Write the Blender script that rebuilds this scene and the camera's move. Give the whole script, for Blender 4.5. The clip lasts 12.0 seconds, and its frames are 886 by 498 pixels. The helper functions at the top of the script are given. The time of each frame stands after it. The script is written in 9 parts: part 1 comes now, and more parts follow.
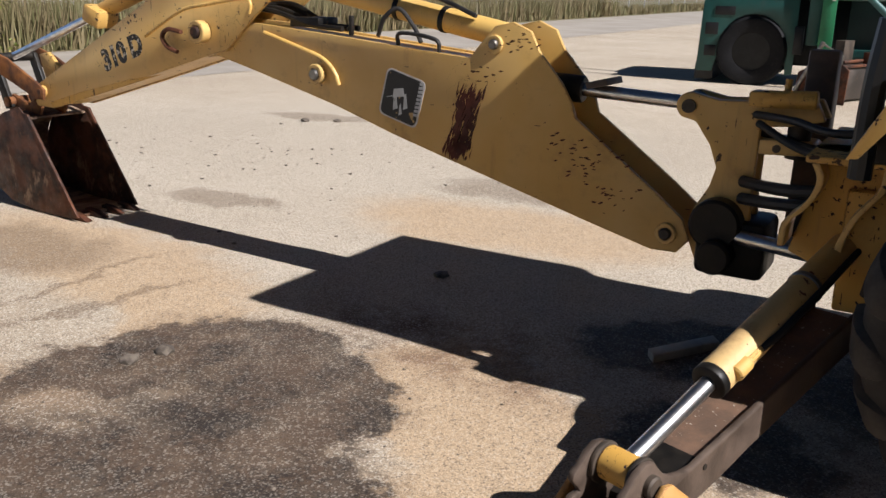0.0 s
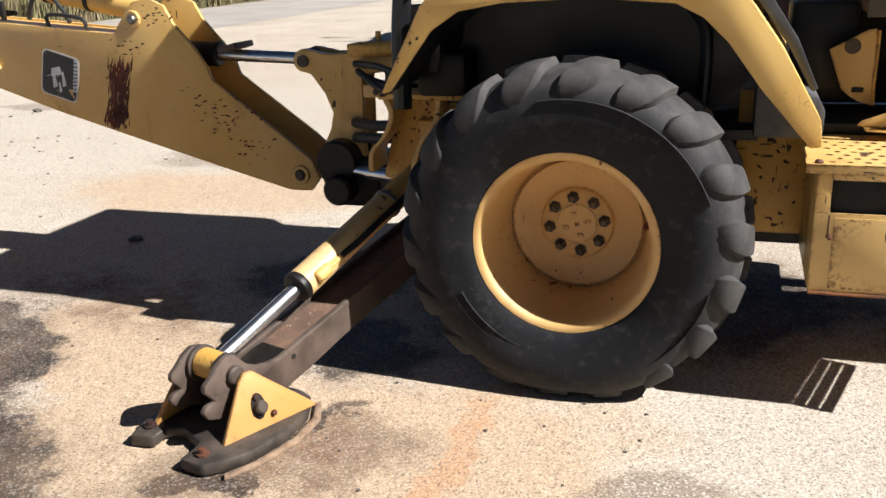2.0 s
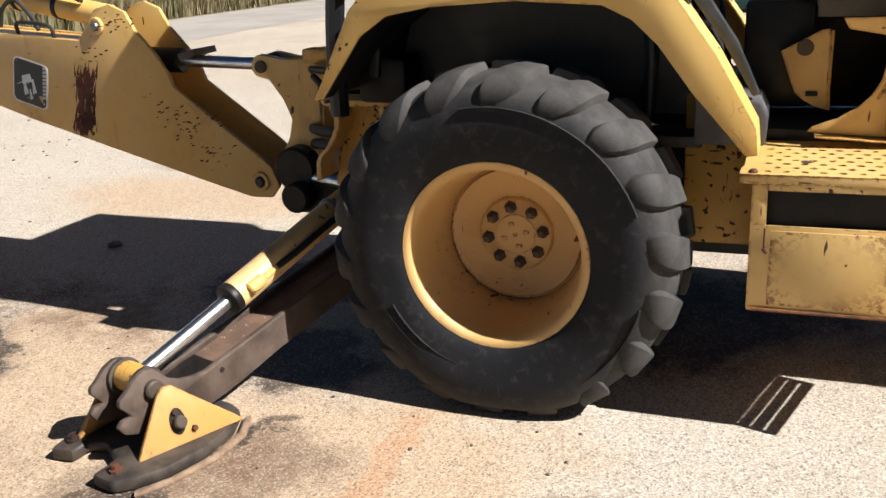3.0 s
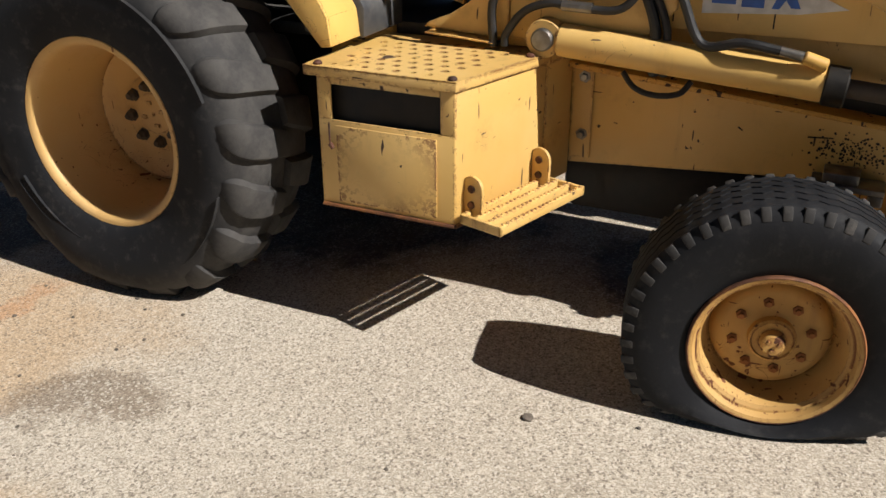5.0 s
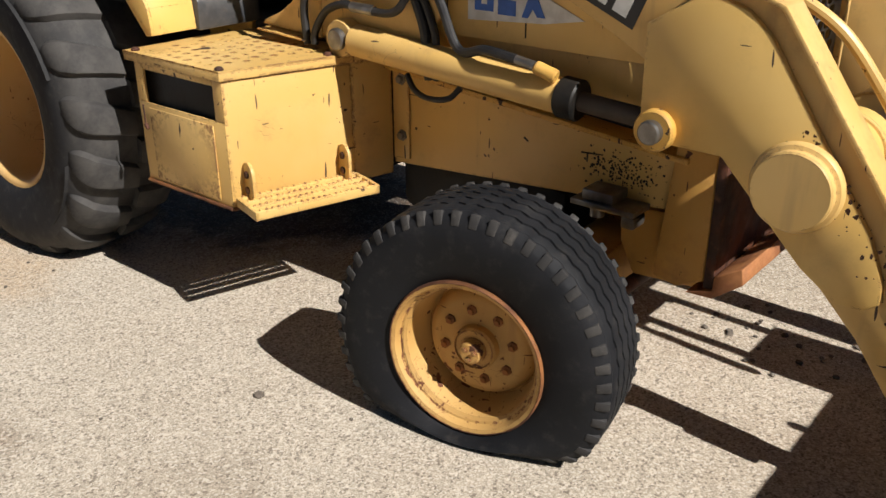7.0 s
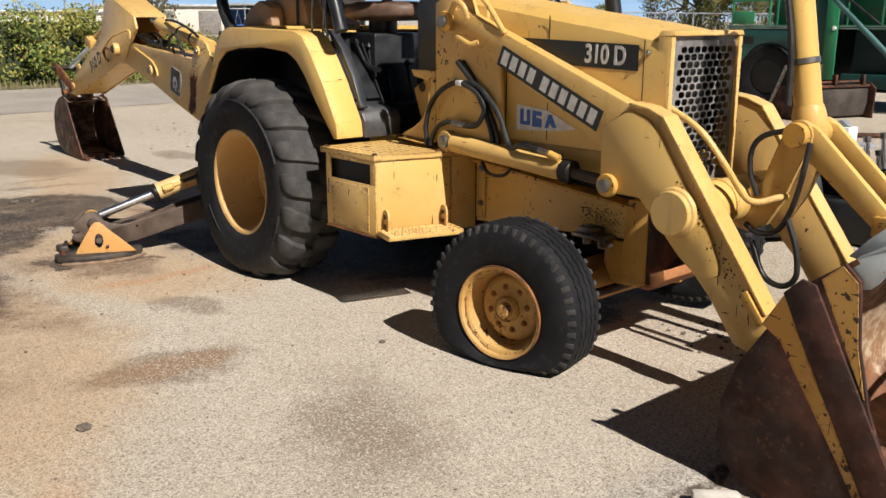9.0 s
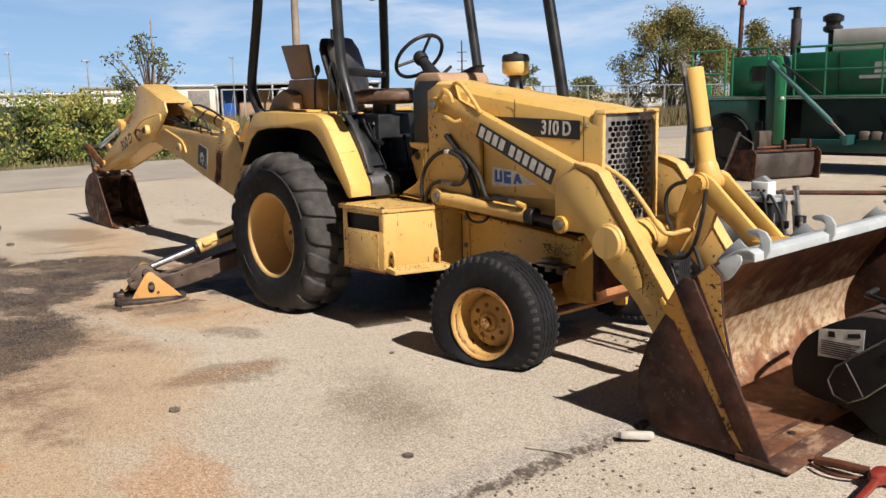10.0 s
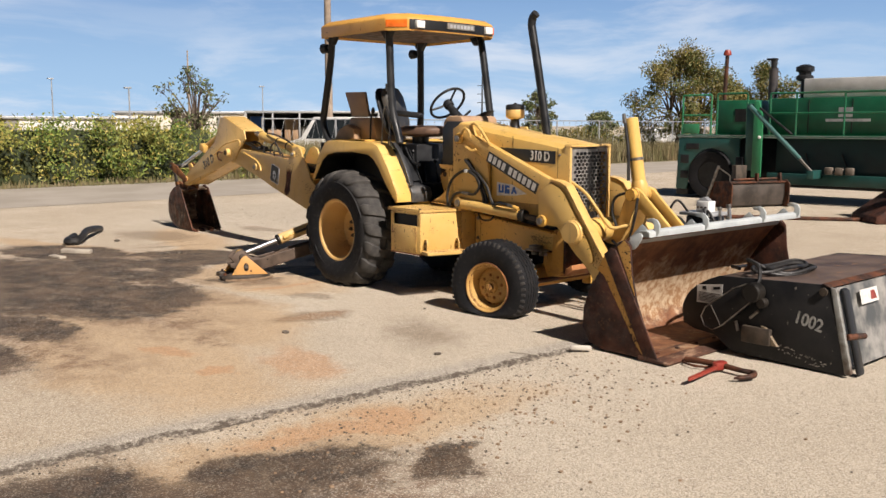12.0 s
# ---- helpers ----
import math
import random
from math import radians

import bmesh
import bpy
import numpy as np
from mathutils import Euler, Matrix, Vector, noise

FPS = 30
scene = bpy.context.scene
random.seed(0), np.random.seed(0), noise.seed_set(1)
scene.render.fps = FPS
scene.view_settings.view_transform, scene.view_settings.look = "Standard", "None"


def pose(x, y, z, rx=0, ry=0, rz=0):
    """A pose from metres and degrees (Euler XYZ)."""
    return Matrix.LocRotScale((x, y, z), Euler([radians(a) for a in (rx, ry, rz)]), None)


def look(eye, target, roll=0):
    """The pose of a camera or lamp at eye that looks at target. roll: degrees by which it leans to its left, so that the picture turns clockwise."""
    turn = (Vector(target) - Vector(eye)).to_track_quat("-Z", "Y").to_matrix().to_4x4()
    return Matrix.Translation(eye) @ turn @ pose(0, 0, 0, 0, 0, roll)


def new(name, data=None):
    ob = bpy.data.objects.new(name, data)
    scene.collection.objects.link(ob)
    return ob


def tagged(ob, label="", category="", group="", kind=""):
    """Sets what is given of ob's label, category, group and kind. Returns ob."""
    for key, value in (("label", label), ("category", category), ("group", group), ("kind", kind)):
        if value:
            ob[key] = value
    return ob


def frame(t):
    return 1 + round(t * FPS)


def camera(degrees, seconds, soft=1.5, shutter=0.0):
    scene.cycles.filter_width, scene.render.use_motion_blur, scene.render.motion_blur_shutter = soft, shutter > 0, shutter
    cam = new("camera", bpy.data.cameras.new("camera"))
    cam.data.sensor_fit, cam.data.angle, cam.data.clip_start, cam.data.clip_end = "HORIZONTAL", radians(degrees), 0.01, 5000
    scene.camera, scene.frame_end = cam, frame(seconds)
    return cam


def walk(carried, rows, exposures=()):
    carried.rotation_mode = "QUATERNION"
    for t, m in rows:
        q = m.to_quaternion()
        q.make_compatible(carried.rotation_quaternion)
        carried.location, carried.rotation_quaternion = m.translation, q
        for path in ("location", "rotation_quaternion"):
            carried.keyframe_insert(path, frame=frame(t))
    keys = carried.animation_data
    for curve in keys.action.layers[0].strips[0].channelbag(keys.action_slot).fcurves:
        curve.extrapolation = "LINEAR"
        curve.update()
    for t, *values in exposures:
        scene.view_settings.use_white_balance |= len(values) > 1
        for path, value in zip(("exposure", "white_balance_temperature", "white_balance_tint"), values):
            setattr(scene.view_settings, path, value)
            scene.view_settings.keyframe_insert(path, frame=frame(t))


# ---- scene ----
cam = camera(52.6, 12.0)
PATH = [
    (0, (-0.392, -3.66, 1.54), (-1.361, -2.006, 0.97), 1.1),
    (0.5, (-0.112, -3.82, 1.493), (-0.892, -2.102, 0.829), 0.4),
    (1, (0.139, -3.898, 1.505), (-0.629, -2.175, 0.841), -1.0),
    (1.5, (0.412, -3.945, 1.536), (-0.291, -2.183, 0.904), -1.7),
    (2, (0.536, -3.836, 1.537), (-0.064, -2.035, 0.909), -2.1),
    (2.5, (0.659, -3.7, 1.536), (0.064, -1.898, 0.904), -2.5),
    (2.7, (0.748, -3.665, 1.533), (0.117, -1.876, 0.902), -2.8),
    (4.3, (1.718, -3.243, 1.547), (0.834, -1.58, 0.876), -1.7),
    (4.5, (1.893, -3.199, 1.534), (1.016, -1.551, 0.816), -1.6),
    (5, (2.232, -3.025, 1.497), (1.463, -1.391, 0.638), -0.2),
    (5.5, (2.553, -2.807, 1.462), (1.829, -1.189, 0.535), 0.8),
    (6, (2.892, -2.658, 1.441), (2.035, -1.1, 0.526), -0.4),
    (6.5, (3.135, -2.474, 1.424), (2.146, -0.987, 0.523), -0.8),
    (7, (3.391, -2.427, 1.465), (2.23, -1.023, 0.64), -0.2),
    (7.5, (3.777, -2.549, 1.526), (2.48, -1.224, 0.775), 0.5),
    (7.7, (3.916, -2.649, 1.528), (2.586, -1.338, 0.812), 0.6),
    (9.3, (5.151, -3.875, 1.536), (3.685, -2.589, 1.092), 0.2),
    (9.5, (5.338, -4.062, 1.565), (3.878, -2.756, 1.162), -0.2),
    (10, (5.819, -4.489, 1.593), (4.362, -3.161, 1.254), -1.1),
    (10.5, (6.248, -4.943, 1.599), (4.776, -3.62, 1.308), -0.9),
    (11, (6.748, -5.379, 1.614), (5.251, -4.081, 1.345), -0.4),
    (11.5, (7.214, -5.807, 1.622), (5.721, -4.504, 1.354), 0.1),
    (12, (7.693, -6.221, 1.65), (6.204, -4.914, 1.377), 0.1),
]
LIGHT = [(0, 0.56, 6050, 14), (1.5, 1.02, 5950, 12), (2.7, 1.05, 6000, 12), (4.5, 0.47, 6200, 11), (6.5, 0.56, 6200, 11), (7.7, 0.48, 6250, 11), (9.5, 0.48, 6400, 13), (12, 0.48, 6750, 15)]
walk(cam, [(t, look(eye, target, roll)) for t, eye, target, roll in PATH], LIGHT)

# ---- light ----
SUN_TO = Vector((1.08, -0.10, 1.0)).normalized()
sun_data = bpy.data.lights.new("sun", "SUN")
sun_data.energy, sun_data.angle, sun_data.color = 5.0, radians(0.53), (1.0, 0.945, 0.865)
sun = new("sun", sun_data)
sun.matrix_world = look((30, -4, 30), Vector((30, -4, 30)) - SUN_TO * 10)

world = bpy.data.worlds.new("sky")
scene.world = world
world.use_nodes = True
wn = world.node_tree.nodes
wn.clear()
w_out, w_bg, w_sky = wn.new("ShaderNodeOutputWorld"), wn.new("ShaderNodeBackground"), wn.new("ShaderNodeTexSky")
w_sky.sky_type, w_sky.sun_disc = "NISHITA", False
w_sky.sun_elevation = math.asin(SUN_TO.z)
w_sky.sun_rotation = math.atan2(SUN_TO.x, SUN_TO.y)
w_sky.air_density, w_sky.dust_density, w_sky.ozone_density = 1.0, 0.15, 2.2
w_bg.inputs[1].default_value = 0.010
world.node_tree.links.new(w_sky.outputs[0], w_bg.inputs[0])
world.node_tree.links.new(w_bg.outputs[0], w_out.inputs[0])

# ---- materials ----
def node(nt, kind, **values):
    n = nt.nodes.new("ShaderNode" + kind)
    for key, v in values.items():
        sock = n.inputs[int(key[1:])] if key[0] == "i" and key[1:].isdigit() else n.inputs[key]
        if isinstance(v, bpy.types.NodeSocket):
            nt.links.new(v, sock)
        else:
            sock.default_value = v
    return n


def start(name):
    m = bpy.data.materials.new(name)
    m.use_nodes = True
    nt = m.node_tree
    nt.nodes.clear()
    out, bsdf = nt.nodes.new("ShaderNodeOutputMaterial"), nt.nodes.new("ShaderNodeBsdfPrincipled")
    nt.links.new(bsdf.outputs[0], out.inputs[0])
    coord = nt.nodes.new("ShaderNodeTexCoord").outputs["Object"]
    return m, nt, bsdf, coord


def rgb(c):
    return (*c, 1.0)


def fbm(nt, coord, scale, detail=5.0, rough=0.6, stretch=None):
    if stretch:
        coord = node(nt, "Mapping", Vector=coord, Scale=stretch).outputs[0]
    return node(nt, "TexNoise", Vector=coord, Scale=scale, Detail=detail, Roughness=rough).outputs["Fac"]


def span(nt, value, lo, hi, to_lo=0.0, to_hi=1.0):
    n = nt.nodes.new("ShaderNodeMapRange")
    n.interpolation_type = "SMOOTHSTEP"
    nt.links.new(value, n.inputs[0])
    for k, v in ((1, lo), (2, hi), (3, to_lo), (4, to_hi)):
        n.inputs[k].default_value = v
    return n.outputs[0]


def blend(nt, fac, a, b, how="MIX"):
    n = nt.nodes.new("ShaderNodeMix")
    n.data_type, n.blend_type = "RGBA", how
    for sock, v in ((n.inputs[0], fac), (n.inputs[6], a), (n.inputs[7], b)):
        if isinstance(v, bpy.types.NodeSocket):
            nt.links.new(v, sock)
        elif isinstance(v, (int, float)):
            sock.default_value = v
        else:
            sock.default_value = rgb(v)
    return n.outputs[2]


def calc(nt, how, a, b=0.0, c=0.0):
    n = nt.nodes.new("ShaderNodeMath")
    n.operation = how
    for sock, v in zip(n.inputs, (a, b, c)):
        if isinstance(v, bpy.types.NodeSocket):
            nt.links.new(v, sock)
        else:
            sock.default_value = v
    return n.outputs[0]


def relief(nt, bsdf, height, strength, distance):
    b = node(nt, "Bump", Height=height, Strength=strength, Distance=distance)
    nt.links.new(b.outputs[0], bsdf.inputs["Normal"])


def put(nt, bsdf, key, v):
    if isinstance(v, bpy.types.NodeSocket):
        nt.links.new(v, bsdf.inputs[key])
    else:
        bsdf.inputs[key].default_value = rgb(v) if isinstance(v, tuple) else v


def surface(name, a, b, scale=6.0, rough=0.6, metal=0.0, bump=0.2, grain=60.0, depth=0.003, spec=0.5, speck=None, speck_at=0.68, speck_scale=40.0):
    """A plain worn surface: two colours that drift into one another, with grain and, if asked for, specks."""
    m, nt, bsdf, co = start(name)
    big, fine = fbm(nt, co, scale), fbm(nt, co, grain, 3.0)
    col = blend(nt, span(nt, big, 0.35, 0.65), a, b)
    col = blend(nt, 0.25, col, blend(nt, fine, (0.25, 0.25, 0.25), (1, 1, 1)), "MULTIPLY")
    if speck:
        col = blend(nt, span(nt, fbm(nt, co, speck_scale, 2.0), speck_at, speck_at + 0.03), col, speck)
    put(nt, bsdf, "Base Color", col)
    put(nt, bsdf, "Roughness", span(nt, big, 0.3, 0.7, rough - 0.1, min(1.0, rough + 0.12)))
    put(nt, bsdf, "Metallic", metal)
    put(nt, bsdf, "Specular IOR Level", spec)
    relief(nt, bsdf, calc(nt, "ADD", fine, calc(nt, "MULTIPLY", big, 1.5)), bump, depth)
    return m


def paint(name, base, faded, chip=(0.05, 0.028, 0.018), wear=0.5, rough=0.42, dirt=(0.20, 0.12, 0.06), grime=0.35, edges=0.5, rust=(0.16, 0.06, 0.025)):
    """Old machine paint: sun-faded patches, dust, fine scratches and chips down to rust."""
    m, nt, bsdf, co = start(name)
    col = blend(nt, span(nt, fbm(nt, co, 1.7, 4.0), 0.35, 0.7), base, faded)
    dust = span(nt, fbm(nt, co, 4.5, 8.0, 0.7), 0.5, 0.8)
    col = blend(nt, calc(nt, "MULTIPLY", dust, grime), col, dirt)
    # runs of dirt down the plates
    runs = span(nt, fbm(nt, co, 14.0, 4.0, 0.6, (1.0, 1.0, 0.12)), 0.58, 0.8)
    col = blend(nt, calc(nt, "MULTIPLY", runs, grime * 0.6), col, dirt)
    # scratches: thin bands of a stretched, warped noise
    warp = node(nt, "TexNoise", Vector=co, Scale=3.0, Detail=2.0).outputs["Color"]
    wc = node(nt, "VectorMath", i0=co, i1=warp).outputs[0]
    line = calc(nt, "ABSOLUTE", calc(nt, "SUBTRACT", fbm(nt, wc, 7.0, 1.0, 0.5, (1.0, 1.0, 2.2)), 0.5))
    scratch = calc(nt, "MULTIPLY", calc(nt, "LESS_THAN", line, 0.0018), calc(nt, "GREATER_THAN", fbm(nt, co, 2.2, 2.0), 0.66 - 0.07 * wear))
    chips = calc(nt, "GREATER_THAN", calc(nt, "ADD", fbm(nt, co, 34.0, 3.0, 0.55), calc(nt, "MULTIPLY", fbm(nt, co, 2.6, 3.0), 0.5)), 1.05 - 0.085 * wear)
    strokes = calc(nt, "MAXIMUM", calc(nt, "GREATER_THAN", fbm(nt, co, 1.0, 1.0, 0.5, (85, 85, 9)), 0.80 - 0.035 * wear), calc(nt, "GREATER_THAN", fbm(nt, co, 1.0, 1.0, 0.5, (10, 10, 90)), 0.81 - 0.035 * wear))
    bare = calc(nt, "MAXIMUM", calc(nt, "MAXIMUM", scratch, strokes), chips)
    col = blend(nt, bare, col, chip)
    # paint worn through along the plates' edges
    if edges:
        rounded, true = node(nt, "Bevel", Radius=0.013), nt.nodes.new("ShaderNodeNewGeometry")
        rounded.samples = 4
        turn = node(nt, "VectorMath", i0=rounded.outputs[0], i1=true.outputs["True Normal"])
        turn.operation = "DOT_PRODUCT"
        rim = calc(nt, "MULTIPLY", span(nt, turn.outputs["Value"], 0.97, 0.80), span(nt, calc(nt, "ADD", calc(nt, "MULTIPLY", fbm(nt, co, 48.0, 5.0, 0.65), 0.6), calc(nt, "MULTIPLY", fbm(nt, co, 5.0, 4.0), 0.4)), 0.55 - 0.07 * edges, 0.585 - 0.07 * edges))
        col = blend(nt, rim, col, rust)
        bare = calc(nt, "MAXIMUM", bare, rim)
    put(nt, bsdf, "Base Color", col)
    put(nt, bsdf, "Roughness", calc(nt, "ADD", calc(nt, "MULTIPLY", dust, 0.25), calc(nt, "ADD", calc(nt, "MULTIPLY", bare, 0.3), rough)))
    h = calc(nt, "SUBTRACT", calc(nt, "MULTIPLY", fbm(nt, co, 9.0, 3.0), 0.6), calc(nt, "MULTIPLY", bare, 0.5))
    relief(nt, bsdf, h, 0.25, 0.004)
    return m


def rusty(name, rust=(0.13, 0.045, 0.02), dark=(0.035, 0.018, 0.013), polish=(0.42, 0.27, 0.15), shine=0.0, rough=0.7):
    """Bare working steel: rust, dark scale and, with shine, patches scoured bright."""
    m, nt, bsdf, co = start(name)
    col = blend(nt, span(nt, fbm(nt, co, 5.0, 7.0, 0.65), 0.4, 0.62), dark, rust)
    if shine:
        rub = span(nt, fbm(nt, co, 3.0, 8.0, 0.7, (2.2, 0.7, 1.0)), 0.62 - 0.2 * shine, 0.70 - 0.12 * shine)
        col = blend(nt, rub, col, polish)
    col = blend(nt, span(nt, fbm(nt, co, 30.0, 4.0), 0.55, 0.75, 0.0, 0.5), col, (0.22, 0.10, 0.05))
    put(nt, bsdf, "Base Color", col)
    put(nt, bsdf, "Roughness", span(nt, fbm(nt, co, 12.0), 0.3, 0.7, rough - 0.15, rough + 0.2))
    put(nt, bsdf, "Metallic", 0.25)
    relief(nt, bsdf, fbm(nt, co, 45.0, 6.0, 0.7), 0.5, 0.004)
    return m


def plain(name, c, rough=0.5, metal=0.0, emit=0.0):
    m, nt, bsdf, co = start(name)
    v = span(nt, fbm(nt, co, 25.0, 4.0), 0.3, 0.75, 0.8, 1.1)
    put(nt, bsdf, "Base Color", blend(nt, 1.0, c, node(nt, "CombineColor", Red=v, Green=v, Blue=v).outputs[0], "MULTIPLY"))
    put(nt, bsdf, "Roughness", rough)
    put(nt, bsdf, "Metallic", metal)
    return m


YELLOW = paint("yellow_paint", (0.62, 0.385, 0.110), (0.67, 0.45, 0.165), wear=0.95, grime=0.50, edges=0.95)
YELLOW_BOOM = paint("boom_paint", (0.60, 0.365, 0.095), (0.65, 0.43, 0.15), wear=0.45, grime=0.55, edges=0.9)
YELLOW_CLEAN = paint("yellow_hood_paint", (0.65, 0.405, 0.105), (0.70, 0.47, 0.155), wear=0.55, grime=0.30, edges=0.55)
YELLOW_WORN = paint("worn_yellow_paint", (0.58, 0.32, 0.055), (0.62, 0.385, 0.11), wear=1.6, grime=0.65, rough=0.55, edges=1.1)
YELLOW_RIM = paint("rim_paint", (0.61, 0.375, 0.125), (0.64, 0.42, 0.18), chip=(0.16, 0.06, 0.02), wear=0.7, grime=0.5, dirt=(0.40, 0.18, 0.05), rough=0.5)
YELLOW_DUSTY = paint("dusty_front_rim_paint", (0.49, 0.275, 0.072), (0.48, 0.30, 0.10), chip=(0.12, 0.045, 0.02), wear=1.5, grime=0.9, dirt=(0.25, 0.125, 0.055), rough=0.7, edges=1.2)
CYL_PAINT = paint("rubbed_cylinder_paint", (0.56, 0.325, 0.09), (0.62, 0.43, 0.19), chip=(0.16, 0.07, 0.03), wear=0.7, grime=0.95, dirt=(0.30, 0.15, 0.06), rough=0.5, edges=0.6)
YELLOW_RUSTING = paint("rusting_yellow_paint", (0.52, 0.27, 0.05), (0.55, 0.33, 0.09), chip=(0.10, 0.04, 0.02), wear=1.3, grime=1.0, rough=0.65, dirt=(0.30, 0.13, 0.05), edges=1.3)
RUST = rusty("rust")
RUST_EDGE = rusty("orange_rust", (0.30, 0.12, 0.035), (0.10, 0.04, 0.02))


def scoured_material():
    """Bucket steel that the load has rubbed pale low down and left rusty above, in streaks along its slide."""
    m, nt, bsdf, co = start("scoured_bucket_steel")
    z = node(nt, "SeparateXYZ", Vector=co).outputs[2]
    streak = fbm(nt, co, 4.0, 9.0, 0.72)
    level = calc(nt, "ADD", z, calc(nt, "MULTIPLY", calc(nt, "SUBTRACT", streak, 0.5), 0.9))
    rub = calc(nt, "MULTIPLY", span(nt, level, 0.60, 0.46), span(nt, level, 0.02, 0.20))
    rust = blend(nt, span(nt, fbm(nt, co, 7.0, 8.0, 0.75), 0.35, 0.65), (0.11, 0.045, 0.025), (0.25, 0.11, 0.05))
    pale = blend(nt, span(nt, fbm(nt, co, 15.0, 8.0, 0.75), 0.42, 0.60), (0.52, 0.40, 0.27), (0.30, 0.16, 0.075))
    col = blend(nt, rub, rust, pale)
    put(nt, bsdf, "Base Color", col)
    put(nt, bsdf, "Roughness", 0.68)
    put(nt, bsdf, "Metallic", 0.15)
    relief(nt, bsdf, fbm(nt, co, 40.0, 6.0, 0.7), 0.35, 0.004)
    return m


BUCKET_IN = scoured_material()
BUCKET_OUT = rusty("dark_bucket_steel", (0.085, 0.030, 0.018), (0.035, 0.016, 0.012), rough=0.75)
# rust with pale patches that put the lit inside of the bucket into the colour
HOE_INSIDE = rusty("sunlit_hoe_bucket_steel", (0.15, 0.075, 0.045), (0.06, 0.035, 0.025), (0.42, 0.31, 0.21), shine=0.95, rough=0.6)
HOE_BUCKET = rusty("hoe_bucket_steel", (0.12, 0.05, 0.028), (0.04, 0.022, 0.016), (0.30, 0.20, 0.13), shine=0.35, rough=0.65)
GREASE = surface("grease_black", (0.008, 0.0075, 0.007), (0.022, 0.018, 0.014), 9.0, 0.5, bump=0.25, spec=0.3)
GREASY_STEEL = surface("greasy_steel", (0.04, 0.033, 0.027), (0.10, 0.075, 0.055), 8.0, 0.6, 0.2, bump=0.4)
STAB_STEEL = surface("worn_brown_steel", (0.07, 0.05, 0.038), (0.14, 0.10, 0.075), 7.0, 0.6, 0.2, bump=0.4)
BLACK = surface("black_paint", (0.010, 0.011, 0.013), (0.022, 0.023, 0.025), 5.0, 0.42, bump=0.08, spec=0.35)
BLACK_DUSTY = surface("dusty_black_paint", (0.018, 0.019, 0.021), (0.075, 0.07, 0.062), 6.0, 0.6, bump=0.2)
CHARCOAL = surface("charcoal_plate", (0.024, 0.026, 0.030), (0.060, 0.060, 0.062), 4.0, 0.5, bump=0.15)
CHROME = plain("chrome", (0.78, 0.79, 0.81), 0.30, 1.0)
GUARD_PAINT = surface("pale_grey_paint", (0.50, 0.54, 0.545), (0.40, 0.435, 0.445), 5.0, 0.55, bump=0.12, speck=(0.25, 0.20, 0.16), speck_at=0.72)
STEEL = surface("bare_steel", (0.33, 0.32, 0.30), (0.20, 0.18, 0.16), 15.0, 0.4, 0.9, bump=0.1)
SILVER = surface("silver_paint", (0.52, 0.54, 0.56), (0.38, 0.39, 0.40), 6.0, 0.45, 0.35, bump=0.15, speck=(0.10, 0.06, 0.04))
HOSE = surface("hose_rubber", (0.008, 0.008, 0.009), (0.024, 0.022, 0.021), 18.0, 0.55, bump=0.15)
DECAL_BLACK = plain("decal_black", (0.012, 0.012, 0.013), 0.35)
DECAL_WHITE = surface("decal_white", (0.74, 0.73, 0.70), (0.58, 0.57, 0.54), 30.0, 0.45, bump=0.05)
DECAL_SCUFFED = surface("scuffed_black_decal", (0.010, 0.010, 0.011), (0.025, 0.024, 0.023), 8.0, 0.5, bump=0.1, speck=(0.40, 0.27, 0.11), speck_at=0.60, speck_scale=16.0)
DECAL_BLUE = plain("decal_blue", (0.03, 0.11, 0.42), 0.4)
AMBER = plain("amber_lens", (0.80, 0.16, 0.02), 0.15)
LENS = plain("clear_lens", (0.85, 0.86, 0.84), 0.1)
SEAT = surface("brown_seat_vinyl", (0.085, 0.05, 0.034), (0.17, 0.10, 0.065), 9.0, 0.55, bump=0.3, grain=120)
CONSOLE = surface("tan_console_plastic", (0.34, 0.21, 0.125), (0.42, 0.28, 0.17), 5.0, 0.6, bump=0.15)
GREY_CONSOLE = surface("grey_console", (0.16, 0.15, 0.14), (0.26, 0.24, 0.21), 4.0, 0.6, bump=0.15)
GREEN = paint("green_paint", (0.006, 0.112, 0.052), (0.012, 0.15, 0.075), chip=(0.05, 0.03, 0.02), wear=0.4, dirt=(0.06, 0.07, 0.05), grime=0.4)
# lighter green parts; on the engine house it stands for sunlit green
GREEN_LIGHT = paint("sunlit_light_green", (0.02, 0.19, 0.08), (0.04, 0.24, 0.11), chip=(0.07, 0.05, 0.03), wear=0.5, dirt=(0.06, 0.09, 0.05))
STRUT_TEAL = paint("pale_teal_paint", (0.045, 0.13, 0.125), (0.07, 0.17, 0.165), chip=(0.05, 0.03, 0.02), wear=0.5, dirt=(0.08, 0.09, 0.08))
TEAL = paint("teal_paint", (0.010, 0.062, 0.056), (0.016, 0.088, 0.078), chip=(0.05, 0.03, 0.02), wear=0.3, dirt=(0.05, 0.07, 0.06))
WHITE = surface("white_paint", (0.78, 0.78, 0.77), (0.66, 0.66, 0.64), 3.0, 0.4, bump=0.05)
RED = paint("red_paint", (0.24, 0.028, 0.02), (0.28, 0.05, 0.03), wear=1.6, grime=0.7, dirt=(0.10, 0.04, 0.025))
GLASS_DARK = plain("dark_window", (0.02, 0.025, 0.03), 0.06)
WOOD = surface("weathered_wood", (0.36, 0.31, 0.25), (0.50, 0.45, 0.37), 9.0, 0.8, bump=0.4)
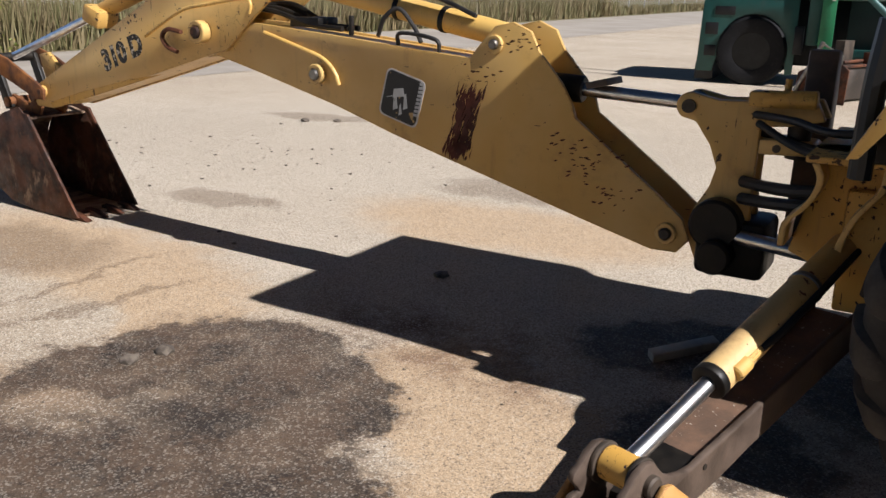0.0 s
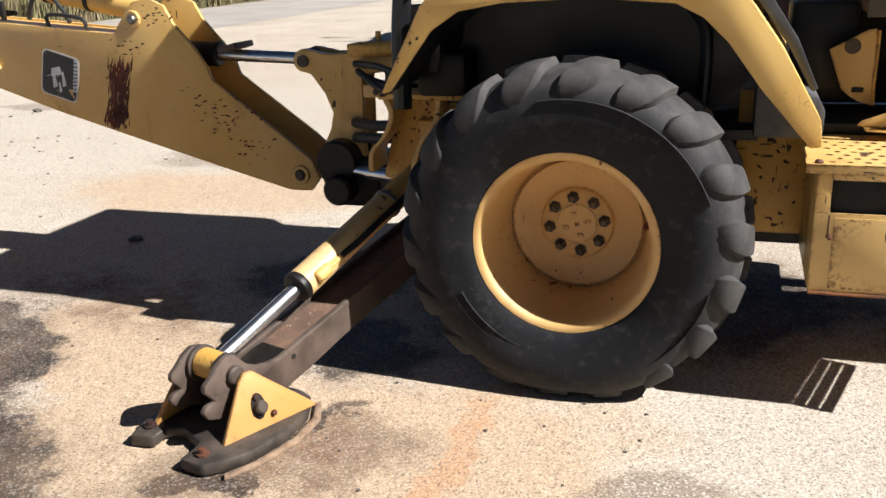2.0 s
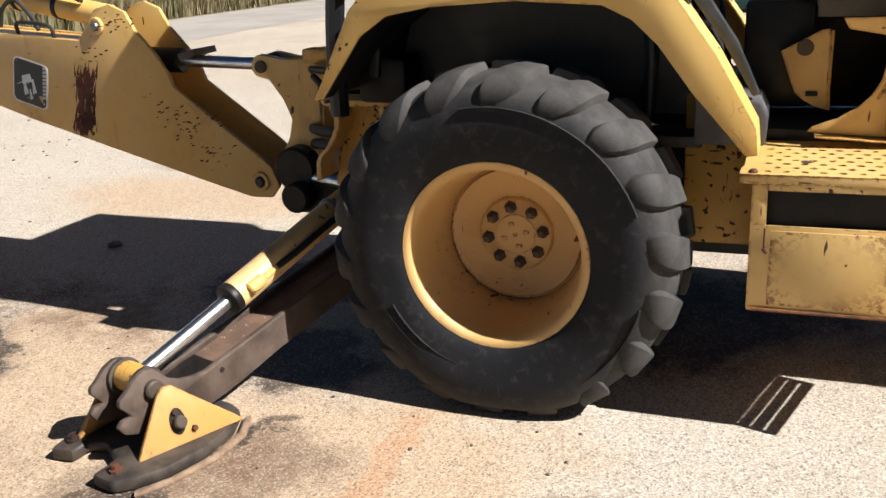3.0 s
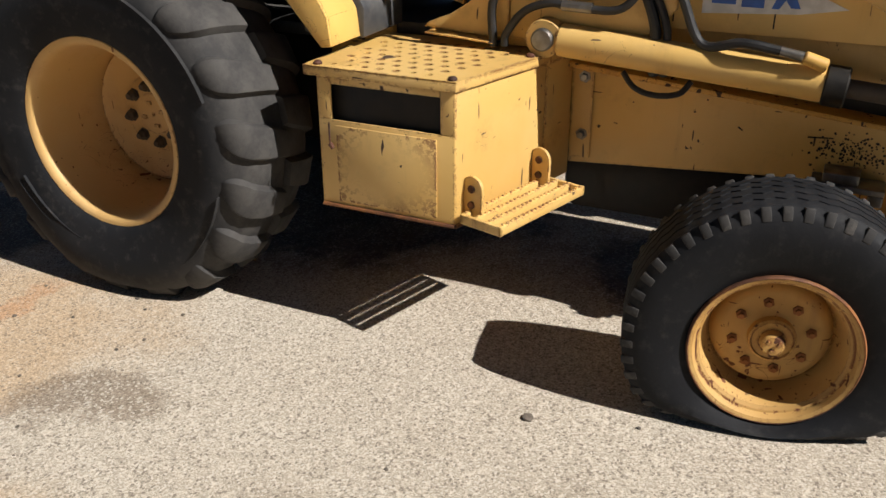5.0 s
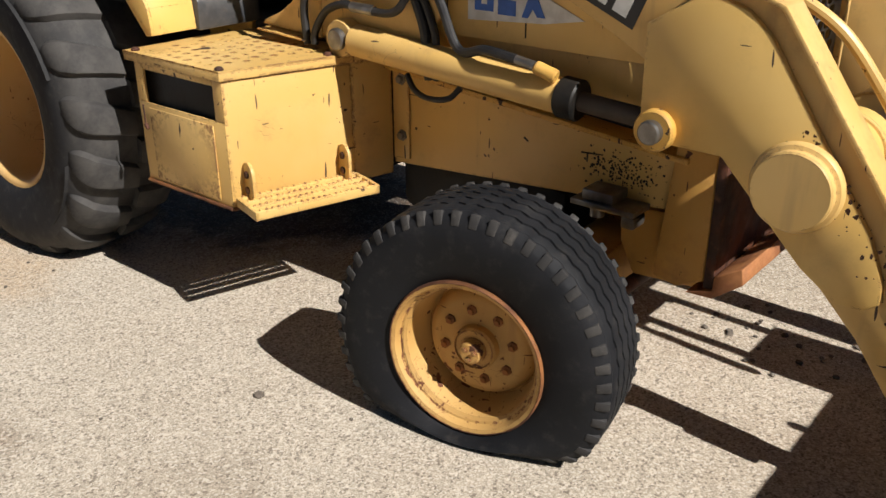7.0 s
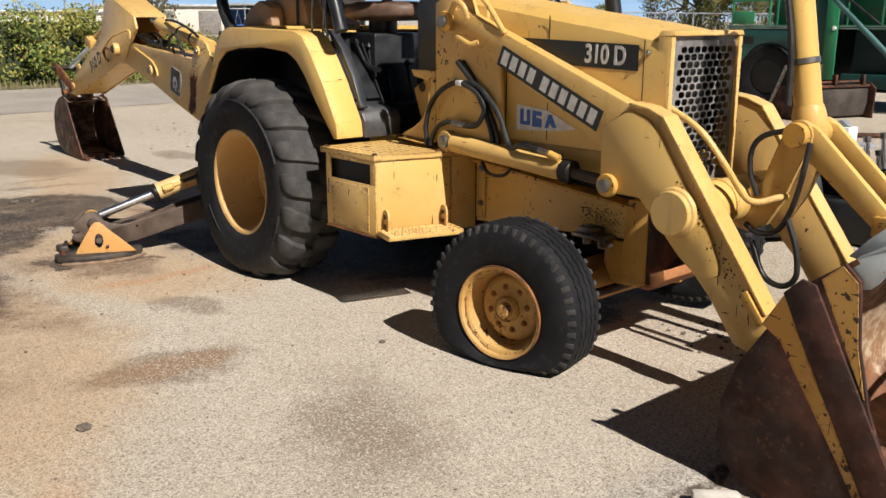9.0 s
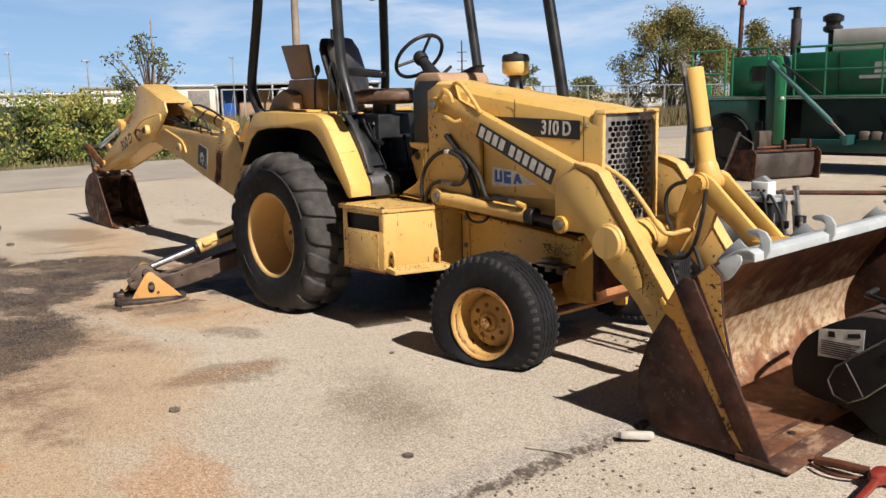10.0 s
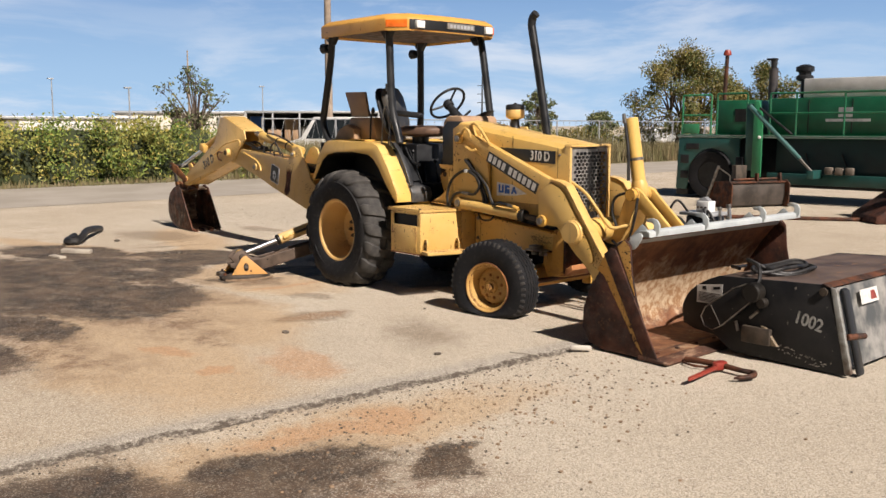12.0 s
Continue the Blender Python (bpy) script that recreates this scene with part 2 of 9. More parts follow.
POLE_WOOD = surface("pole_wood", (0.26, 0.20, 0.15), (0.36, 0.29, 0.23), 3.0, 0.85, bump=0.4)
STONE = surface("loose_stone", (0.07, 0.055, 0.042), (0.20, 0.165, 0.13), 20.0, 0.85, bump=0.4)
BLOCK = surface("pale_block", (0.50, 0.46, 0.40), (0.62, 0.58, 0.51), 12.0, 0.85, bump=0.4)
GALV = surface("galvanised_post", (0.36, 0.37, 0.38), (0.46, 0.47, 0.48), 8.0, 0.5, 0.4)
MUD = surface("dried_mud", (0.20, 0.13, 0.08), (0.32, 0.22, 0.14), 16.0, 0.95, bump=0.6, depth=0.01)


def rubber(name, a, b, dust, inner=0.0, outer=0.0):
    """Weathered tyre rubber, greyer with dust where it wears; inner and outer: radii between which it greys."""
    m, nt, bsdf, co = start(name)
    big = fbm(nt, co, 5.0, 6.0, 0.65)
    col = blend(nt, span(nt, big, 0.35, 0.7), a, b)
    col = blend(nt, span(nt, fbm(nt, co, 22.0, 5.0, 0.7), 0.5, 0.8, 0.0, 0.55), col, dust)
    if outer:
        flat = node(nt, "VectorMath", i0=co, i1=(1.0, 0.0, 1.0))
        flat.operation = "MULTIPLY"
        ln = nt.nodes.new("ShaderNodeVectorMath")
        ln.operation = "LENGTH"
        nt.links.new(flat.outputs[0], ln.inputs[0])
        worn = calc(nt, "MULTIPLY", span(nt, ln.outputs["Value"], inner, outer), span(nt, fbm(nt, co, 9.0, 5.0, 0.7), 0.3, 0.65, 0.35, 0.9))
        col = blend(nt, worn, col, dust)
    put(nt, bsdf, "Base Color", col)
    put(nt, bsdf, "Roughness", span(nt, big, 0.3, 0.7, 0.6, 0.85))
    put(nt, bsdf, "Specular IOR Level", 0.22)
    relief(nt, bsdf, calc(nt, "ADD", fbm(nt, co, 70.0, 4.0), fbm(nt, co, 12.0, 4.0)), 0.25, 0.003)
    return m


TYRE = rubber("rear_tyre_rubber", (0.009, 0.010, 0.012), (0.019, 0.019, 0.021), (0.075, 0.070, 0.064), 0.45, 0.61)
TREAD = rubber("worn_tread_rubber", (0.026, 0.025, 0.025), (0.058, 0.054, 0.050), (0.135, 0.122, 0.107))
TYRE_FRONT = rubber("front_tyre_rubber", (0.007, 0.0075, 0.009), (0.015, 0.015, 0.017), (0.045, 0.042, 0.038))


def grille_material():
    """Grey grille steel, dusty, with a black streak down its middle."""
    m, nt, bsdf, co = start("dusty_grille_steel")
    pos = node(nt, "SeparateXYZ", Vector=co)
    side = calc(nt, "ABSOLUTE", calc(nt, "ADD", pos.outputs[1], calc(nt, "ADD", 0.065, calc(nt, "MULTIPLY", calc(nt, "SUBTRACT", fbm(nt, co, 9.0, 4.0), 0.5), 0.16))))
    streak = calc(nt, "MULTIPLY", span(nt, side, 0.035, 0.075, 1.0, 0.0), span(nt, fbm(nt, co, 7.0, 5.0, 0.7), 0.30, 0.55, 0.45, 1.0))
    dust = blend(nt, span(nt, fbm(nt, co, 6.0, 6.0, 0.7), 0.35, 0.68), (0.13, 0.125, 0.12), (0.30, 0.285, 0.265))
    put(nt, bsdf, "Base Color", blend(nt, streak, dust, (0.016, 0.015, 0.015)))
    put(nt, bsdf, "Roughness", 0.55)
    put(nt, bsdf, "Metallic", 0.15)
    relief(nt, bsdf, fbm(nt, co, 40.0, 4.0), 0.2, 0.003)
    return m


def leaves_material(name, dark, light, odd):
    m, nt, bsdf, co = start(name)
    info = nt.nodes.new("ShaderNodeNewGeometry").outputs["Random Per Island"]
    col = blend(nt, info, dark, light)
    col = blend(nt, calc(nt, "GREATER_THAN", info, 0.86), col, odd)
    col = blend(nt, span(nt, fbm(nt, co, 0.8, 3.0), 0.4, 0.7, 0.0, 0.6), col, odd)
    put(nt, bsdf, "Base Color", col)
    put(nt, bsdf, "Roughness", 0.6)
    return m


LEAF_HEDGE = leaves_material("hedge_leaves", (0.05, 0.105, 0.018), (0.23, 0.29, 0.05), (0.38, 0.31, 0.075))
LEAF_TREE = leaves_material("tree_leaves", (0.06, 0.085, 0.02), (0.17, 0.17, 0.045), (0.27, 0.19, 0.05))
LEAF_THIN = leaves_material("thin_tree_leaves", (0.05, 0.08, 0.025), (0.13, 0.16, 0.05), (0.20, 0.19, 0.08))
DRY_GRASS = leaves_material("dry_grass", (0.12, 0.095, 0.045), (0.27, 0.21, 0.11), (0.17, 0.17, 0.07))
BARK = surface("bark", (0.09, 0.065, 0.045), (0.17, 0.13, 0.10), 12.0, 0.9, bump=0.6, depth=0.01)


def ground_material():
    """Exposed-aggregate paving with oil, clay and rust stains of their own shapes, and shade painted under the machine.
    """
    m, nt, bsdf, co = start("aggregate_paving")
    warp = node(nt, "TexNoise", Vector=co, Scale=1.6, Detail=7.0, Roughness=0.68).outputs["Color"]
    shift = node(nt, "VectorMath", i0=warp, i1=(0.5, 0.5, 0.5))
    shift.operation = "SUBTRACT"
    shift = node(nt, "VectorMath", i0=shift.outputs[0], i1=(0.85, 0.85, 0.0))
    shift.operation = "MULTIPLY"
    pos = node(nt, "VectorMath", i0=co, i1=shift.outputs[0]).outputs[0]

    def blot(x, y, rx, ry, turn=0.0, soft=0.35, inner=0.75):
        mp = node(nt, "Mapping", Vector=pos)
        mp.vector_type = "TEXTURE"
        mp.inputs["Location"].default_value = (x, y, 0)
        mp.inputs["Rotation"].default_value = (0, 0, radians(turn))
        mp.inputs["Scale"].default_value = (rx, ry, 1000.0)
        ln = nt.nodes.new("ShaderNodeVectorMath")
        ln.operation = "LENGTH"
        nt.links.new(mp.outputs[0], ln.inputs[0])
        return span(nt, ln.outputs["Value"], inner, inner + soft, 1.0, 0.0)

    def union(*masks):
        total = masks[0]
        for k in masks[1:]:
            total = calc(nt, "MAXIMUM", total, k)
        return total

    large, mid = fbm(nt, co, 0.33, 6.0, 0.62), fbm(nt, co, 2.3, 7.0, 0.66)
    col = blend(nt, span(nt, large, 0.35, 0.68), (0.49, 0.41, 0.31), (0.61, 0.53, 0.42))
    col = blend(nt, span(nt, mid, 0.45, 0.75, 0.0, 0.45), col, (0.38, 0.29, 0.20))
    # pale crushed stone shows most near the machine's front
    fresh = union(blot(1.6, -2.0, 2.4, 1.5, 0, 0.6), blot(5.5, -2.6, 2.2, 3.2, 0, 0.5), blot(-5.0, 3.0, 4.0, 3.0, 0, 0.8))
    col = blend(nt, calc(nt, "MULTIPLY", fresh, 0.55), col, (0.55, 0.49, 0.40))
    tan = union(blot(-1.80, -0.95, 0.75, 0.42, -35), blot(-0.55, -1.45, 0.9, 0.5, 20, 0.5), blot(-1.25, -1.55, 0.55, 0.5, 0, 0.5), blot(0.6, -2.6, 1.3, 0.55, -10, 0.6), blot(1.4, -3.7, 1.7, 0.7, 0, 0.6), blot(-3.4, -0.9, 0.8, 0.3, -35, 0.5), blot(-4.6, -0.4, 1.2, 0.4, -10, 0.7), blot(3.80, -3.75, 0.34, 1.5, -4, 0.6), blot(-4.9, -2.2, 1.6, 0.25, 15, 0.8), blot(-2.9, 1.5, 1.0, 0.5, 0, 0.8))
    col = blend(nt, calc(nt, "MULTIPLY", tan, 0.8), col, (0.56, 0.405, 0.25))
    clay = union(blot(2.42, -2.93, 0.58, 0.20, -18, 0.7, 0.5), blot(2.27, -3.47, 0.17, 0.11, 10, 0.4), blot(1.52, -3.52, 0.22, 0.11, 20, 0.5), blot(-0.31, -1.37, 0.085, 0.38, 0, 0.4, 0.75), blot(3.7, -3.5, 0.14, 0.5, -10, 0.7), blot(1.18, -2.0, 0.10, 0.30, -10, 0.7))
    col = blend(nt, calc(nt, "MULTIPLY", clay, 0.70), col, (0.55, 0.315, 0.165))
    damp = union(blot(-4.29, -0.7, 0.05, 0.75, 0, 0.7, 0.4), blot(-3.95, -0.95, 0.06, 0.75, -8, 0.7, 0.4), blot(-5.1, 1.0, 0.35, 0.22, 20, 0.5, 0.5), blot(-3.5, 2.5, 0.6, 0.25, 30, 0.8, 0.4), blot(0.36, -1.53, 0.26, 0.16, 10, 0.5), blot(2.25, -1.65, 0.75, 0.34, -37, 0.95, 0.2), blot(1.18, -2.0, 0.17, 0.36, -10, 0.7), blot(-5.0, 1.0, 0.5, 0.2, 10, 0.6), blot(-7.0, 4.7, 0.7, 0.25, 10, 0.5), blot(-3.0, 2.6, 0.8, 0.3, 10, 0.8), blot(-5.2, -0.6, 0.7, 0.35, 10, 0.7), blot(-0.85, -1.62, 0.5, 0.26, 40, 0.4))
    col = blend(nt, calc(nt, "MULTIPLY", damp, 0.55), col, (0.17, 0.115, 0.07))
    # oil stains; the first four blots deepen the shadow under the machine
    oil_shade = union(blot(0.15, 0.05, 1.25, 0.70, 4, 0.7, 0.5), blot(-1.35, 0.10, 0.60, 0.45, 20, 0.8, 0.4), blot(-0.95, -0.75, 0.50, 0.40, 10, 0.8, 0.4), blot(1.75, 0.05, 0.55, 0.40, 0, 0.8, 0.4), blot(-1.02, -1.80, 0.20, 0.08, 20, 0.5, 0.5), blot(-0.86, -1.83, 0.10, 0.10, -30, 0.6, 0.5), blot(-0.76, -1.45, 0.05, 0.30, -18, 0.6, 0.5), blot(-2.80, -1.40, 0.85, 0.80, -30, 0.25, 0.85), blot(-2.4, -2.25, 1.25, 1.0, -22, 0.3, 0.8), blot(-2.3, -3.0, 2.0, 0.9, 5, 0.5, 0.7), blot(-0.9, -2.8, 1.3, 0.75, -15, 0.7, 0.6), blot(-4.2, -2.3, 1.3, 0.6, 20, 0.6, 0.6), blot(-1.2, -3.6, 1.7, 0.6, 10, 0.8, 0.5), blot(-0.1, -4.1, 1.0, 0.35, 10, 0.9, 0.4), blot(4.1, -4.15, 0.50, 0.85, -10, 1.0, 0.25), blot(4.45, -3.35, 0.24, 0.38, 15, 0.9, 0.3), blot(0.8, -4.6, 0.7, 0.3, 10, 0.9, 0.4), blot(4.0, -5.2, 0.8, 0.8, 0, 0.5, 0.7))
    patch = union(blot(-3.10, -1.72, 0.46, 0.17, 50, 0.6, 0.5), blot(-2.2, -2.1, 0.30, 0.10, 20, 0.7, 0.4), blot(-1.3, -2.45, 0.35, 0.08, 30, 0.7, 0.4))
    smear = union(blot(0.25, -3.0, 1.25, 0.65, -5, 0.9, 0.35), blot(-0.2, -2.3, 0.7, 0.35, 10, 0.9, 0.35), blot(-0.75, -1.58, 0.40, 0.30, 30, 0.8, 0.4), blot(-2.3, -0.45, 0.9, 0.35, -20, 0.8, 0.4), blot(0.9, -4.2, 1.3, 0.5, 10, 0.9, 0.35), blot(1.45, -3.15, 0.35, 0.12, 15, 0.7, 0.4), blot(4.6, -3.9, 0.5, 0.8, 0, 0.9, 0.3))
    smear = calc(nt, "MULTIPLY", smear, span(nt, fbm(nt, co, 3.5, 9.0, 0.74), 0.36, 0.66))
    col = blend(nt, calc(nt, "MULTIPLY", smear, 0.85), col, (0.175, 0.095, 0.055))
    col = blend(nt, calc(nt, "MULTIPLY", oil_shade, 0.65), col, (0.22, 0.145, 0.09))
    oil_shade = span(nt, calc(nt, "ADD", oil_shade, calc(nt, "MULTIPLY", calc(nt, "SUBTRACT", fbm(nt, co, 4.5, 10.0, 0.74), 0.5), 1.5)), 0.38, 0.85)
    oil_shade = calc(nt, "SUBTRACT", oil_shade, calc(nt, "MULTIPLY", patch, span(nt, mid, 0.35, 0.6, 0.2, 0.95)))
    oil_shade = calc(nt, "MULTIPLY", oil_shade, span(nt, fbm(nt, co, 4.0, 6.0, 0.7), 0.28, 0.58, 0.60, 1.0))
    oil_shade = calc(nt, "MAXIMUM", oil_shade, 0.0)
    col = blend(nt, oil_shade, col, blend(nt, span(nt, calc(nt, "ADD", calc(nt, "MULTIPLY", mid, 0.6), calc(nt, "MULTIPLY", fbm(nt, co, 30.0, 6.0, 0.75), 0.4)), 0.42, 0.58), (0.038, 0.029, 0.023), (0.120, 0.080, 0.053)))
    # stones of the aggregate: pale and dark grains at two sizes
    cell = node(nt, "TexVoronoi", Vector=co, Scale=270.0)
    shade = node(nt, "SeparateColor", i0=cell.outputs["Color"]).outputs[0]
    col = blend(nt, 0.72, col, blend(nt, shade, (0.36, 0.34, 0.32), (1.12, 1.12, 1.12)), "MULTIPLY")
    cell2 = node(nt, "TexVoronoi", Vector=co, Scale=150.0)
    shade2 = node(nt, "SeparateColor", i0=cell2.outputs["Color"]).outputs[1]
    dry = calc(nt, "SUBTRACT", 1.0, calc(nt, "MULTIPLY", calc(nt, "MAXIMUM", calc(nt, "MULTIPLY", oil_shade, 0.60), calc(nt, "MULTIPLY", tan, 0.55)), 1.0))
    col = blend(nt, calc(nt, "MULTIPLY", dry, span(nt, shade2, 0.80, 0.88, 0.0, 0.5)), col, (0.72, 0.66, 0.56))
    col = blend(nt, span(nt, shade2, 0.16, 0.06, 0.0, 0.65), col, (0.13, 0.105, 0.08))
    # crumbled dark dirt in the joint between the two pavings
    sep = node(nt, "SeparateXYZ", Vector=co)
    off = calc(nt, "SUBTRACT", sep.outputs[0], calc(nt, "ADD", 3.455, calc(nt, "MULTIPLY", sep.outputs[1], 0.055)))
    off = calc(nt, "ADD", off, calc(nt, "MULTIPLY", calc(nt, "SUBTRACT", fbm(nt, co, 5.0, 7.0, 0.75), 0.5), 0.22))
    crumb = calc(nt, "MULTIPLY", calc(nt, "MULTIPLY", span(nt, off, -0.26, -0.06), span(nt, off, 0.0, 0.03, 1.0, 0.0)), span(nt, sep.outputs[1], -0.8, -0.4, 1.0, 0.0))
    col = blend(nt, calc(nt, "MULTIPLY", crumb, 0.8), col, blend(nt, shade2, (0.16, 0.14, 0.12), (0.50, 0.46, 0.40)))
    seam = calc(nt, "MULTIPLY", span(nt, calc(nt, "ABSOLUTE", off), 0.018, 0.050, 1.0, 0.0), span(nt, fbm(nt, co, 28.0, 4.0, 0.7), 0.34, 0.58, 0.25, 0.95))
    seam = calc(nt, "MULTIPLY", seam, span(nt, sep.outputs[1], -0.8, -0.4, 1.0, 0.0))
    col = blend(nt, seam, col, (0.075, 0.058, 0.045))
    put(nt, bsdf, "Base Color", col)
    put(nt, bsdf, "Roughness", calc(nt, "SUBTRACT", 0.93, calc(nt, "MULTIPLY", oil_shade, 0.2)))
    put(nt, bsdf, "Specular IOR Level", 0.3)
    hgt = calc(nt, "ADD", calc(nt, "MULTIPLY", calc(nt, "SUBTRACT", 1.0, cell.outputs["Distance"]), 0.5), calc(nt, "ADD", mid, calc(nt, "MULTIPLY", fbm(nt, co, 16.0, 5.0), 0.6)))
    relief(nt, bsdf, hgt, 0.45, 0.008)
    return m


GROUND = ground_material()
ASPHALT = surface("grey_asphalt", (0.32, 0.285, 0.24), (0.40, 0.36, 0.31), 0.6, 0.9, bump=0.3, grain=70)
VERGE = surface("dry_verge", (0.22, 0.17, 0.10), (0.13, 0.13, 0.05), 1.5, 0.95, bump=0.5, grain=30, depth=0.02)

# ---- building blocks ----
def link_mesh(name, bm, mat, sharp=35.0):
    bmesh.ops.recalc_face_normals(bm, faces=bm.faces)
    me = bpy.data.meshes.new(name)
    bm.to_mesh(me)
    bm.free()
    me.materials.append(mat)
    me.polygons.foreach_set("use_smooth", [True] * len(me.polygons))
    me.set_sharp_from_angle(angle=radians(sharp))
    return me


def thing(name, label, category, at=(0, 0, 0), group="", kind=""):
    """An empty at the base of a thing made of parts."""
    ob = new(name)
    ob.location = at
    ob.empty_display_size = 0.2
    return tagged(ob, label, category, group, kind)


def part(name, bm, mat, parent, label="", sharp=35.0, m=None):
    """One mesh of world-placed geometry under a thing or a part."""
    ob = new(name, bm if isinstance(bm, bpy.types.Mesh) else link_mesh(name, bm, mat, sharp))
    ob.parent = parent
    up, world_of = parent, Matrix()
    while up:
        world_of = up.matrix_basis @ world_of
        up = up.parent
    ob.matrix_basis = world_of.inverted() @ (m or Matrix())
    return tagged(ob, label) if label else ob


def single(name, bm, mat, label, category, group="", kind="", sharp=35.0, m=None):
    ob = new(name, bm if isinstance(bm, bpy.types.Mesh) else link_mesh(name, bm, mat, sharp))
    if m:
        ob.matrix_basis = m
    return tagged(ob, label, category, group, kind)


def soften(bm, faces, r, seg=2, angle=25.0):
    if r <= 0:
        return
    edges = {e for f in faces for e in f.edges if len(e.link_faces) == 2 and e.calc_face_angle(0) > radians(angle)}
    bmesh.ops.bevel(bm, geom=list(edges), offset=r, segments=seg, affect="EDGES", profile=0.5, clamp_overlap=True)


def box(bm, lo, hi, r=0.006, m=None):
    lo, hi = Vector(lo), Vector(hi)
    got = bmesh.ops.create_cube(bm, size=1.0)["verts"]
    for v in got:
        v.co = Vector(((lo + hi) / 2)[i] + v.co[i] * (hi - lo)[i] for i in range(3))
    faces = {f for v in got for f in v.link_faces}
    if m:
        bmesh.ops.transform(bm, matrix=m, verts=got)
    soften(bm, faces, r)
    return bm


def prism(bm, pts, axis, lo, hi, r=0.005, m=None, seg=2):
    """A plate: an outline in the plane across axis, as thick as lo to hi. x: (y, z); y: (x, z); z: (x, y)."""
    def at(a, b, h):
        return {"x": (h, a, b), "y": (a, h, b), "z": (a, b, h)}[axis]
    low = [bm.verts.new(at(a, b, lo)) for a, b in pts]
    top = [bm.verts.new(at(a, b, hi)) for a, b in pts]
    faces = [bm.faces.new(low), bm.faces.new(top)]
    n = len(pts)
    for i in range(n):
        faces.append(bm.faces.new((low[i], low[(i + 1) % n], top[(i + 1) % n], top[i])))
    if m:
        bmesh.ops.transform(bm, matrix=m, verts=low + top)
    bmesh.ops.recalc_face_normals(bm, faces=faces)
    soften(bm, faces, r, seg)
    return bm


def basis(axis):
    z = Vector(axis).normalized()
    x = z.orthogonal().normalized()
    return x, z.cross(x), z


def lathe(bm, prof, at, axis, seg=32, close=True):
    """Turns (radius, height) rows round an axis. close: caps the ends."""
    x, y, z = basis(axis)
    at = Vector(at)
    rings = []
    for r, h in prof:
        rings.append([bm.verts.new(at + z * h + (x * math.cos(a) + y * math.sin(a)) * max(r, 1e-4)) for a in (2 * math.pi * k / seg for k in range(seg))])
    for a, b in zip(rings, rings[1:]):
        for k in range(seg):
            bm.faces.new((a[k], a[(k + 1) % seg], b[(k + 1) % seg], b[k]))
    if close:
        bm.faces.new(rings[0])
        bm.faces.new(rings[-1])
    return bm


def rod(bm, a, b, r, r2=None, seg=16, r_edge=0.0):
    a, b = Vector(a), Vector(b)
    ln = (b - a).length
    r2 = r if r2 is None else r2
    e = r_edge
    prof = [(r - e, 0), (r, e), (r2, ln - e), (r2 - e, ln)] if e else [(r, 0), (r2, ln)]
    return lathe(bm, prof, a, b - a, seg)


def curve_points(pts, steps=8):
    pts = [Vector(p) for p in pts]
    if len(pts) < 3 or steps < 2:
        return pts
    ext = [2 * pts[0] - pts[1]] + pts + [2 * pts[-1] - pts[-2]]
    out = []
    for i in range(1, len(ext) - 2):
        p0, p1, p2, p3 = ext[i - 1:i + 3]
        for k in range(steps):
            t = k / steps
            out.append(0.5 * (2 * p1 + (p2 - p0) * t + (2 * p0 - 5 * p1 + 4 * p2 - p3) * t * t + (3 * p1 - p0 - 3 * p2 + p3) * t ** 3))
    return out + [pts[-1]]


def tube(bm, pts, r, seg=10, steps=8):
    """A bent pipe or hose along a smooth line."""
    line = curve_points(pts, steps)
    side, rings = None, []
    for i, p in enumerate(line):
        d = (line[min(i + 1, len(line) - 1)] - line[max(i - 1, 0)]).normalized()
        side = d.orthogonal().normalized() if side is None else (side - d * side.dot(d)).normalized()
        up = d.cross(side)
        rr = r[min(i * len(r) // len(line), len(r) - 1)] if isinstance(r, (list, tuple)) else r
        rings.append([bm.verts.new(p + (side * math.cos(a) + up * math.sin(a)) * rr) for a in (2 * math.pi * k / seg for k in range(seg))])
    for a, b in zip(rings, rings[1:]):
        for k in range(seg):
            bm.faces.new((a[k], a[(k + 1) % seg], b[(k + 1) % seg], b[k]))
    bm.faces.new(rings[0])
    bm.faces.new(rings[-1])
    return bm


def arc(cx, cy, r, a0, a1, n=8):
    return [(cx + r * math.cos(radians(a0 + (a1 - a0) * k / n)), cy + r * math.sin(radians(a0 + (a1 - a0) * k / n))) for k in range(n + 1)]


def B():
    return bmesh.new()


def lettering(text, mat, m, size, parent, depth=0.001, squeeze=1.0, label="", name="lettering", weight=0.022):
    """Words as a mesh part, in the built-in font."""
    cu = bpy.data.curves.new("words", "FONT")
    cu.body, cu.size, cu.extrude, cu.align_x, cu.align_y = text, size, depth, "CENTER", "CENTER"
    cu.offset = size * weight
    tmp = bpy.data.objects.new("words", cu)
    scene.collection.objects.link(tmp)
    me = bpy.data.meshes.new_from_object(tmp.evaluated_get(bpy.context.evaluated_depsgraph_get()))
    bpy.data.objects.remove(tmp)
    bpy.data.curves.remove(cu)
    me.transform(Matrix.Diagonal((squeeze, 1, 1, 1)))
    me.materials.clear()
    me.materials.append(mat)
    return part(name, me, mat, parent, label, m=m)


def facing_out(at, right, up):
    """A pose whose x runs along right and y along up."""
    x = Vector(right).normalized()
    z = x.cross(Vector(up)).normalized()
    y = z.cross(x)
    m = Matrix((x, y, z)).transposed().to_4x4()
    m.translation = Vector(at)
    return m

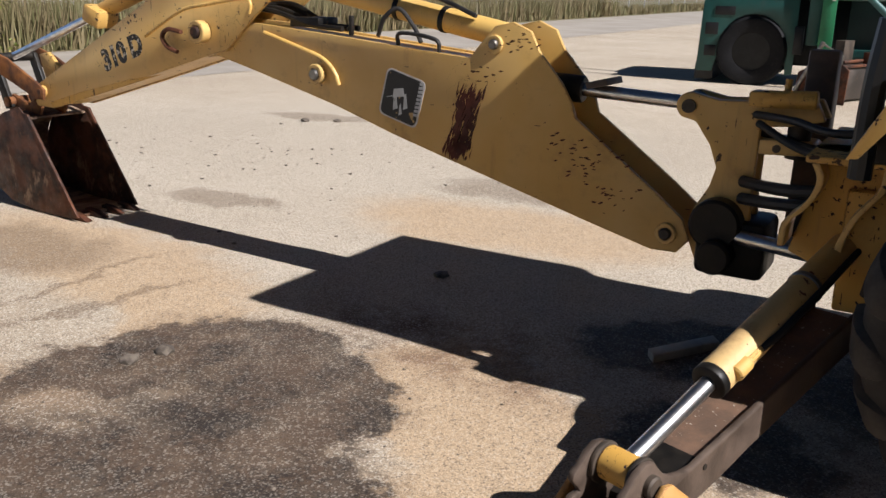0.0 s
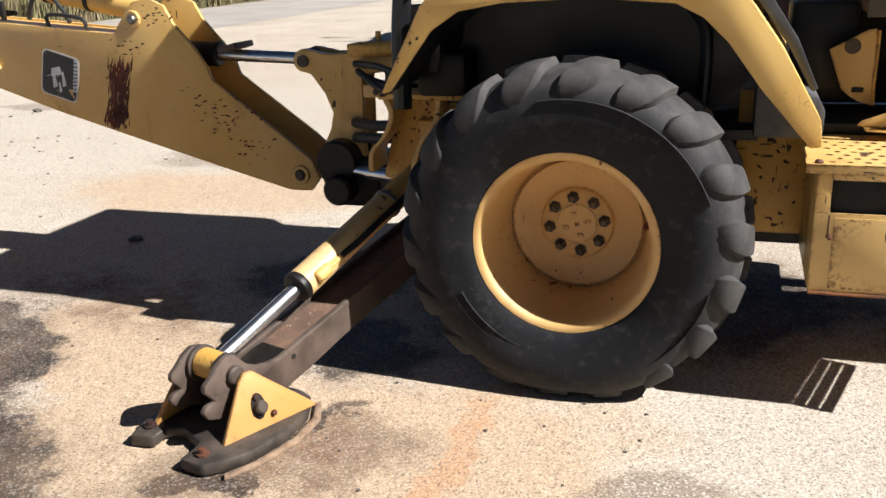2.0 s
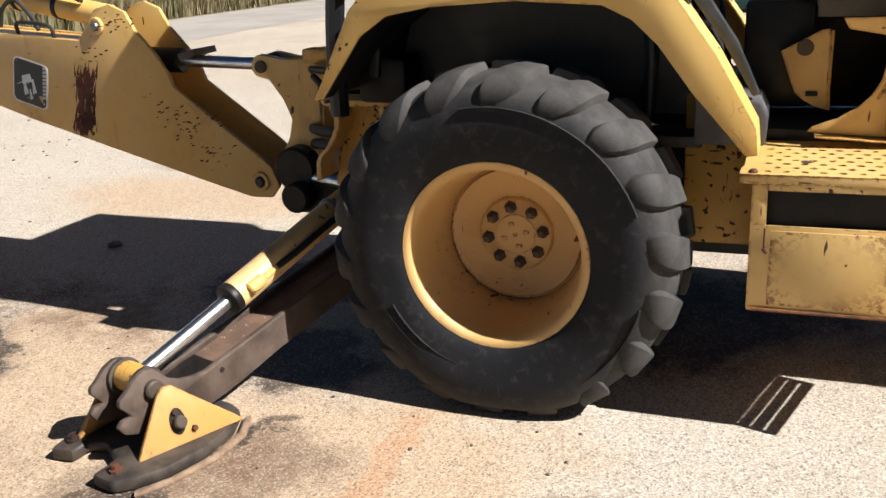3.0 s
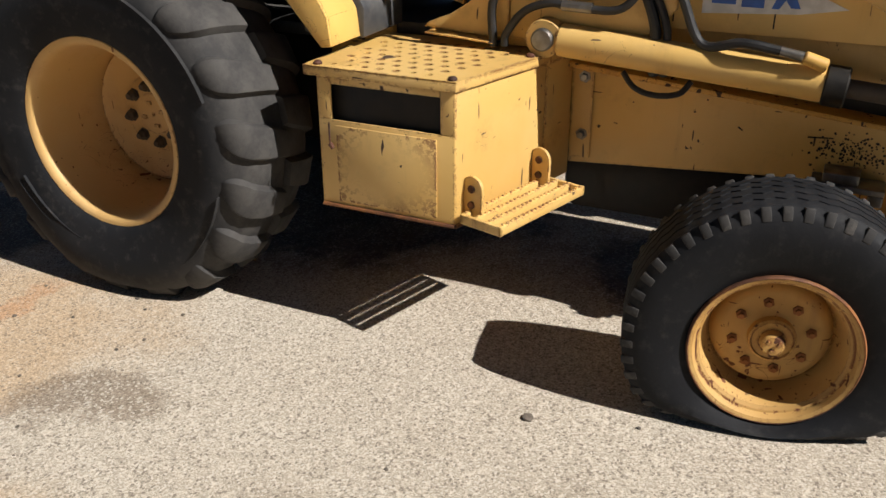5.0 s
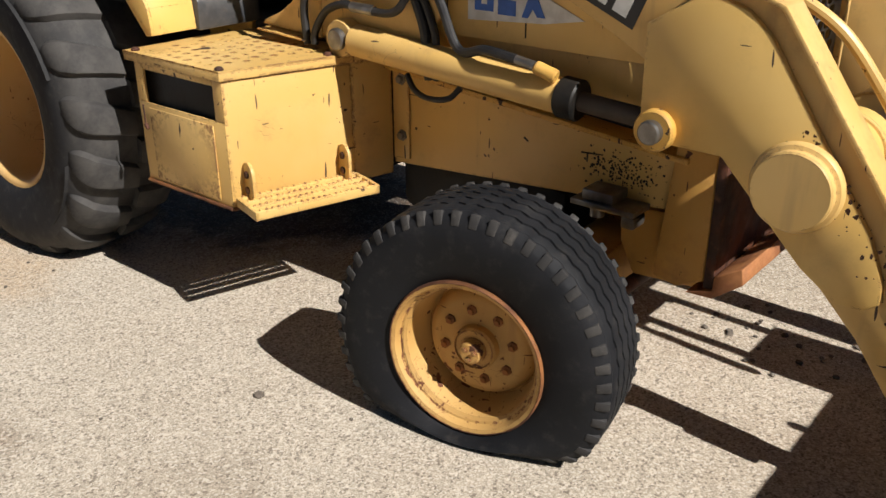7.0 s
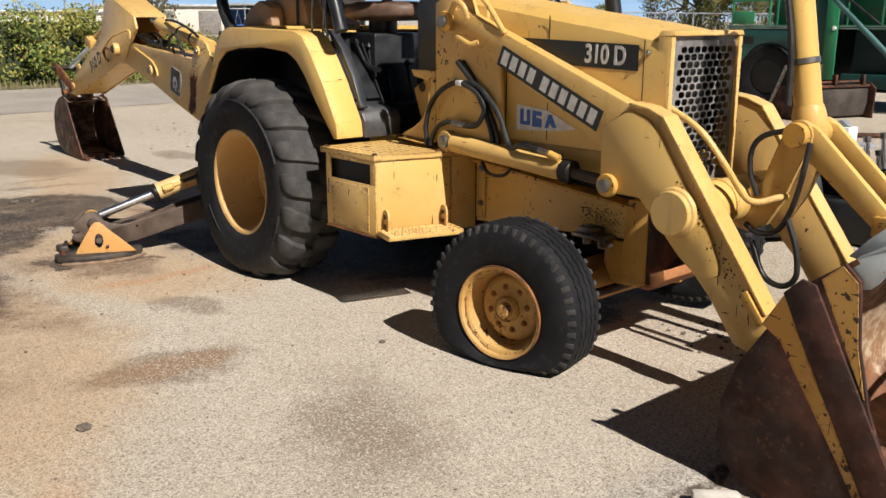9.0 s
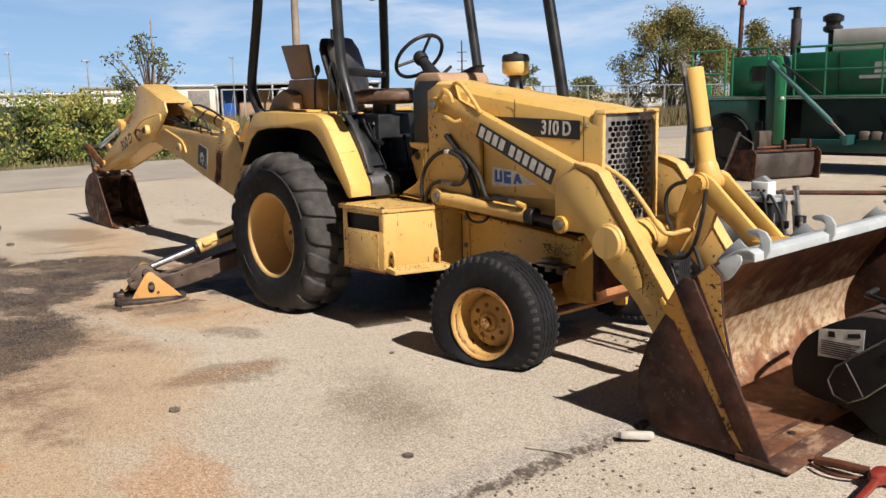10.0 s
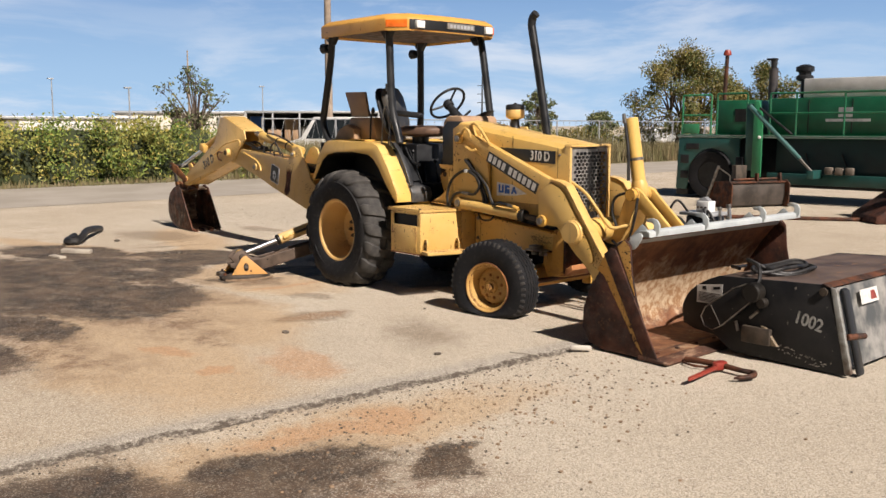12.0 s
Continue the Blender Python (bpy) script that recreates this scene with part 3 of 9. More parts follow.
# ---- ground ----
def joint_x(y):
    """Where the old slab ends and the newer paving begins."""
    return 3.40 - 0.055 * (-1.0 - y) + 0.03 * noise.noise((0, y * 1.7, 3.1)) + 0.02 * noise.noise((0, y * 6.0, 9.1))


def steps_between(a, b, fine_a, fine_b, fine, coarse):
    out, v = [a], a
    while v < b:
        v += fine if fine_a <= v < fine_b else coarse * max(1.0, (abs(v - (fine_a + fine_b) / 2) / 12) ** 1.5)
        out.append(min(v, b))
    return out


def ground_height(x, y):
    h = 0.012 * noise.noise((x * 0.25, y * 0.25, 1.0)) + 0.004 * noise.noise((x * 1.3, y * 1.3, 7.0))
    near = max(0.0, 1.0 - max(abs(x) / 9.0, abs(y) / 7.0))
    d = x - joint_x(y)
    if -9 < y < -0.6:
        fade = min(1.0, (-0.6 - y) / 0.6)
        h -= fade * (0.016 * max(0.0, min(1.0, d / 0.05 + 0.5)) + 0.014 * math.exp(-(d / 0.05) ** 2) * (0.6 + 0.5 * noise.noise((x * 9, y * 9, 0))))
    return h * min(1.0, near * 4)


xs = [-3000, -900, -300, -120, -60] + steps_between(-30, 30, -7, 8, 0.14, 0.6) + [60, 120, 300, 900, 3000]
xs = sorted(set(round(v, 4) for v in xs) | set(round(3.0 + 0.022 * k, 4) for k in range(24)))
ys = [-3000, -900, -300, -120, -60] + steps_between(-30, 40, -7, 4, 0.14, 0.6) + [60, 120, 300, 900, 3000]
verts = [(x, y, ground_height(x, y)) for y in ys for x in xs]
nx = len(xs)
quads = [(j * nx + i, j * nx + i + 1, (j + 1) * nx + i + 1, (j + 1) * nx + i) for j in range(len(ys) - 1) for i in range(nx - 1)]
gm = bpy.data.meshes.new("ground")
gm.from_pydata(verts, [], quads)
gm.materials.append(GROUND)
gm.polygons.foreach_set("use_smooth", [True] * len(gm.polygons))
tagged(new("ground", gm), "pale exposed-aggregate paving with oil and clay stains, shade painted under the loader", "paving", kind="structure")


def edge_x(y):
    """The far edge of the yard."""
    return -17.05 + 0.12 * math.sin(y * 0.08)


def strip(name, inner, outer, y0, y1, z, mat, label, category, n=60):
    bm = B()
    rows = []
    for k in range(n + 1):
        y = y0 + (y1 - y0) * k / n
        rows.append((bm.verts.new((inner(y), y, z)), bm.verts.new((outer(y), y, z))))
    for a, b in zip(rows, rows[1:]):
        bm.faces.new((a[0], b[0], b[1], a[1]))
    return single(name, bm, mat, label, category, kind="structure")


strip("road", lambda y: edge_x(y) + 5.6 + 0.35 * noise.noise((y * 0.3, 0, 0)), edge_x, -80, 140, 0.006, ASPHALT, "smooth grey asphalt lane along the far side of the yard", "road")
strip("verge", edge_x, lambda y: edge_x(y) - 60, -120, 200, 0.012, VERGE, "dry grass and bare earth verge beyond the asphalt", "verge")


# loose chippings on the paving
def pebble(bm, x, y, r, flat=0.6):
    got = bmesh.ops.create_icosphere(bm, subdivisions=1, radius=r)["verts"]
    s = random.random() * 50
    for v in got:
        v.co *= 1 + 0.35 * noise.noise(v.co * (1.1 / r) + Vector((s, 0, 0)))
        v.co.z *= flat
        v.co += Vector((x, y, ground_height(x, y) + r * flat * 0.5))


rnd = random.Random(4)
bm = B()
for _ in range(150):
    x, y = rnd.uniform(-3.4, 0.6), rnd.uniform(-3.6, -0.7)
    pebble(bm, x, y, rnd.uniform(0.003, 0.009))
for _ in range(300):
    y = rnd.uniform(-5.5, -1.2)
    pebble(bm, joint_x(y) + abs(rnd.gauss(0.0, 0.09)) - 0.02, y, rnd.uniform(0.003, 0.009))
for _ in range(620):
    x, y = joint_x(-3) + abs(rnd.gauss(0.1, 0.75)), rnd.uniform(-4.2, -1.3)
    pebble(bm, x, y, 0.003 + 0.008 * rnd.random() ** 2)
for _ in range(210):
    pebble(bm, rnd.gauss(-5.6, 1.5), rnd.gauss(2.3, 0.9), 0.005 + 0.016 * rnd.random() ** 3, 0.4)
for _ in range(36):
    pebble(bm, rnd.uniform(2.3, 2.9), rnd.gauss(0.15, 0.12), rnd.uniform(0.004, 0.014))
for _ in range(130):
    pebble(bm, rnd.uniform(-1, 9), rnd.uniform(-6, -0.9), rnd.uniform(0.003, 0.007))
crumbs = B()
for _ in range(420):
    x, y = joint_x(-3) + 0.30 + abs(rnd.gauss(0.1, 0.55)), rnd.gauss(-2.7, 0.75)
    pebble(crumbs, x, y, 0.004 + 0.010 * rnd.random() ** 2)
single("dirt_crumbs", crumbs, MUD, "dark crumbs of dried earth strewn beside the joint", "dirt", kind="stuff")
single("loose_gravel", bm, STONE, "loose dark and pale chippings scattered on the paving", "gravel", kind="stuff")

# ---- the backhoe loader ----
CY = -0.05
machine = thing("backhoe_loader", "worn yellow backhoe loader with canopy and a flat front tyre", "backhoe loader", (0, CY, 0))


def wheel_profile(rows, seg=64):
    bm = B()
    lathe(bm, rows, (0, 0, 0), (0, -1, 0), seg, close=False)
    return bm


def press_down(bm, centre_z, limit, squash, bulge):
    """The tyre's foot on the ground: what would go below it is pressed flat and out."""
    for v in bm.verts:
        low = -v.co.z - (centre_z - limit)
        if low > 0:
            v.co.z += low * squash
            v.co.y += math.copysign(bulge * min(1.0, low / limit), v.co.y - (-0.0))


# rear tyre: y runs out of the machine towards -y; the carcass, then its lugs
REAR_R, REAR_Z = 0.622, 0.573


def rear_tyre():
    bm = wheel_profile([(0.318, 0.185), (0.335, 0.202), (0.37, 0.208), (0.42, 0.219), (0.47, 0.221), (0.503, 0.213), (0.532, 0.200), (0.556, 0.180), (0.575, 0.152), (0.587, 0.11), (0.592, 0.05), (0.593, 0.0),
                        (0.592, -0.05), (0.587, -0.11), (0.575, -0.152), (0.556, -0.180), (0.532, -0.200), (0.503, -0.213), (0.47, -0.221), (0.42, -0.219), (0.37, -0.208), (0.335, -0.202), (0.318, -0.185)], 80)
    press_down(bm, REAR_Z, 0.03, 0.9, 0.0)
    # the sidewalls belly out above the foot
    for v in bm.verts:
        low = max(0.0, min(1.0, (-0.22 - v.co.z) / 0.30))
        v.co.y *= 1.0 + 0.15 * low * low
    return bm


def rear_lug(side):
    """A worn traction bar: it runs from the middle of the tread over the shoulder and dies away in the sidewall."""
    line = [(0.594, 0.0), (0.594, 0.05), (0.590, 0.105), (0.577, 0.150), (0.558, 0.181), (0.534, 0.2015), (0.505, 0.2145)]
    rows, grid, bm = 14, [], B()
    for j in range(rows + 1):
        f = j / rows * (len(line) - 1)
        k = min(int(f), len(line) - 2)
        a, b = Vector(line[k]), Vector(line[k + 1])
        c, d = a.lerp(b, f - k), (b - a).normalized()
        n = Vector((d.y, -d.x)) if d.y > 0 else Vector((1, 0))
        t = j / rows
        h = 0.025 * (1.0 if t < 0.5 else max(0.0, 1 - ((t - 0.5) / 0.5) ** 1.8)) - 0.003 * max(0.0, t - 0.8) / 0.2
        half = (0.042 + 0.030 * t) * (1 - 0.75 * max(0.0, (t - 0.55) / 0.45) ** 2) / REAR_R
        ring = []
        for u, v in ((-1.22, -0.15), (-1.06, 0.62), (-0.98, 0.92), (-0.84, 1.0), (0.84, 1.0), (0.98, 0.92), (1.06, 0.62), (1.22, -0.15)):
            q = c + n * h * v
            ang = side * 0.16 * t + u * half
            ring.append(bm.verts.new((q.x * math.cos(ang), -side * (q.y + 0.003 * (1 - t)), q.x * math.sin(ang))))
        grid.append(ring)
    for p, q in zip(grid, grid[1:]):
        for k in range(7):
            bm.faces.new((p[k], p[k + 1], q[k + 1], q[k]))
    bm.faces.new(grid[0])
    return bm


def ring_of(count, r, start=0.0):
    return [(r * math.cos(start + 2 * math.pi * k / count), r * math.sin(start + 2 * math.pi * k / count)) for k in range(count)]


REAR_Y = -0.760  # tread's middle plane
rear_rim_bm = wheel_profile([(0.300, 0.168), (0.318, 0.172), (0.324, 0.178), (0.326, 0.186), (0.322, 0.193), (0.310, 0.192), (0.296, 0.182), (0.288, 0.160), (0.284, 0.120), (0.275, 0.06), (0.258, -0.055), (0.252, -0.075), (0.250, -0.092), (0.240, -0.092), (0.238, -0.072),
                             (0.236, -0.070), (0.205, -0.085), (0.15, -0.092), (0.136, -0.090), (0.130, -0.076), (0.126, -0.073), (0.001, -0.073)], 72)
rear_mesh = link_mesh("rear_wheel", rear_rim_bm, YELLOW_RIM, 40)
tyre_mesh = link_mesh("tyre", rear_tyre(), TYRE, 40)
lug_meshes = [link_mesh("tread_lug", rear_lug(s), TYRE, 35) for s in (1, -1)]
bm = lathe(B(), [(0.024, 0), (0.024, 0.004), (0.019, 0.005), (0.019, 0.020), (0.014, 0.024), (0.011, 0.034)], (0, 0, 0), (0, -1, 0), 6)
nut_mesh = link_mesh("lug_nut", bm, GREASY_STEEL)
bm = lathe(B(), [(0.075, 0.0), (0.073, 0.006), (0.060, 0.008), (0.008, 0.008), (0.005, 0.004)], (0, 0, 0), (0, -1, 0), 32)
for x, z in ring_of(4, 0.042, 0.3):
    box(bm, (x - 0.010, -0.016, z - 0.006), (x + 0.010, -0.006, z + 0.006), 0.002)
hub_mesh = link_mesh("hub_cap", bm, YELLOW_RIM)
bm = rod(B(), (0.262, -0.06, 0.06), (0.262, -0.135, 0.06), 0.006, 0.005, 10)
rod(bm, (0.262, -0.11, 0.06), (0.285, -0.12, 0.06), 0.011, 0.011, 8)
valve_mesh = link_mesh("valve_stem", bm, RUST)


def rear_wheel(m):
    w = part("rear_wheel", rear_mesh, None, machine, "faded yellow dished steel rim", m=m)
    part("tyre", tyre_mesh, None, w, "weathered black traction tyre", m=m)
    for i in range(18):
        for k, me in enumerate(lug_meshes):
            part("tread_lug", me, None, w, m=m @ pose(0, 0, 0, 0, -360 * (i + 0.5 * k) / 18, 0))
    part("hub_cap", hub_mesh, None, w, m=m @ pose(0, 0.075, 0))
    part("valve_stem", valve_mesh, None, w, "rusted valve stem", m=m)
    for x, z in ring_of(8, 0.1015, 0.15):
        part("lug_nut", nut_mesh, None, w, "bare steel wheel nut", m=m @ pose(x, 0.074, z))


rear_wheel(pose(0.01, REAR_Y, REAR_Z))
rear_wheel(pose(0.01, 2 * CY - REAR_Y, REAR_Z, 0, 0, 180))

# moulded marks on the near rear sidewall: a raised frame and bars of writing that cannot be read
bm = B()
for r0, r1, a0, a1 in ((0.405, 0.409, 208, 262), (0.437, 0.441, 208, 262), (0.50, 0.503, 20, 100), (0.50, 0.503, 300, 345)):
    n = int(abs(a1 - a0) / 3)
    pts = arc(0, 0, r0, a0, a1, n) + arc(0, 0, r1, a1, a0, n)
    prism(bm, pts, "y", -0.2262, -0.212, 0)
for a in (208, 262):
    p = [arc(0, 0, r, a - 0.5, a + 0.5, 1) for r in (0.405, 0.441)]
    prism(bm, [p[0][0], p[0][1], p[1][1], p[1][0]], "y", -0.2262, -0.212, 0)
for k in range(22):
    a = 212 + k * 2.15
    p = [arc(0, 0, r, a - 0.55, a + 0.55, 1) for r in (0.414, 0.432)]
    prism(bm, [p[0][0], p[0][1], p[1][1], p[1][0]], "y", -0.2248, -0.212, 0)
for k in range(9):
    a = 272 + k * 1.8
    p = [arc(0, 0, r, a - 0.5, a + 0.5, 1) for r in (0.415, 0.432)]
    prism(bm, [p[0][0], p[0][1], p[1][1], p[1][0]], "y", -0.2248, -0.212, 0)
wheel_near = [o for o in machine.children if o.name == "rear_wheel"][0]
tagged(part("sidewall_lettering", bm, TYRE, wheel_near, "raised sidewall marks", m=pose(0.01, REAR_Y, REAR_Z)), kind="stuff")

# front wheels, steered a little; the near tyre has gone flat
FRONT_X, FRONT_Z, STEER = 2.155, 0.250, 11.3


def front_tyre(flat):
    R, cuts = 0.410, (0.096, 0.060, 0.021, -0.021, -0.060, -0.096)
    tread = []
    for c in cuts:
        deep = 0.010 if abs(c) < 0.09 else 0.006
        tread += [(R - abs(c) ** 2 * 0.5, c + 0.005), (R - deep, c + 0.003), (R - deep, c - 0.003), (R - abs(c) ** 2 * 0.5, c - 0.005)]
    wall = [(0.200, 0.098), (0.217, 0.112), (0.25, 0.122), (0.29, 0.131), (0.33, 0.134), (0.362, 0.130), (0.382, 0.123), (0.392, 0.116)]
    bm = wheel_profile(wall + tread + [(r, -y) for r, y in wall[::-1]], 192)
    # zig-zag of the grooves
    for v in bm.verts:
        r = math.hypot(v.co.x, v.co.z)
        if r > R - 0.016 and abs(v.co.y) < 0.105:
            f = (math.atan2(v.co.z, v.co.x) / (2 * math.pi) * 48) % 1.0
            v.co.y += 0.018 * (abs(f - 0.5) - 0.25)
    for v in bm.verts:
        v.co.x *= 0.965
    flatten_tyre(bm, flat)
    blocks = B()
    for side in (1, -1):
        for k in range(48):
            a = 2 * math.pi * (k + 0.5 * (side < 0)) / 48
            m = Matrix.Rotation(a, 4, "Y") @ Matrix.Translation((R - 0.006, side * 0.107, 0)) @ Matrix.Rotation(side * -0.35, 4, "Z")
            box(blocks, (-0.036, -0.010, -0.0125), (0.002, 0.011, 0.0125), 0.004, m)
    for v in blocks.verts:
        v.co.x *= 0.965
    flatten_tyre(blocks, flat)
    return bm, blocks


def flatten_tyre(bm, flat):
    """Press the tyre's foot against the ground, between the rim and the paving."""
    core, full = 0.228, 0.412
    height = FRONT_Z if flat else 0.395
    for v in bm.verts:
        r = math.hypot(v.co.x, v.co.z)
        down = -v.co.z / r
        if r > core and down > 0.05:
            # the tread eases from its round into the foot instead of folding at a corner
            room = max((full ** -9 + (height / down) ** -9) ** (-1 / 9), core + 0.008)
            k = (r - core) / (full - core)
            new_r = core + (room - core) * k
            press = (full - room) / (full - core)
            v.co.x, v.co.z = v.co.x * new_r / r, v.co.z * new_r / r
            if flat:
                v.co.y += math.copysign(0.030 * press * math.sin(math.pi * min(1.0, k)), v.co.y)


front_rim = wheel_profile([(0.195, 0.092), (0.212, 0.096), (0.222, 0.104), (0.224, 0.111), (0.219, 0.116), (0.209, 0.112), (0.203, 0.100), (0.200, 0.085), (0.190, 0.078), (0.186, 0.055), (0.180, 0.01), (0.168, -0.018), (0.163, -0.020), (0.158, -0.005), (0.150, 0.010), (0.128, 0.020), (0.078, 0.020), (0.070, 0.026), (0.001, 0.026)], 56)
bmesh.ops.transform(front_rim, matrix=Matrix.Translation((0, -0.010, 0)) @ Matrix.Diagonal((0.985, 1.0, 0.985, 1.0)), verts=front_rim.verts)
front_mesh = link_mesh("front_wheel", front_rim, YELLOW_DUSTY, 40)
bm = lathe(B(), [(0.2105, 0.1225), (0.218, 0.1270), (0.222, 0.122), (0.222, 0.105)], (0, 0, 0), (0, -1, 0), 56, close=False)
rimlip_mesh = link_mesh("rim_lip", bm, RUST_EDGE)
bm = lathe(B(), [(0.064, 0.024), (0.062, 0.058), (0.055, 0.064), (0.052, 0.060), (0.034, 0.058), (0.032, 0.082), (0.026, 0.088), (0.001, 0.089)], (0, 0, 0), (0, -1, 0), 28)
for x, z in ring_of(3, 0.016, 0.4):
    rod(bm, (x, -0.086, z), (x, -0.095, z), 0.006, 0.006, 6)
fhub_mesh = link_mesh("hub", bm, YELLOW_RUSTING)
bm = lathe(B(), [(0.011, 0), (0.015, 0.003), (0.015, 0.016), (0.009, 0.019), (0.008, 0.026)], (0, 0, 0), (0, -1, 0), 6)
fnut_mesh = link_mesh("wheel_nut", bm, RUST_EDGE)


def front_wheel(y, m, flat):
    w = part("front_wheel", front_mesh, None, machine, "dusty yellow steel rim rusting at the lip", m=m)
    carcass, blocks = front_tyre(flat)
    tagged(part("tread_block", blocks, TREAD, w, m=m), kind="stuff")
    part("tyre", carcass, TYRE_FRONT, w, "flat ribbed black tyre" if flat else "ribbed black tyre", m=m)
    part("rim_lip", rimlip_mesh, None, w, "orange rusted rim edge", m=m)
    part("hub", fhub_mesh, None, w, m=m)
    for x, z in ring_of(8, 0.101, 0.2):
        part("wheel_nut", fnut_mesh, None, w, m=m @ pose(x, -0.019, z))


front_wheel(-0.725, pose(FRONT_X - 0.015, -0.744, FRONT_Z, 0, 0, STEER), True)
front_wheel(0.62, pose(FRONT_X, 2 * CY + 0.728, 0.40, 0, 0, 180 + STEER), False)

# --- chassis ---
bm = B()
prism(bm, [(1.40, 0.470), (2.24, 0.532), (2.40, 0.545), (2.46, 0.70), (1.395, 0.805)], "y", -0.275, -0.245, 0.004)
frame_r = part("side_frame", bm, YELLOW, machine)
bm = prism(B(), [(1.38, 0.800), (2.47, 0.697), (2.47, 0.712), (1.38, 0.818)], "y", -0.315, -0.20, 0.003)
part("frame_flange", bm, YELLOW_WORN, frame_r, "rust-edged top flange")
bm = prism(B(), [(1.405, 0.49), (1.475, 0.495), (1.475, 0.80), (1.405, 0.80)], "y", -0.284, -0.276, 0.003)
part("bolt_plate", bm, YELLOW, frame_r)
for z in (0.575, 0.765):
    bm = lathe(B(), [(0.020, 0), (0.020, 0.004), (0.013, 0.004), (0.013, 0.016), (0.010, 0.018)], (1.445, -0.284, z), (0, -1, 0), 6)
    part("bolt", bm, STEEL, frame_r)
# flaked paint and a worn mark near the pedestal
bm, rf = B(), random.Random(8)
for _ in range(220):
    x, z = rf.gauss(2.26, 0.06), rf.gauss(0.625, 0.028)
    if 2.12 < x < 2.40 and 0.55 < z < 0.69:
        lathe(bm, [(rf.uniform(0.0015, 0.0045), 0), (0.001, 0.0012)], (x, -0.275, z), (0, -1, 0), 6)
for x0, z0, x1, z1 in ((2.13, 0.655, 2.20, 0.66), (2.15, 0.655, 2.15, 0.63), (2.185, 0.655, 2.188, 0.63), (1.93, 0.66, 1.945, 0.65)):
    rod(bm, (x0, -0.2755, z0), (x1, -0.2755, z1), 0.003, 0.002, 6)
tagged(part("paint_flake", bm, GREASE, frame_r, "dark spots where paint has flaked"), kind="stuff")
bm = prism(B(), [(1.40, 0.470), (2.24, 0.532), (2.40, 0.545), (2.46, 0.70), (1.395, 0.805)], "y", 0.145, 0.175, 0.004)
part("side_frame", bm, YELLOW, machine)
# axle stop below the flakes
bm = box(B(), (2.16, -0.375, 0.535), (2.36, -0.275, 0.553), 0.004)
box(bm, (2.19, -0.365, 0.554), (2.29, -0.277, 0.585), 0.006)
box(bm, (2.32, -0.37, 0.50), (2.36, -0.30, 0.534), 0.006)
rod(bm, (2.225, -0.33, 0.50), (2.225, -0.33, 0.535), 0.022, seg=12)
part("axle_stop", bm, STEEL, machine, "pale worn steel axle stop")
# front pedestal
bm = B()
prism(bm, [(2.395, 0.355), (2.47, 0.340), (2.545, 0.38), (2.545, 0.74), (2.43, 0.74)], "y", -0.300, -0.235, 0.006)
ped = part("front_pedestal", bm, YELLOW_RUSTING, machine)
bm = prism(B(), [(2.395, 0.355), (2.47, 0.340), (2.545, 0.38), (2.545, 0.74), (2.43, 0.74)], "y", 0.135, 0.20, 0.006)
part("pedestal_plate", bm, YELLOW_RUSTING, ped)
bm = prism(B(), [(-0.30, 0.36), (0.20, 0.36), (0.20, 0.76), (-0.30, 0.76)], "x", 2.546, 2.575, 0.004)
part("front_plate", bm, RUST, ped, "rust-brown front plate")
bm = prism(B(), [(2.50, 0.336), (2.58, 0.340), (2.660, 0.405), (2.652, 0.450), (2.577, 0.405), (2.577, 0.365)], "y", -0.31, 0.21, 0.005)
part("skid_lip", bm, rusty("bright_orange_rust", (0.46, 0.20, 0.075), (0.26, 0.10, 0.04)), ped, "orange rusted lip under the front plate")
bm = B()
prism(bm, [(-0.60, 0.24), (-0.55, 0.32), (-0.15, 0.38), (0.05, 0.38), (0.45, 0.32), (0.50, 0.24), (0.40, 0.20), (-0.50, 0.20)], "x", 2.09, 2.24, 0.012)
axle = part("front_axle", bm, YELLOW_RUSTING, machine)
bm = prism(B(), [(2.25, 0.40), (2.30, 0.30), (2.50, 0.315), (2.543, 0.36), (2.543, 0.52), (2.25, 0.52)], "y", -0.233, 0.133, 0.012)
part("axle_saddle", bm, YELLOW_RUSTING, axle, "orange rust-stained axle saddle")
bm = rod(B(), (2.30, -0.50, 0.27), (2.30, 0.40, 0.27), 0.022, seg=12)
part("tie_rod", bm, RUST, axle)
for y in (-0.60, 0.50):
    bm = rod(B(), (2.165, y, 0.14), (2.165, y, 0.40), 0.05, 0.045, 16, 0.006)
    box(bm, (2.13, y - 0.07, 0.22), (2.20, y + 0.07, 0.31), 0.01)
    part("king_pin", bm, YELLOW_WORN, axle)
# belly of the machine: transmission, rear axle, an added sump block
bm = B()
box(bm, (-0.35, -0.32, 0.42), (1.35, 0.22, 0.86), 0.03)
box(bm, (1.35, -0.22, 0.50), (2.40, 0.12, 0.95), 0.03)
part("transmission", bm, GREASE, machine, "oily dark transmission housing")
bm = rod(B(), (0.01, -0.66, REAR_Z), (0.01, 0.56, REAR_Z), 0.11, seg=20)
box(bm, (-0.18, -0.36, 0.42), (0.18, 0.26, 0.78), 0.04)
part("rear_axle", bm, GREASE, machine)
# block added to widen the shadow under the frame and close the view through
bm = box(B(), (1.36, -0.21, 0.27), (2.05, 0.30, 0.495), 0.05)
part("sump_block", bm, GREASE, machine, "black sump block added to shade the ground below")
bm = box(B(), (0.32, 0.22, 0.40), (1.25, 0.66, 0.86), 0.03)
part("fuel_tank", bm, GREASE, machine, "oily black fuel tank")
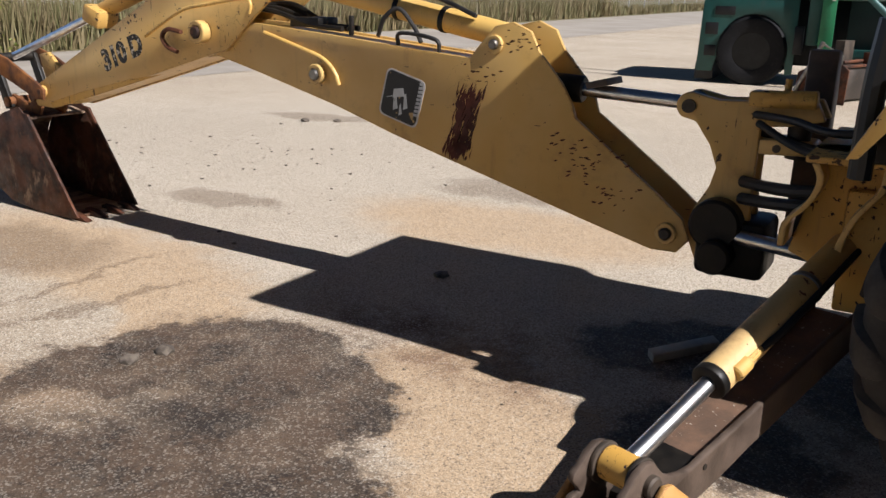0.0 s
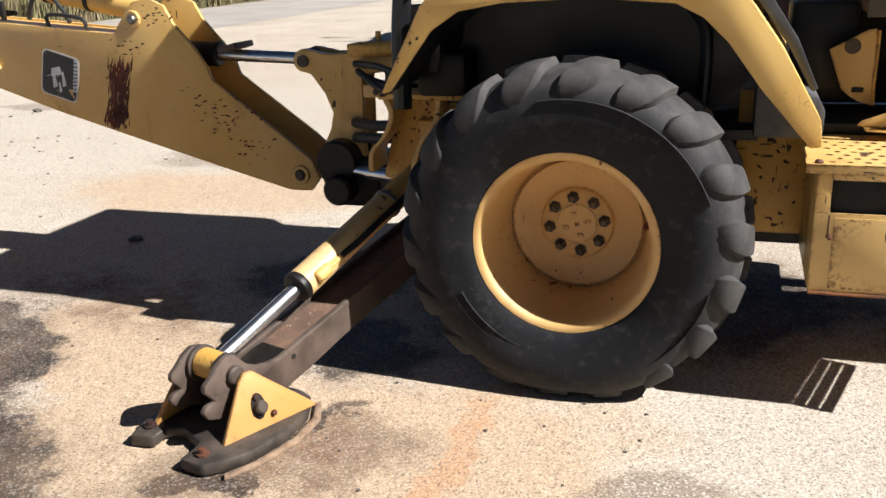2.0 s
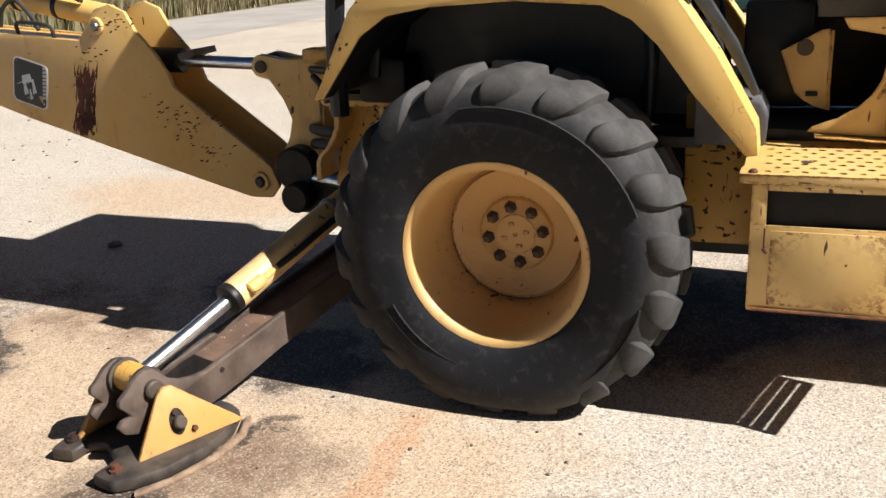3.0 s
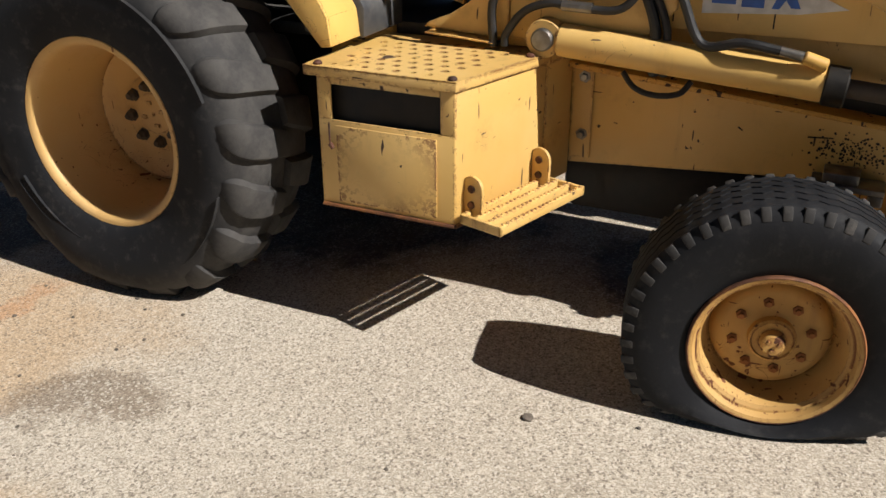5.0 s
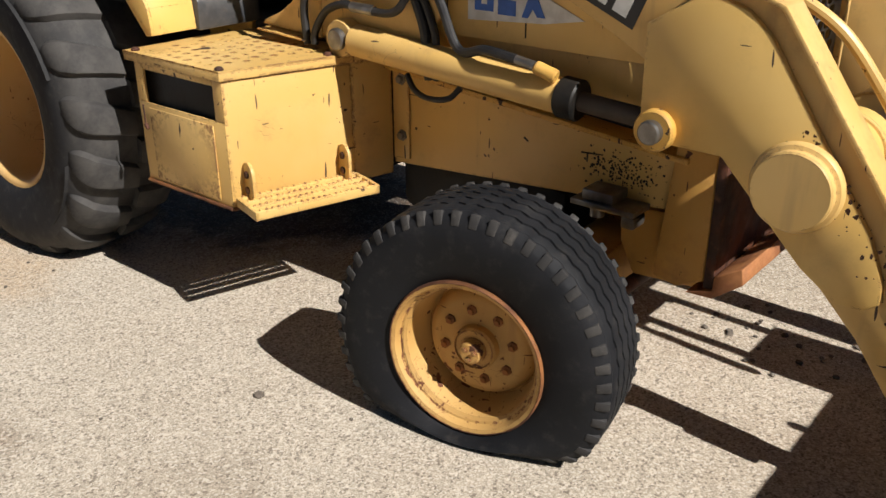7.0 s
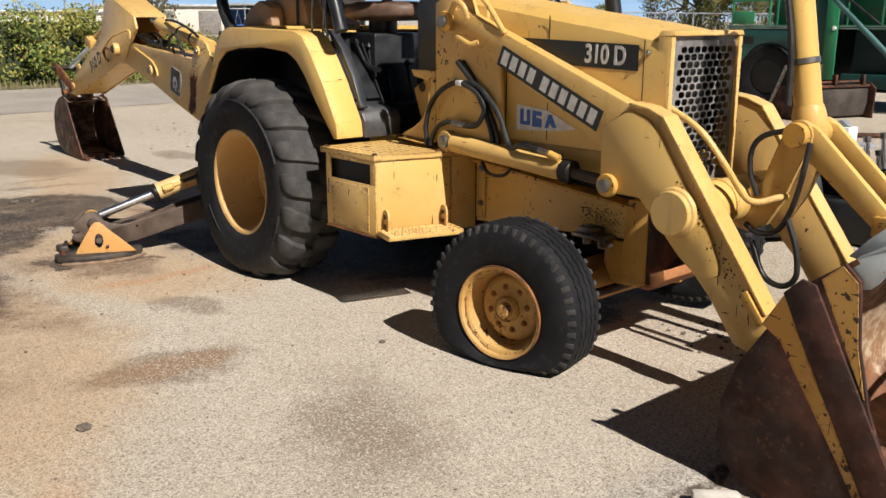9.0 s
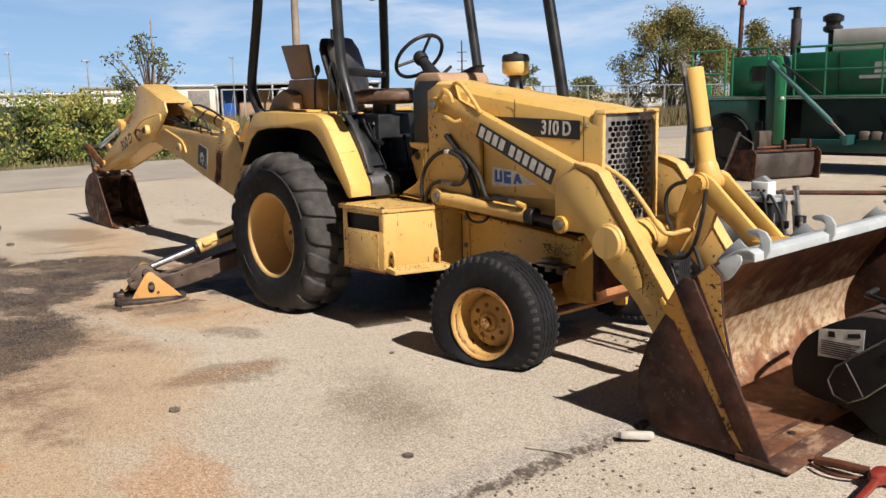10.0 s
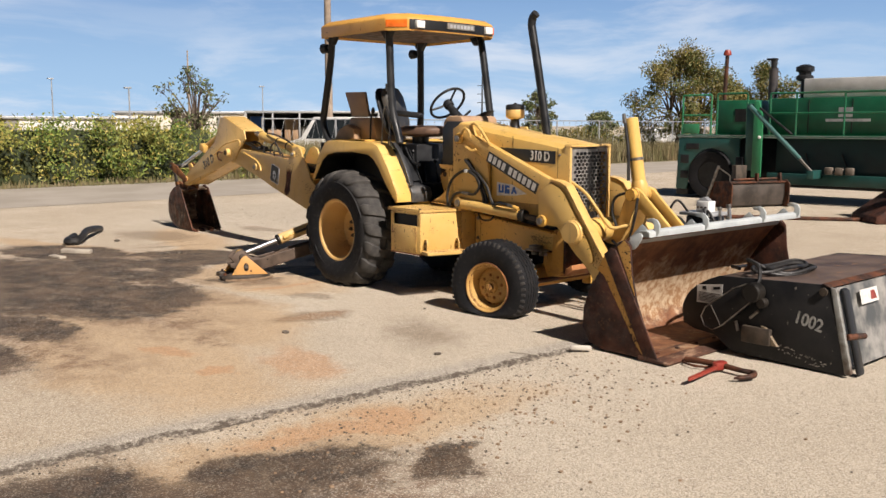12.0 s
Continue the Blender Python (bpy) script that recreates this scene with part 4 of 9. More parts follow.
# inner rear side plate seen ahead of the tyre
bm = prism(B(), [(0.55, 0.48), (0.80, 0.48), (0.80, 1.02), (0.55, 1.02)], "y", -0.36, -0.335, 0.004)
part("inner_side_plate", bm, YELLOW_WORN, machine)

# --- side box with its step ---
bm = B()
# walls of the box, open at the slot in its outer face
def wall(bm, a, b, z0, z1, t=0.008):
    d = (Vector(b) - Vector(a)).normalized()
    n = Vector((-d.y, d.x)) * t
    prism(bm, [a, b, (b[0] + n.x, b[1] + n.y), (a[0] + n.x, a[1] + n.y)], "z", z0, z1, 0.002)


wall(bm, (0.80, -0.848), (1.245, -0.848), 0.432, 0.705)
side_box = part("battery_box", bm, YELLOW, machine, "scratched yellow steel box with a slotted face")
for a, b, z0, z1, name in (((0.80, -0.848), (0.845, -0.848), 0.7055, 0.832, "slot_post"), ((1.200, -0.848), (1.245, -0.848), 0.7055, 0.832, "slot_post"), ((0.846, -0.848), (1.199, -0.848), 0.812, 0.832, "slot_header"),
                           ((1.246, -0.846), (1.366, -0.435), 0.432, 0.832, "box_wall"), ((1.367, -0.433), (1.405, -0.288), 0.436, 0.832, "box_wall"), ((0.80, -0.285), (0.80, -0.839), 0.432, 0.832, "box_wall")):
    bm = B()
    wall(bm, a, b, z0, z1)
    part(name, bm, YELLOW, side_box)
bm = prism(B(), [(0.81, -0.838), (1.236, -0.838), (1.352, -0.44), (1.352, -0.29), (0.81, -0.29)], "z", 0.434, 0.442, 0.0)
part("box_floor", bm, YELLOW, side_box)
# added black filling, so that the slot and lid holes look shaded
bm = prism(B(), [(0.8095, -0.822), (1.225, -0.822), (1.335, -0.42), (1.335, -0.30), (0.8095, -0.30)], "z", 0.45, 0.828, 0.01)
part("box_fill", bm, GREASE, side_box, "black block standing in for the shade inside the box")
bm = prism(B(), [(0.86, 0.45), (1.19, 0.45), (1.19, 0.69), (0.86, 0.69)], "y", -0.8535, -0.849, 0.0015)
part("box_door", bm, YELLOW, side_box)
bm = rod(B(), (0.843, -0.862, 0.70), (0.843, -0.862, 0.635), 0.0028, seg=8)
rod(bm, (0.843, -0.862, 0.635), (0.853, -0.862, 0.62), 0.008, 0.006, 8)
part("latch_pin", bm, RUST, side_box)
bm = B()
for (a, b) in (((0.802, -0.852), (1.246, -0.852)), ((1.249, -0.85), (1.37, -0.435))):
    d = (Vector(b) - Vector(a)).normalized()
    rod(bm, (*a, 0.433), (*b, 0.433), 0.006, seg=8)
part("box_rim", bm, RUST_EDGE, side_box, "rusted lower edge")
# lid with its staggered round holes pressed through
lid = [(0.762, -0.858), (1.252, -0.858), (1.376, -0.43), (1.395, -0.36), (0.80, -0.36), (0.762, -0.52)]
bm = B()
outline = [bm.verts.new((x, y, 0.864)) for x, y in lid]
loops = [[bm.edges.new((outline[i], outline[(i + 1) % len(outline)])) for i in range(len(outline))]]
hole_at = []
for j in range(8):
    for i in range(10):
        x, y = 0.84 + 0.052 * i + (0.026 if j % 2 else 0), -0.815 + 0.052 * j
        if x < 1.20 + 0.27 * (y + 0.80):
            hole_at.append((x, y))
for x, y in hole_at:
    ring = [bm.verts.new((x + 0.0115 * math.cos(k * math.pi / 4), y + 0.0115 * math.sin(k * math.pi / 4), 0.864)) for k in range(8)]
    loops.append([bm.edges.new((ring[k], ring[(k + 1) % 8])) for k in range(8)])
bmesh.ops.triangle_fill(bm, edges=[e for lp in loops for e in lp], use_beauty=True)
flat = list(bm.faces)
ext = bmesh.ops.extrude_face_region(bm, geom=flat)
bmesh.ops.translate(bm, verts=[v for v in ext["geom"] if isinstance(v, bmesh.types.BMVert)], vec=(0, 0, -0.006))
for i in range(3):
    a, b = lid[i], lid[(i + 1) % len(lid)]
    wall(bm, a, b, 0.834, 0.8635, 0.005)
lid_ob = part("box_lid", bm, YELLOW, side_box, "perforated yellow lid")
for x, y in ((1.235, -0.842), (1.335, -0.50), (0.80, -0.835)):
    bm = lathe(B(), [(0.014, 0), (0.014, 0.005), (0.009, 0.010), (0.001, 0.011)], (x, y, 0.864), (0, 0, 1), 10)
    part("rivet", bm, RUST, lid_ob)
# step: a serrated tread on two brackets
step_dir = Vector((0.12, 0.411, 0)).normalized()
step_out = Vector((step_dir.y, -step_dir.x, 0))
s0 = Vector((1.262, -0.850, 0))


def on_step(a, b, z):
    p = s0 + step_dir * a + step_out * b
    return (p.x, p.y, z)


bm = B()
SL, SW = 0.425, 0.150
for b0, b1 in ((0.0, 0.016), (0.046, 0.058), (0.090, 0.102), (SW - 0.014, SW)):
    pts = [on_step(0.0, b0, 0)[:2], on_step(SL, b0, 0)[:2], on_step(SL, b1, 0)[:2], on_step(0.0, b1, 0)[:2]]
    prism(bm, pts, "z", 0.446, 0.476, 0.004)
for a0, a1 in ((0.0, 0.014), (SL - 0.014, SL)):
    pts = [on_step(a0, 0, 0)[:2], on_step(a1, 0, 0)[:2], on_step(a1, SW, 0)[:2], on_step(a0, SW, 0)[:2]]
    prism(bm, pts, "z", 0.445, 0.475, 0.004)
step = part("step", bm, YELLOW, side_box, "yellow serrated step tread")
bm = B()
for b in (0.008, 0.052, 0.096, SW - 0.007):
    for k in range(21):
        p = on_step(0.02 + k * 0.0193, b, 0.475)
        lathe(bm, [(0.006, 0), (0.004, 0.005)], p, (0, 0, 1), 6)
tooth_ob = part("step_teeth", bm, YELLOW, side_box)
tagged(tooth_ob, kind="stuff")
for a in (0.045, 0.375):
    m = facing_out(on_step(a, 0.012, 0.0), step_out, (0, 0, 1))
    bm = prism(B(), [(-0.038, 0.43), (0.022, 0.43), (0.036, 0.47), (0.038, 0.53)] + arc(0.0, 0.545, 0.038, 0, 180, 8) + [(-0.038, 0.50)], "z", -0.006, 0.006, 0.002, m)
    for z in (0.545, 0.497):
        rod(bm, m @ Vector((-0.002, z, 0.0)), m @ Vector((-0.002, z, -0.016)), 0.009, seg=8)
    bracket = part("step_bracket", bm, YELLOW, side_box)
    for z in (0.545, 0.495):
        bm = rod(B(), m @ Vector((0.0, z, -0.012)), m @ Vector((0.0, z, 0.012)), 0.012, seg=10)
        part("bracket_bolt", bm, RUST, side_box)

# --- fenders ---
def fender(side):
    s = 1 if side < 0 else -1
    yo, yi = (-0.775, -0.33) if side < 0 else (2 * CY + 0.775, 2 * CY + 0.33)
    outer = [(-0.70, 1.055), (-0.54, 1.36), (-0.44, 1.465), (-0.36, 1.490), (0.40, 1.475), (0.49, 1.445), (0.56, 1.365), (0.675, 1.205), (0.80, 0.985), (0.81, 0.90)]
    inner = [(0.775, 0.895), (0.611, 1.084), (0.503, 1.231), (0.422, 1.310), (0.33, 1.356), (0.053, 1.377), (-0.24, 1.366), (-0.40, 1.340), (-0.50, 1.275), (-0.665, 1.060)]
    bm = prism(B(), outer + inner, "y", min(yo, yo + 0.012 * s), max(yo, yo + 0.012 * s), 0.004)
    for (a, b), (c, d) in zip(list(zip(outer, outer[1:])), [(1, 1)] * 9):
        nrm = Vector((-(b[1] - a[1]), b[0] - a[0])).normalized() * 0.010
        lo, hi = sorted((yo + 0.010 * s, yi if b[0] > 0.45 or a[0] < -0.4 else yi))
        if b[0] > 0.45:
            lo, hi = sorted((yo + 0.010 * s, yo + 0.175 * s))
        prism(bm, [a, b, (b[0] - nrm.x, b[1] - nrm.y), (a[0] - nrm.x, a[1] - nrm.y)], "y", lo, hi, 0.002)
    f = part("fender", bm, YELLOW_CLEAN, machine, "plain yellow rear fender")
    lo, hi = sorted((yo + 0.014 * s, yi))
    arch_in = inner[1:]
    bm = prism(B(), arch_in + [(x * 1.012, z + 0.008) for x, z in arch_in[::-1]], "y", lo, hi, 0.0)
    part("fender_liner", bm, BLACK, f, "black wheel-arch liner")
    bm = B()
    lo, hi = sorted((yi, yi + 0.01 * s))
    prism(bm, [(-0.60, 0.95), (-0.45, 1.42), (0.45, 1.40), (0.72, 0.95)], "y", lo, hi, 0.0)
    part("inner_panel", bm, BLACK, f, "black inner panel")
    return f


fender_r, fender_l = fender(-1), fender(1)
# charcoal trim beside the fender's front slope, and the entry tread
bm = B()
prism(bm, [(0.42, 1.482), (0.50, 1.452), (0.572, 1.37), (0.687, 1.21), (0.778, 1.05), (0.797, 1.06), (0.722, 1.225), (0.607, 1.395), (0.51, 1.482)], "y", -0.598, -0.545, 0.006)
part("cab_side_trim", bm, CHARCOAL, machine, "charcoal panel beside the fender")
bm = prism(B(), [(0.60, 0.892), (0.822, 0.892), (0.826, 0.985), (0.800, 1.035), (0.60, 1.075)], "y", -0.598, -0.335, 0.010)
part("entry_tread", bm, surface("scuffed_charcoal", (0.045, 0.047, 0.052), (0.11, 0.108, 0.106), 7.0, 0.5, bump=0.15), machine, "scuffed charcoal entry block")
bm = prism(B(), [(0.97, 0.897), (1.20, 0.884), (1.20, 0.890), (0.97, 0.903)], "y", -0.475, -0.40, 0.002)
part("entry_ledge", bm, YELLOW_WORN, machine, "worn yellow ledge above the side box")
bm = B()
box(bm, (-0.55, -0.50, 0.86), (0.62, 0.40, 0.90), 0.006)
box(bm, (0.62, -0.34, 0.86), (1.20, 0.40, 0.90), 0.006)
part("cab_floor", bm, BLACK_DUSTY, machine)
bm = box(B(), (-0.64, -0.60, 1.470), (-0.02, 0.50, 1.500), 0.008)
part("rear_deck", bm, YELLOW_WORN, machine)

# --- canopy ---
bm = B()
roof_plan = [(-0.49, -0.77), (0.62, -0.77), (0.80, -0.62), (0.84, -0.30), (0.85, CY), (0.84, 2 * CY + 0.30), (0.80, 2 * CY + 0.62), (0.62, 2 * CY + 0.77), (-0.49, 2 * CY + 0.77)]
low = [bm.verts.new((x, y, 2.555)) for x, y in roof_plan]
mid = [bm.verts.new((x * 1.0, y, 2.685)) for x, y in roof_plan]
top = [bm.verts.new((x * 0.90 + 0.01, (y - CY) * 0.90 + CY, 2.735)) for x, y in roof_plan]
n = len(roof_plan)
for a, b in ((low, mid), (mid, top)):
    for i in range(n):
        bm.faces.new((a[i], a[(i + 1) % n], b[(i + 1) % n], b[i]))
bm.faces.new(top)
under = [bm.verts.new((x * 0.97, (y - CY) * 0.97 + CY, 2.60)) for x, y in roof_plan]
for i in range(n):
    bm.faces.new((low[i], under[i], under[(i + 1) % n], low[(i + 1) % n]))
bm.faces.new(under)
bmesh.ops.recalc_face_normals(bm, faces=bm.faces)
soften(bm, bm.faces, 0.012, 2)
roof = part("canopy_roof", bm, paint("canopy_paint", (0.62, 0.315, 0.06), (0.66, 0.37, 0.09), wear=0.3), machine, "faded orange-yellow canopy roof")
bm = prism(B(), [(-0.46, -0.72), (0.60, -0.72), (0.74, -0.56), (0.78, CY), (0.74, 2 * CY + 0.56), (0.60, 2 * CY + 0.72), (-0.46, 2 * CY + 0.72)], "z", 2.585, 2.598, 0.0)
part("roof_lining", bm, rusty("roof_lining", (0.10, 0.05, 0.025), (0.05, 0.03, 0.02)), roof, "dark brown underside")
# front fascia with its lamps and sign
bm = B()
front = [(0.795, -0.61), (0.834, -0.31), (0.844, CY), (0.834, 2 * CY + 0.31), (0.795, 2 * CY + 0.61)]
prism(bm, front + [(x + 0.012, y) for x, y in reversed(front)], "z", 2.575, 2.672, 0.002)
part("fascia", bm, BLACK, roof, "black lamp fascia")
for y in (-0.50, 2 * CY + 0.52):
    bm = prism(B(), [(y - 0.05, 2.590), (y + 0.05, 2.590), (y + 0.05, 2.660), (y - 0.05, 2.660)], "x", 0.80, 0.852, 0.008)
    part("work_lamp", bm, LENS, roof, "clear square work lamp")
for pts in ([(0.635, -0.772), (0.797, -0.637), (0.788, -0.625), (0.626, -0.760)], [(0.635, 2 * CY + 0.772), (0.797, 2 * CY + 0.637), (0.788, 2 * CY + 0.625), (0.626, 2 * CY + 0.760)]):
    bm = prism(B(), pts, "z", 2.595, 2.665, 0.004)
    part("marker_lamp", bm, AMBER, roof, "amber marker lamp")
bm = prism(B(), [(-0.17, 2.600), (0.20, 2.600), (0.20, 2.660), (-0.17, 2.660)], "x", 0.850, 0.866, 0.006)
sign = part("sign_plate", bm, GREY_CONSOLE, roof, "small dark sign plate with pale bars")
bm = B()
for k in range(7):
    y = -0.14 + k * 0.047
    prism(bm, [(y, 2.612), (y + 0.034, 2.612), (y + 0.034, 2.646), (y, 2.646)], "x", 0.866, 0.868, 0.0)
part("sign_bars", bm, SILVER, sign)
# posts, each bent at foot and head
PW = 0.60
for pts, r in (([(0.70, CY - PW, 1.475), (0.655, CY - PW, 1.60), (0.591, CY - PW, 1.78), (0.562, CY - PW, 1.99), (0.536, CY - PW, 2.50), (0.52, CY - PW, 2.57)], 0.036),
               ([(-0.52, CY - PW, 1.465), (-0.60, CY - PW, 1.56), (-0.645, CY - PW, 1.70), (-0.60, CY - PW, 1.90), (-0.50, CY - PW, 2.28), (-0.45, CY - PW, 2.58)], 0.036),
               ([(0.80, CY + PW, 1.45), (0.755, CY + PW, 1.68), (0.60, CY + PW, 2.50), (0.53, CY + PW, 2.60)], 0.036),
               ([(-0.52, CY + PW, 1.46), (-0.46, CY + PW, 1.58), (-0.42, CY + PW, 1.75), (-0.42, CY + PW, 2.58)], 0.036)):
    bm = tube(B(), pts, r, 8, 6)
    for v in bm.verts:
        v.co.y = CY + math.copysign(PW, v.co.y - CY) + (v.co.y - (CY + math.copysign(PW, v.co.y - CY))) * 1.15
    post = part("canopy_post", bm, BLACK, machine, "black steel canopy post", sharp=50)
    e = Vector(pts[-1])
    bm = prism(B(), [(e.x - 0.10, 2.585), (e.x + 0.10, 2.585), (e.x + 0.035, 2.50), (e.x - 0.035, 2.50)], "y", e.y - 0.025, e.y + 0.025, 0.005)
    part("post_gusset", bm, BLACK, post)
bm = tube(B(), [(-0.665, CY - PW, 0.98), (-0.66, CY - PW, 1.25), (-0.64, CY - PW, 1.462)], 0.036, 10, 4)
part("deck_strut", bm, BLACK, machine, "black strut under the rear deck")
for x, y in ((-0.50, CY - PW), (-0.455, CY + PW)):
    bm = rod(B(), (x - 0.13, y, 2.47), (x - 0.04, y, 2.47), 0.055, 0.045, 16, 0.01)
    rod(bm, (x - 0.06, y, 2.47), (x + 0.01, y, 2.48), 0.018, seg=8)
    part("rear_work_lamp", bm, BLACK, machine, "round black rear work lamp")
bm = rod(B(), (0.545, CY - PW - 0.045, 1.99), (0.545, CY - PW - 0.045, 2.06), 0.012, seg=8)
part("post_clip", bm, BLACK, machine)

# --- hood and grille ---
HY0, HY1 = -0.385, 0.175
HMID = (HY0 + HY1) / 2
bm = B()
sec = [(HY0, 0.96), (HY0, 1.0), (HY0 + 0.0, 1.395), (HY0 + 0.015, 1.45), (HY0 + 0.06, 1.485), (HMID, 1.505), (HY1 - 0.06, 1.485), (HY1 - 0.015, 1.45), (HY1, 1.395), (HY1, 0.96)]


def hood_ring(x, lift):
    return [bm.verts.new((x, y, z + lift * (1 if z > 1.3 else 0))) for y, z in sec]


rings = [hood_ring(1.235, 0.195), hood_ring(1.30, 0.185), hood_ring(1.60, 0.145), hood_ring(2.0, 0.085), hood_ring(2.40, 0.030), hood_ring(2.60, -0.005), hood_ring(2.652, -0.016)]
for a, b in zip(rings, rings[1:]):
    for k in range(len(sec) - 1):
        bm.faces.new((a[k], a[k + 1], b[k + 1], b[k]))
bm.faces.new(rings[0])
hood = part("hood", bm, YELLOW_CLEAN, machine, "smooth yellow engine hood", sharp=28)
bm = prism(B(), [(1.24, 0.83), (2.56, 0.83), (2.60, 0.955), (1.24, 0.955)], "y", HY0 + 0.05, HY1 - 0.05, 0.01)
part("engine_side", bm, YELLOW, machine)
for x, z0, z1 in ((1.995, 0.98, 1.555), (2.535, 0.98, 1.455), (1.72, 0.98, 1.36)):
    bm = prism(B(), [(x, z0), (x + 0.004, z0), (x + 0.004, z1), (x, z1)], "y", HY0 - 0.0015, HY0 + 0.002, 0)
    part("hood_seam", bm, GREASE, hood)
for x, z in ((2.03, 1.305), (2.33, 1.20), (2.40, 1.19), (2.56, 1.40)):
    bm = lathe(B(), [(0.012, 0), (0.012, 0.006), (0.007, 0.012), (0.001, 0.013)], (x, HY0 - 0.001, z), (0, -1, 0), 10)
    part("hood_latch", bm, STEEL, hood)
# model stripe
bm = prism(B(), [(1.78, 1.345), (2.51, 1.322), (2.51, 1.432), (1.78, 1.455)], "y", HY0 - 0.003, HY0 - 0.0008, 0)
stripe = part("model_stripe", bm, DECAL_BLACK, hood, "black stripe with pale model number")
lettering("310 D", DECAL_WHITE, facing_out((2.33, HY0 - 0.0045, 1.383), (1, 0, -0.03), (0, 0, 1)), 0.115, stripe, squeeze=0.80, name="model_number")
# grille: a frame and a sheet pierced by rows of long holes
bm = B()
GX, GB, GT = 2.668, 0.80, 1.470
for a, b, c, d in ((HY0 + 0.005, HY0 + 0.035, GB, GT), (HY1 - 0.035, HY1 - 0.005, GB, GT)):
    prism(bm, [(a, c), (b, c), (b, d), (a, d)], "x", 2.60, GX, 0.004)
prism(bm, [(HY0 + 0.004, GT), (HY1 - 0.004, GT), (HY1 - 0.02, GT + 0.022), (HY0 + 0.02, GT + 0.022)], "x", 2.60, GX + 0.008, 0.004)
prism(bm, [(HY0 + 0.036, GB), (HY1 - 0.036, GB), (HY1 - 0.036, GB + 0.03), (HY0 + 0.036, GB + 0.03)], "x", 2.60, GX - 0.004, 0.004)
grille = part("grille_frame", bm, YELLOW, machine)
bm = B()
y0, y1, z0, z1 = HY0 + 0.036, HY1 - 0.036, GB + 0.031, GT - 0.001
frame_v = [bm.verts.new((2.652, y, z)) for y, z in ((y0, z0), (y1, z0), (y1, z1), (y0, z1))]
edges = [bm.edges.new((frame_v[i], frame_v[(i + 1) % 4])) for i in range(4)]
for j in range(18):
    for i in range(9):
        cy, cz = y0 + 0.062 + 0.0505 * i + (0.025 if j % 2 else 0), z0 + 0.045 + 0.0315 * j
        if cy > y1 - 0.045:
            continue
        ring = [bm.verts.new((2.652, cy + 0.0215 * dx, cz + 0.0132 * dz)) for dx, dz in ((-1, -0.4), (-0.65, -1), (0.65, -1), (1, -0.4), (1, 0.4), (0.65, 1), (-0.65, 1), (-1, 0.4))]
        edges += [bm.edges.new((ring[k], ring[(k + 1) % 8])) for k in range(8)]
bmesh.ops.triangle_fill(bm, edges=edges, use_beauty=True)
ext = bmesh.ops.extrude_face_region(bm, geom=list(bm.faces))
bmesh.ops.translate(bm, verts=[v for v in ext["geom"] if isinstance(v, bmesh.types.BMVert)], vec=(-0.003, 0, 0))
part("grille_screen", bm, grille_material(), grille, "perforated dark steel grille")
bm = box(B(), (2.46, HY0 + 0.03, 0.84), (2.58, HY1 - 0.03, 1.45), 0.004)
part("radiator", bm, BLACK, grille, "black radiator core")
bm = box(B(), (2.588, -0.19, 0.85), (2.62, -0.05, 1.38), 0.004)
part("fan_shroud_strip", bm, GREASE, grille)
# exhaust and pre-cleaner
bm = tube(B(), [(2.105, -0.05, 1.56), (2.07, -0.05, 1.74), (1.98, -0.05, 2.17), (1.905, -0.05, 2.50), (1.893, -0.05, 2.57), (1.905, -0.05, 2.63), (1.945, -0.05, 2.665)], 0.038, 18, 6)
part("exhaust_pipe", bm, BLACK, machine, "black curved exhaust stack")
bm = lathe(B(), [(0.070, 0.0), (0.066, 0.02), (0.048, 0.045), (0.040, 0.12), (0.048, 0.135)], (1.695, -0.05, 1.585), (0, 0, 1), 24)
pre = part("precleaner", bm, BLACK, machine, "black pre-cleaner neck with a yellow bowl")
bm = lathe(B(), [(0.050, 0.125), (0.078, 0.135), (0.088, 0.15), (0.090, 0.205), (0.086, 0.215)], (1.695, -0.05, 1.585), (0, 0, 1), 28)
part("bowl", bm, YELLOW, pre, "dusty yellow bowl")
bm = lathe(B(), [(0.088, 0.214), (0.092, 0.222), (0.088, 0.250), (0.075, 0.262), (0.02, 0.268), (0.012, 0.278), (0.001, 0.279)], (1.695, -0.05, 1.585), (0, 0, 1), 28)
part("bowl_cover", bm, BLACK, pre)

# --- dash, wheel, seat, consoles ---
bm = prism(B(), [(0.96, 1.27), (1.232, 1.27), (1.232, 1.70), (1.20, 1.745), (1.00, 1.745), (0.94, 1.69), (0.93, 1.45)], "y", -0.30, 0.18, 0.025)
dash = part("dashboard", bm, CONSOLE, machine, "weathered tan dash console with charcoal sides")
bm = prism(B(), [(0.955, 1.27), (1.225, 1.27), (1.225, 1.69), (1.02, 1.69), (0.955, 1.62)], "y", -0.315, -0.300, 0.004)
part("dash_side", bm, CHARCOAL, dash)
wc, wa = Vector((0.73, -0.05, 1.875)), Vector((-0.74, 0, 0.67)).normalized()
bx, by, bz = basis(wa)
ringpts = [wc + (bx * math.cos(k * math.pi / 16) + by * math.sin(k * math.pi / 16)) * 0.195 for k in range(33)]
bm = tube(B(), ringpts, 0.014, 10, 1)
for k in (0.4, 2.5, 4.6):
    rod(bm, wc - wa * 0.02, wc + (bx * math.cos(k) + by * math.sin(k)) * 0.19, 0.011, seg=8)
lathe(bm, [(0.05, -0.05), (0.055, 0.0), (0.04, 0.02), (0.001, 0.025)], wc, wa, 16)
rod(bm, wc - wa * 0.03, wc - wa * 0.26, 0.035, 0.055, 14)
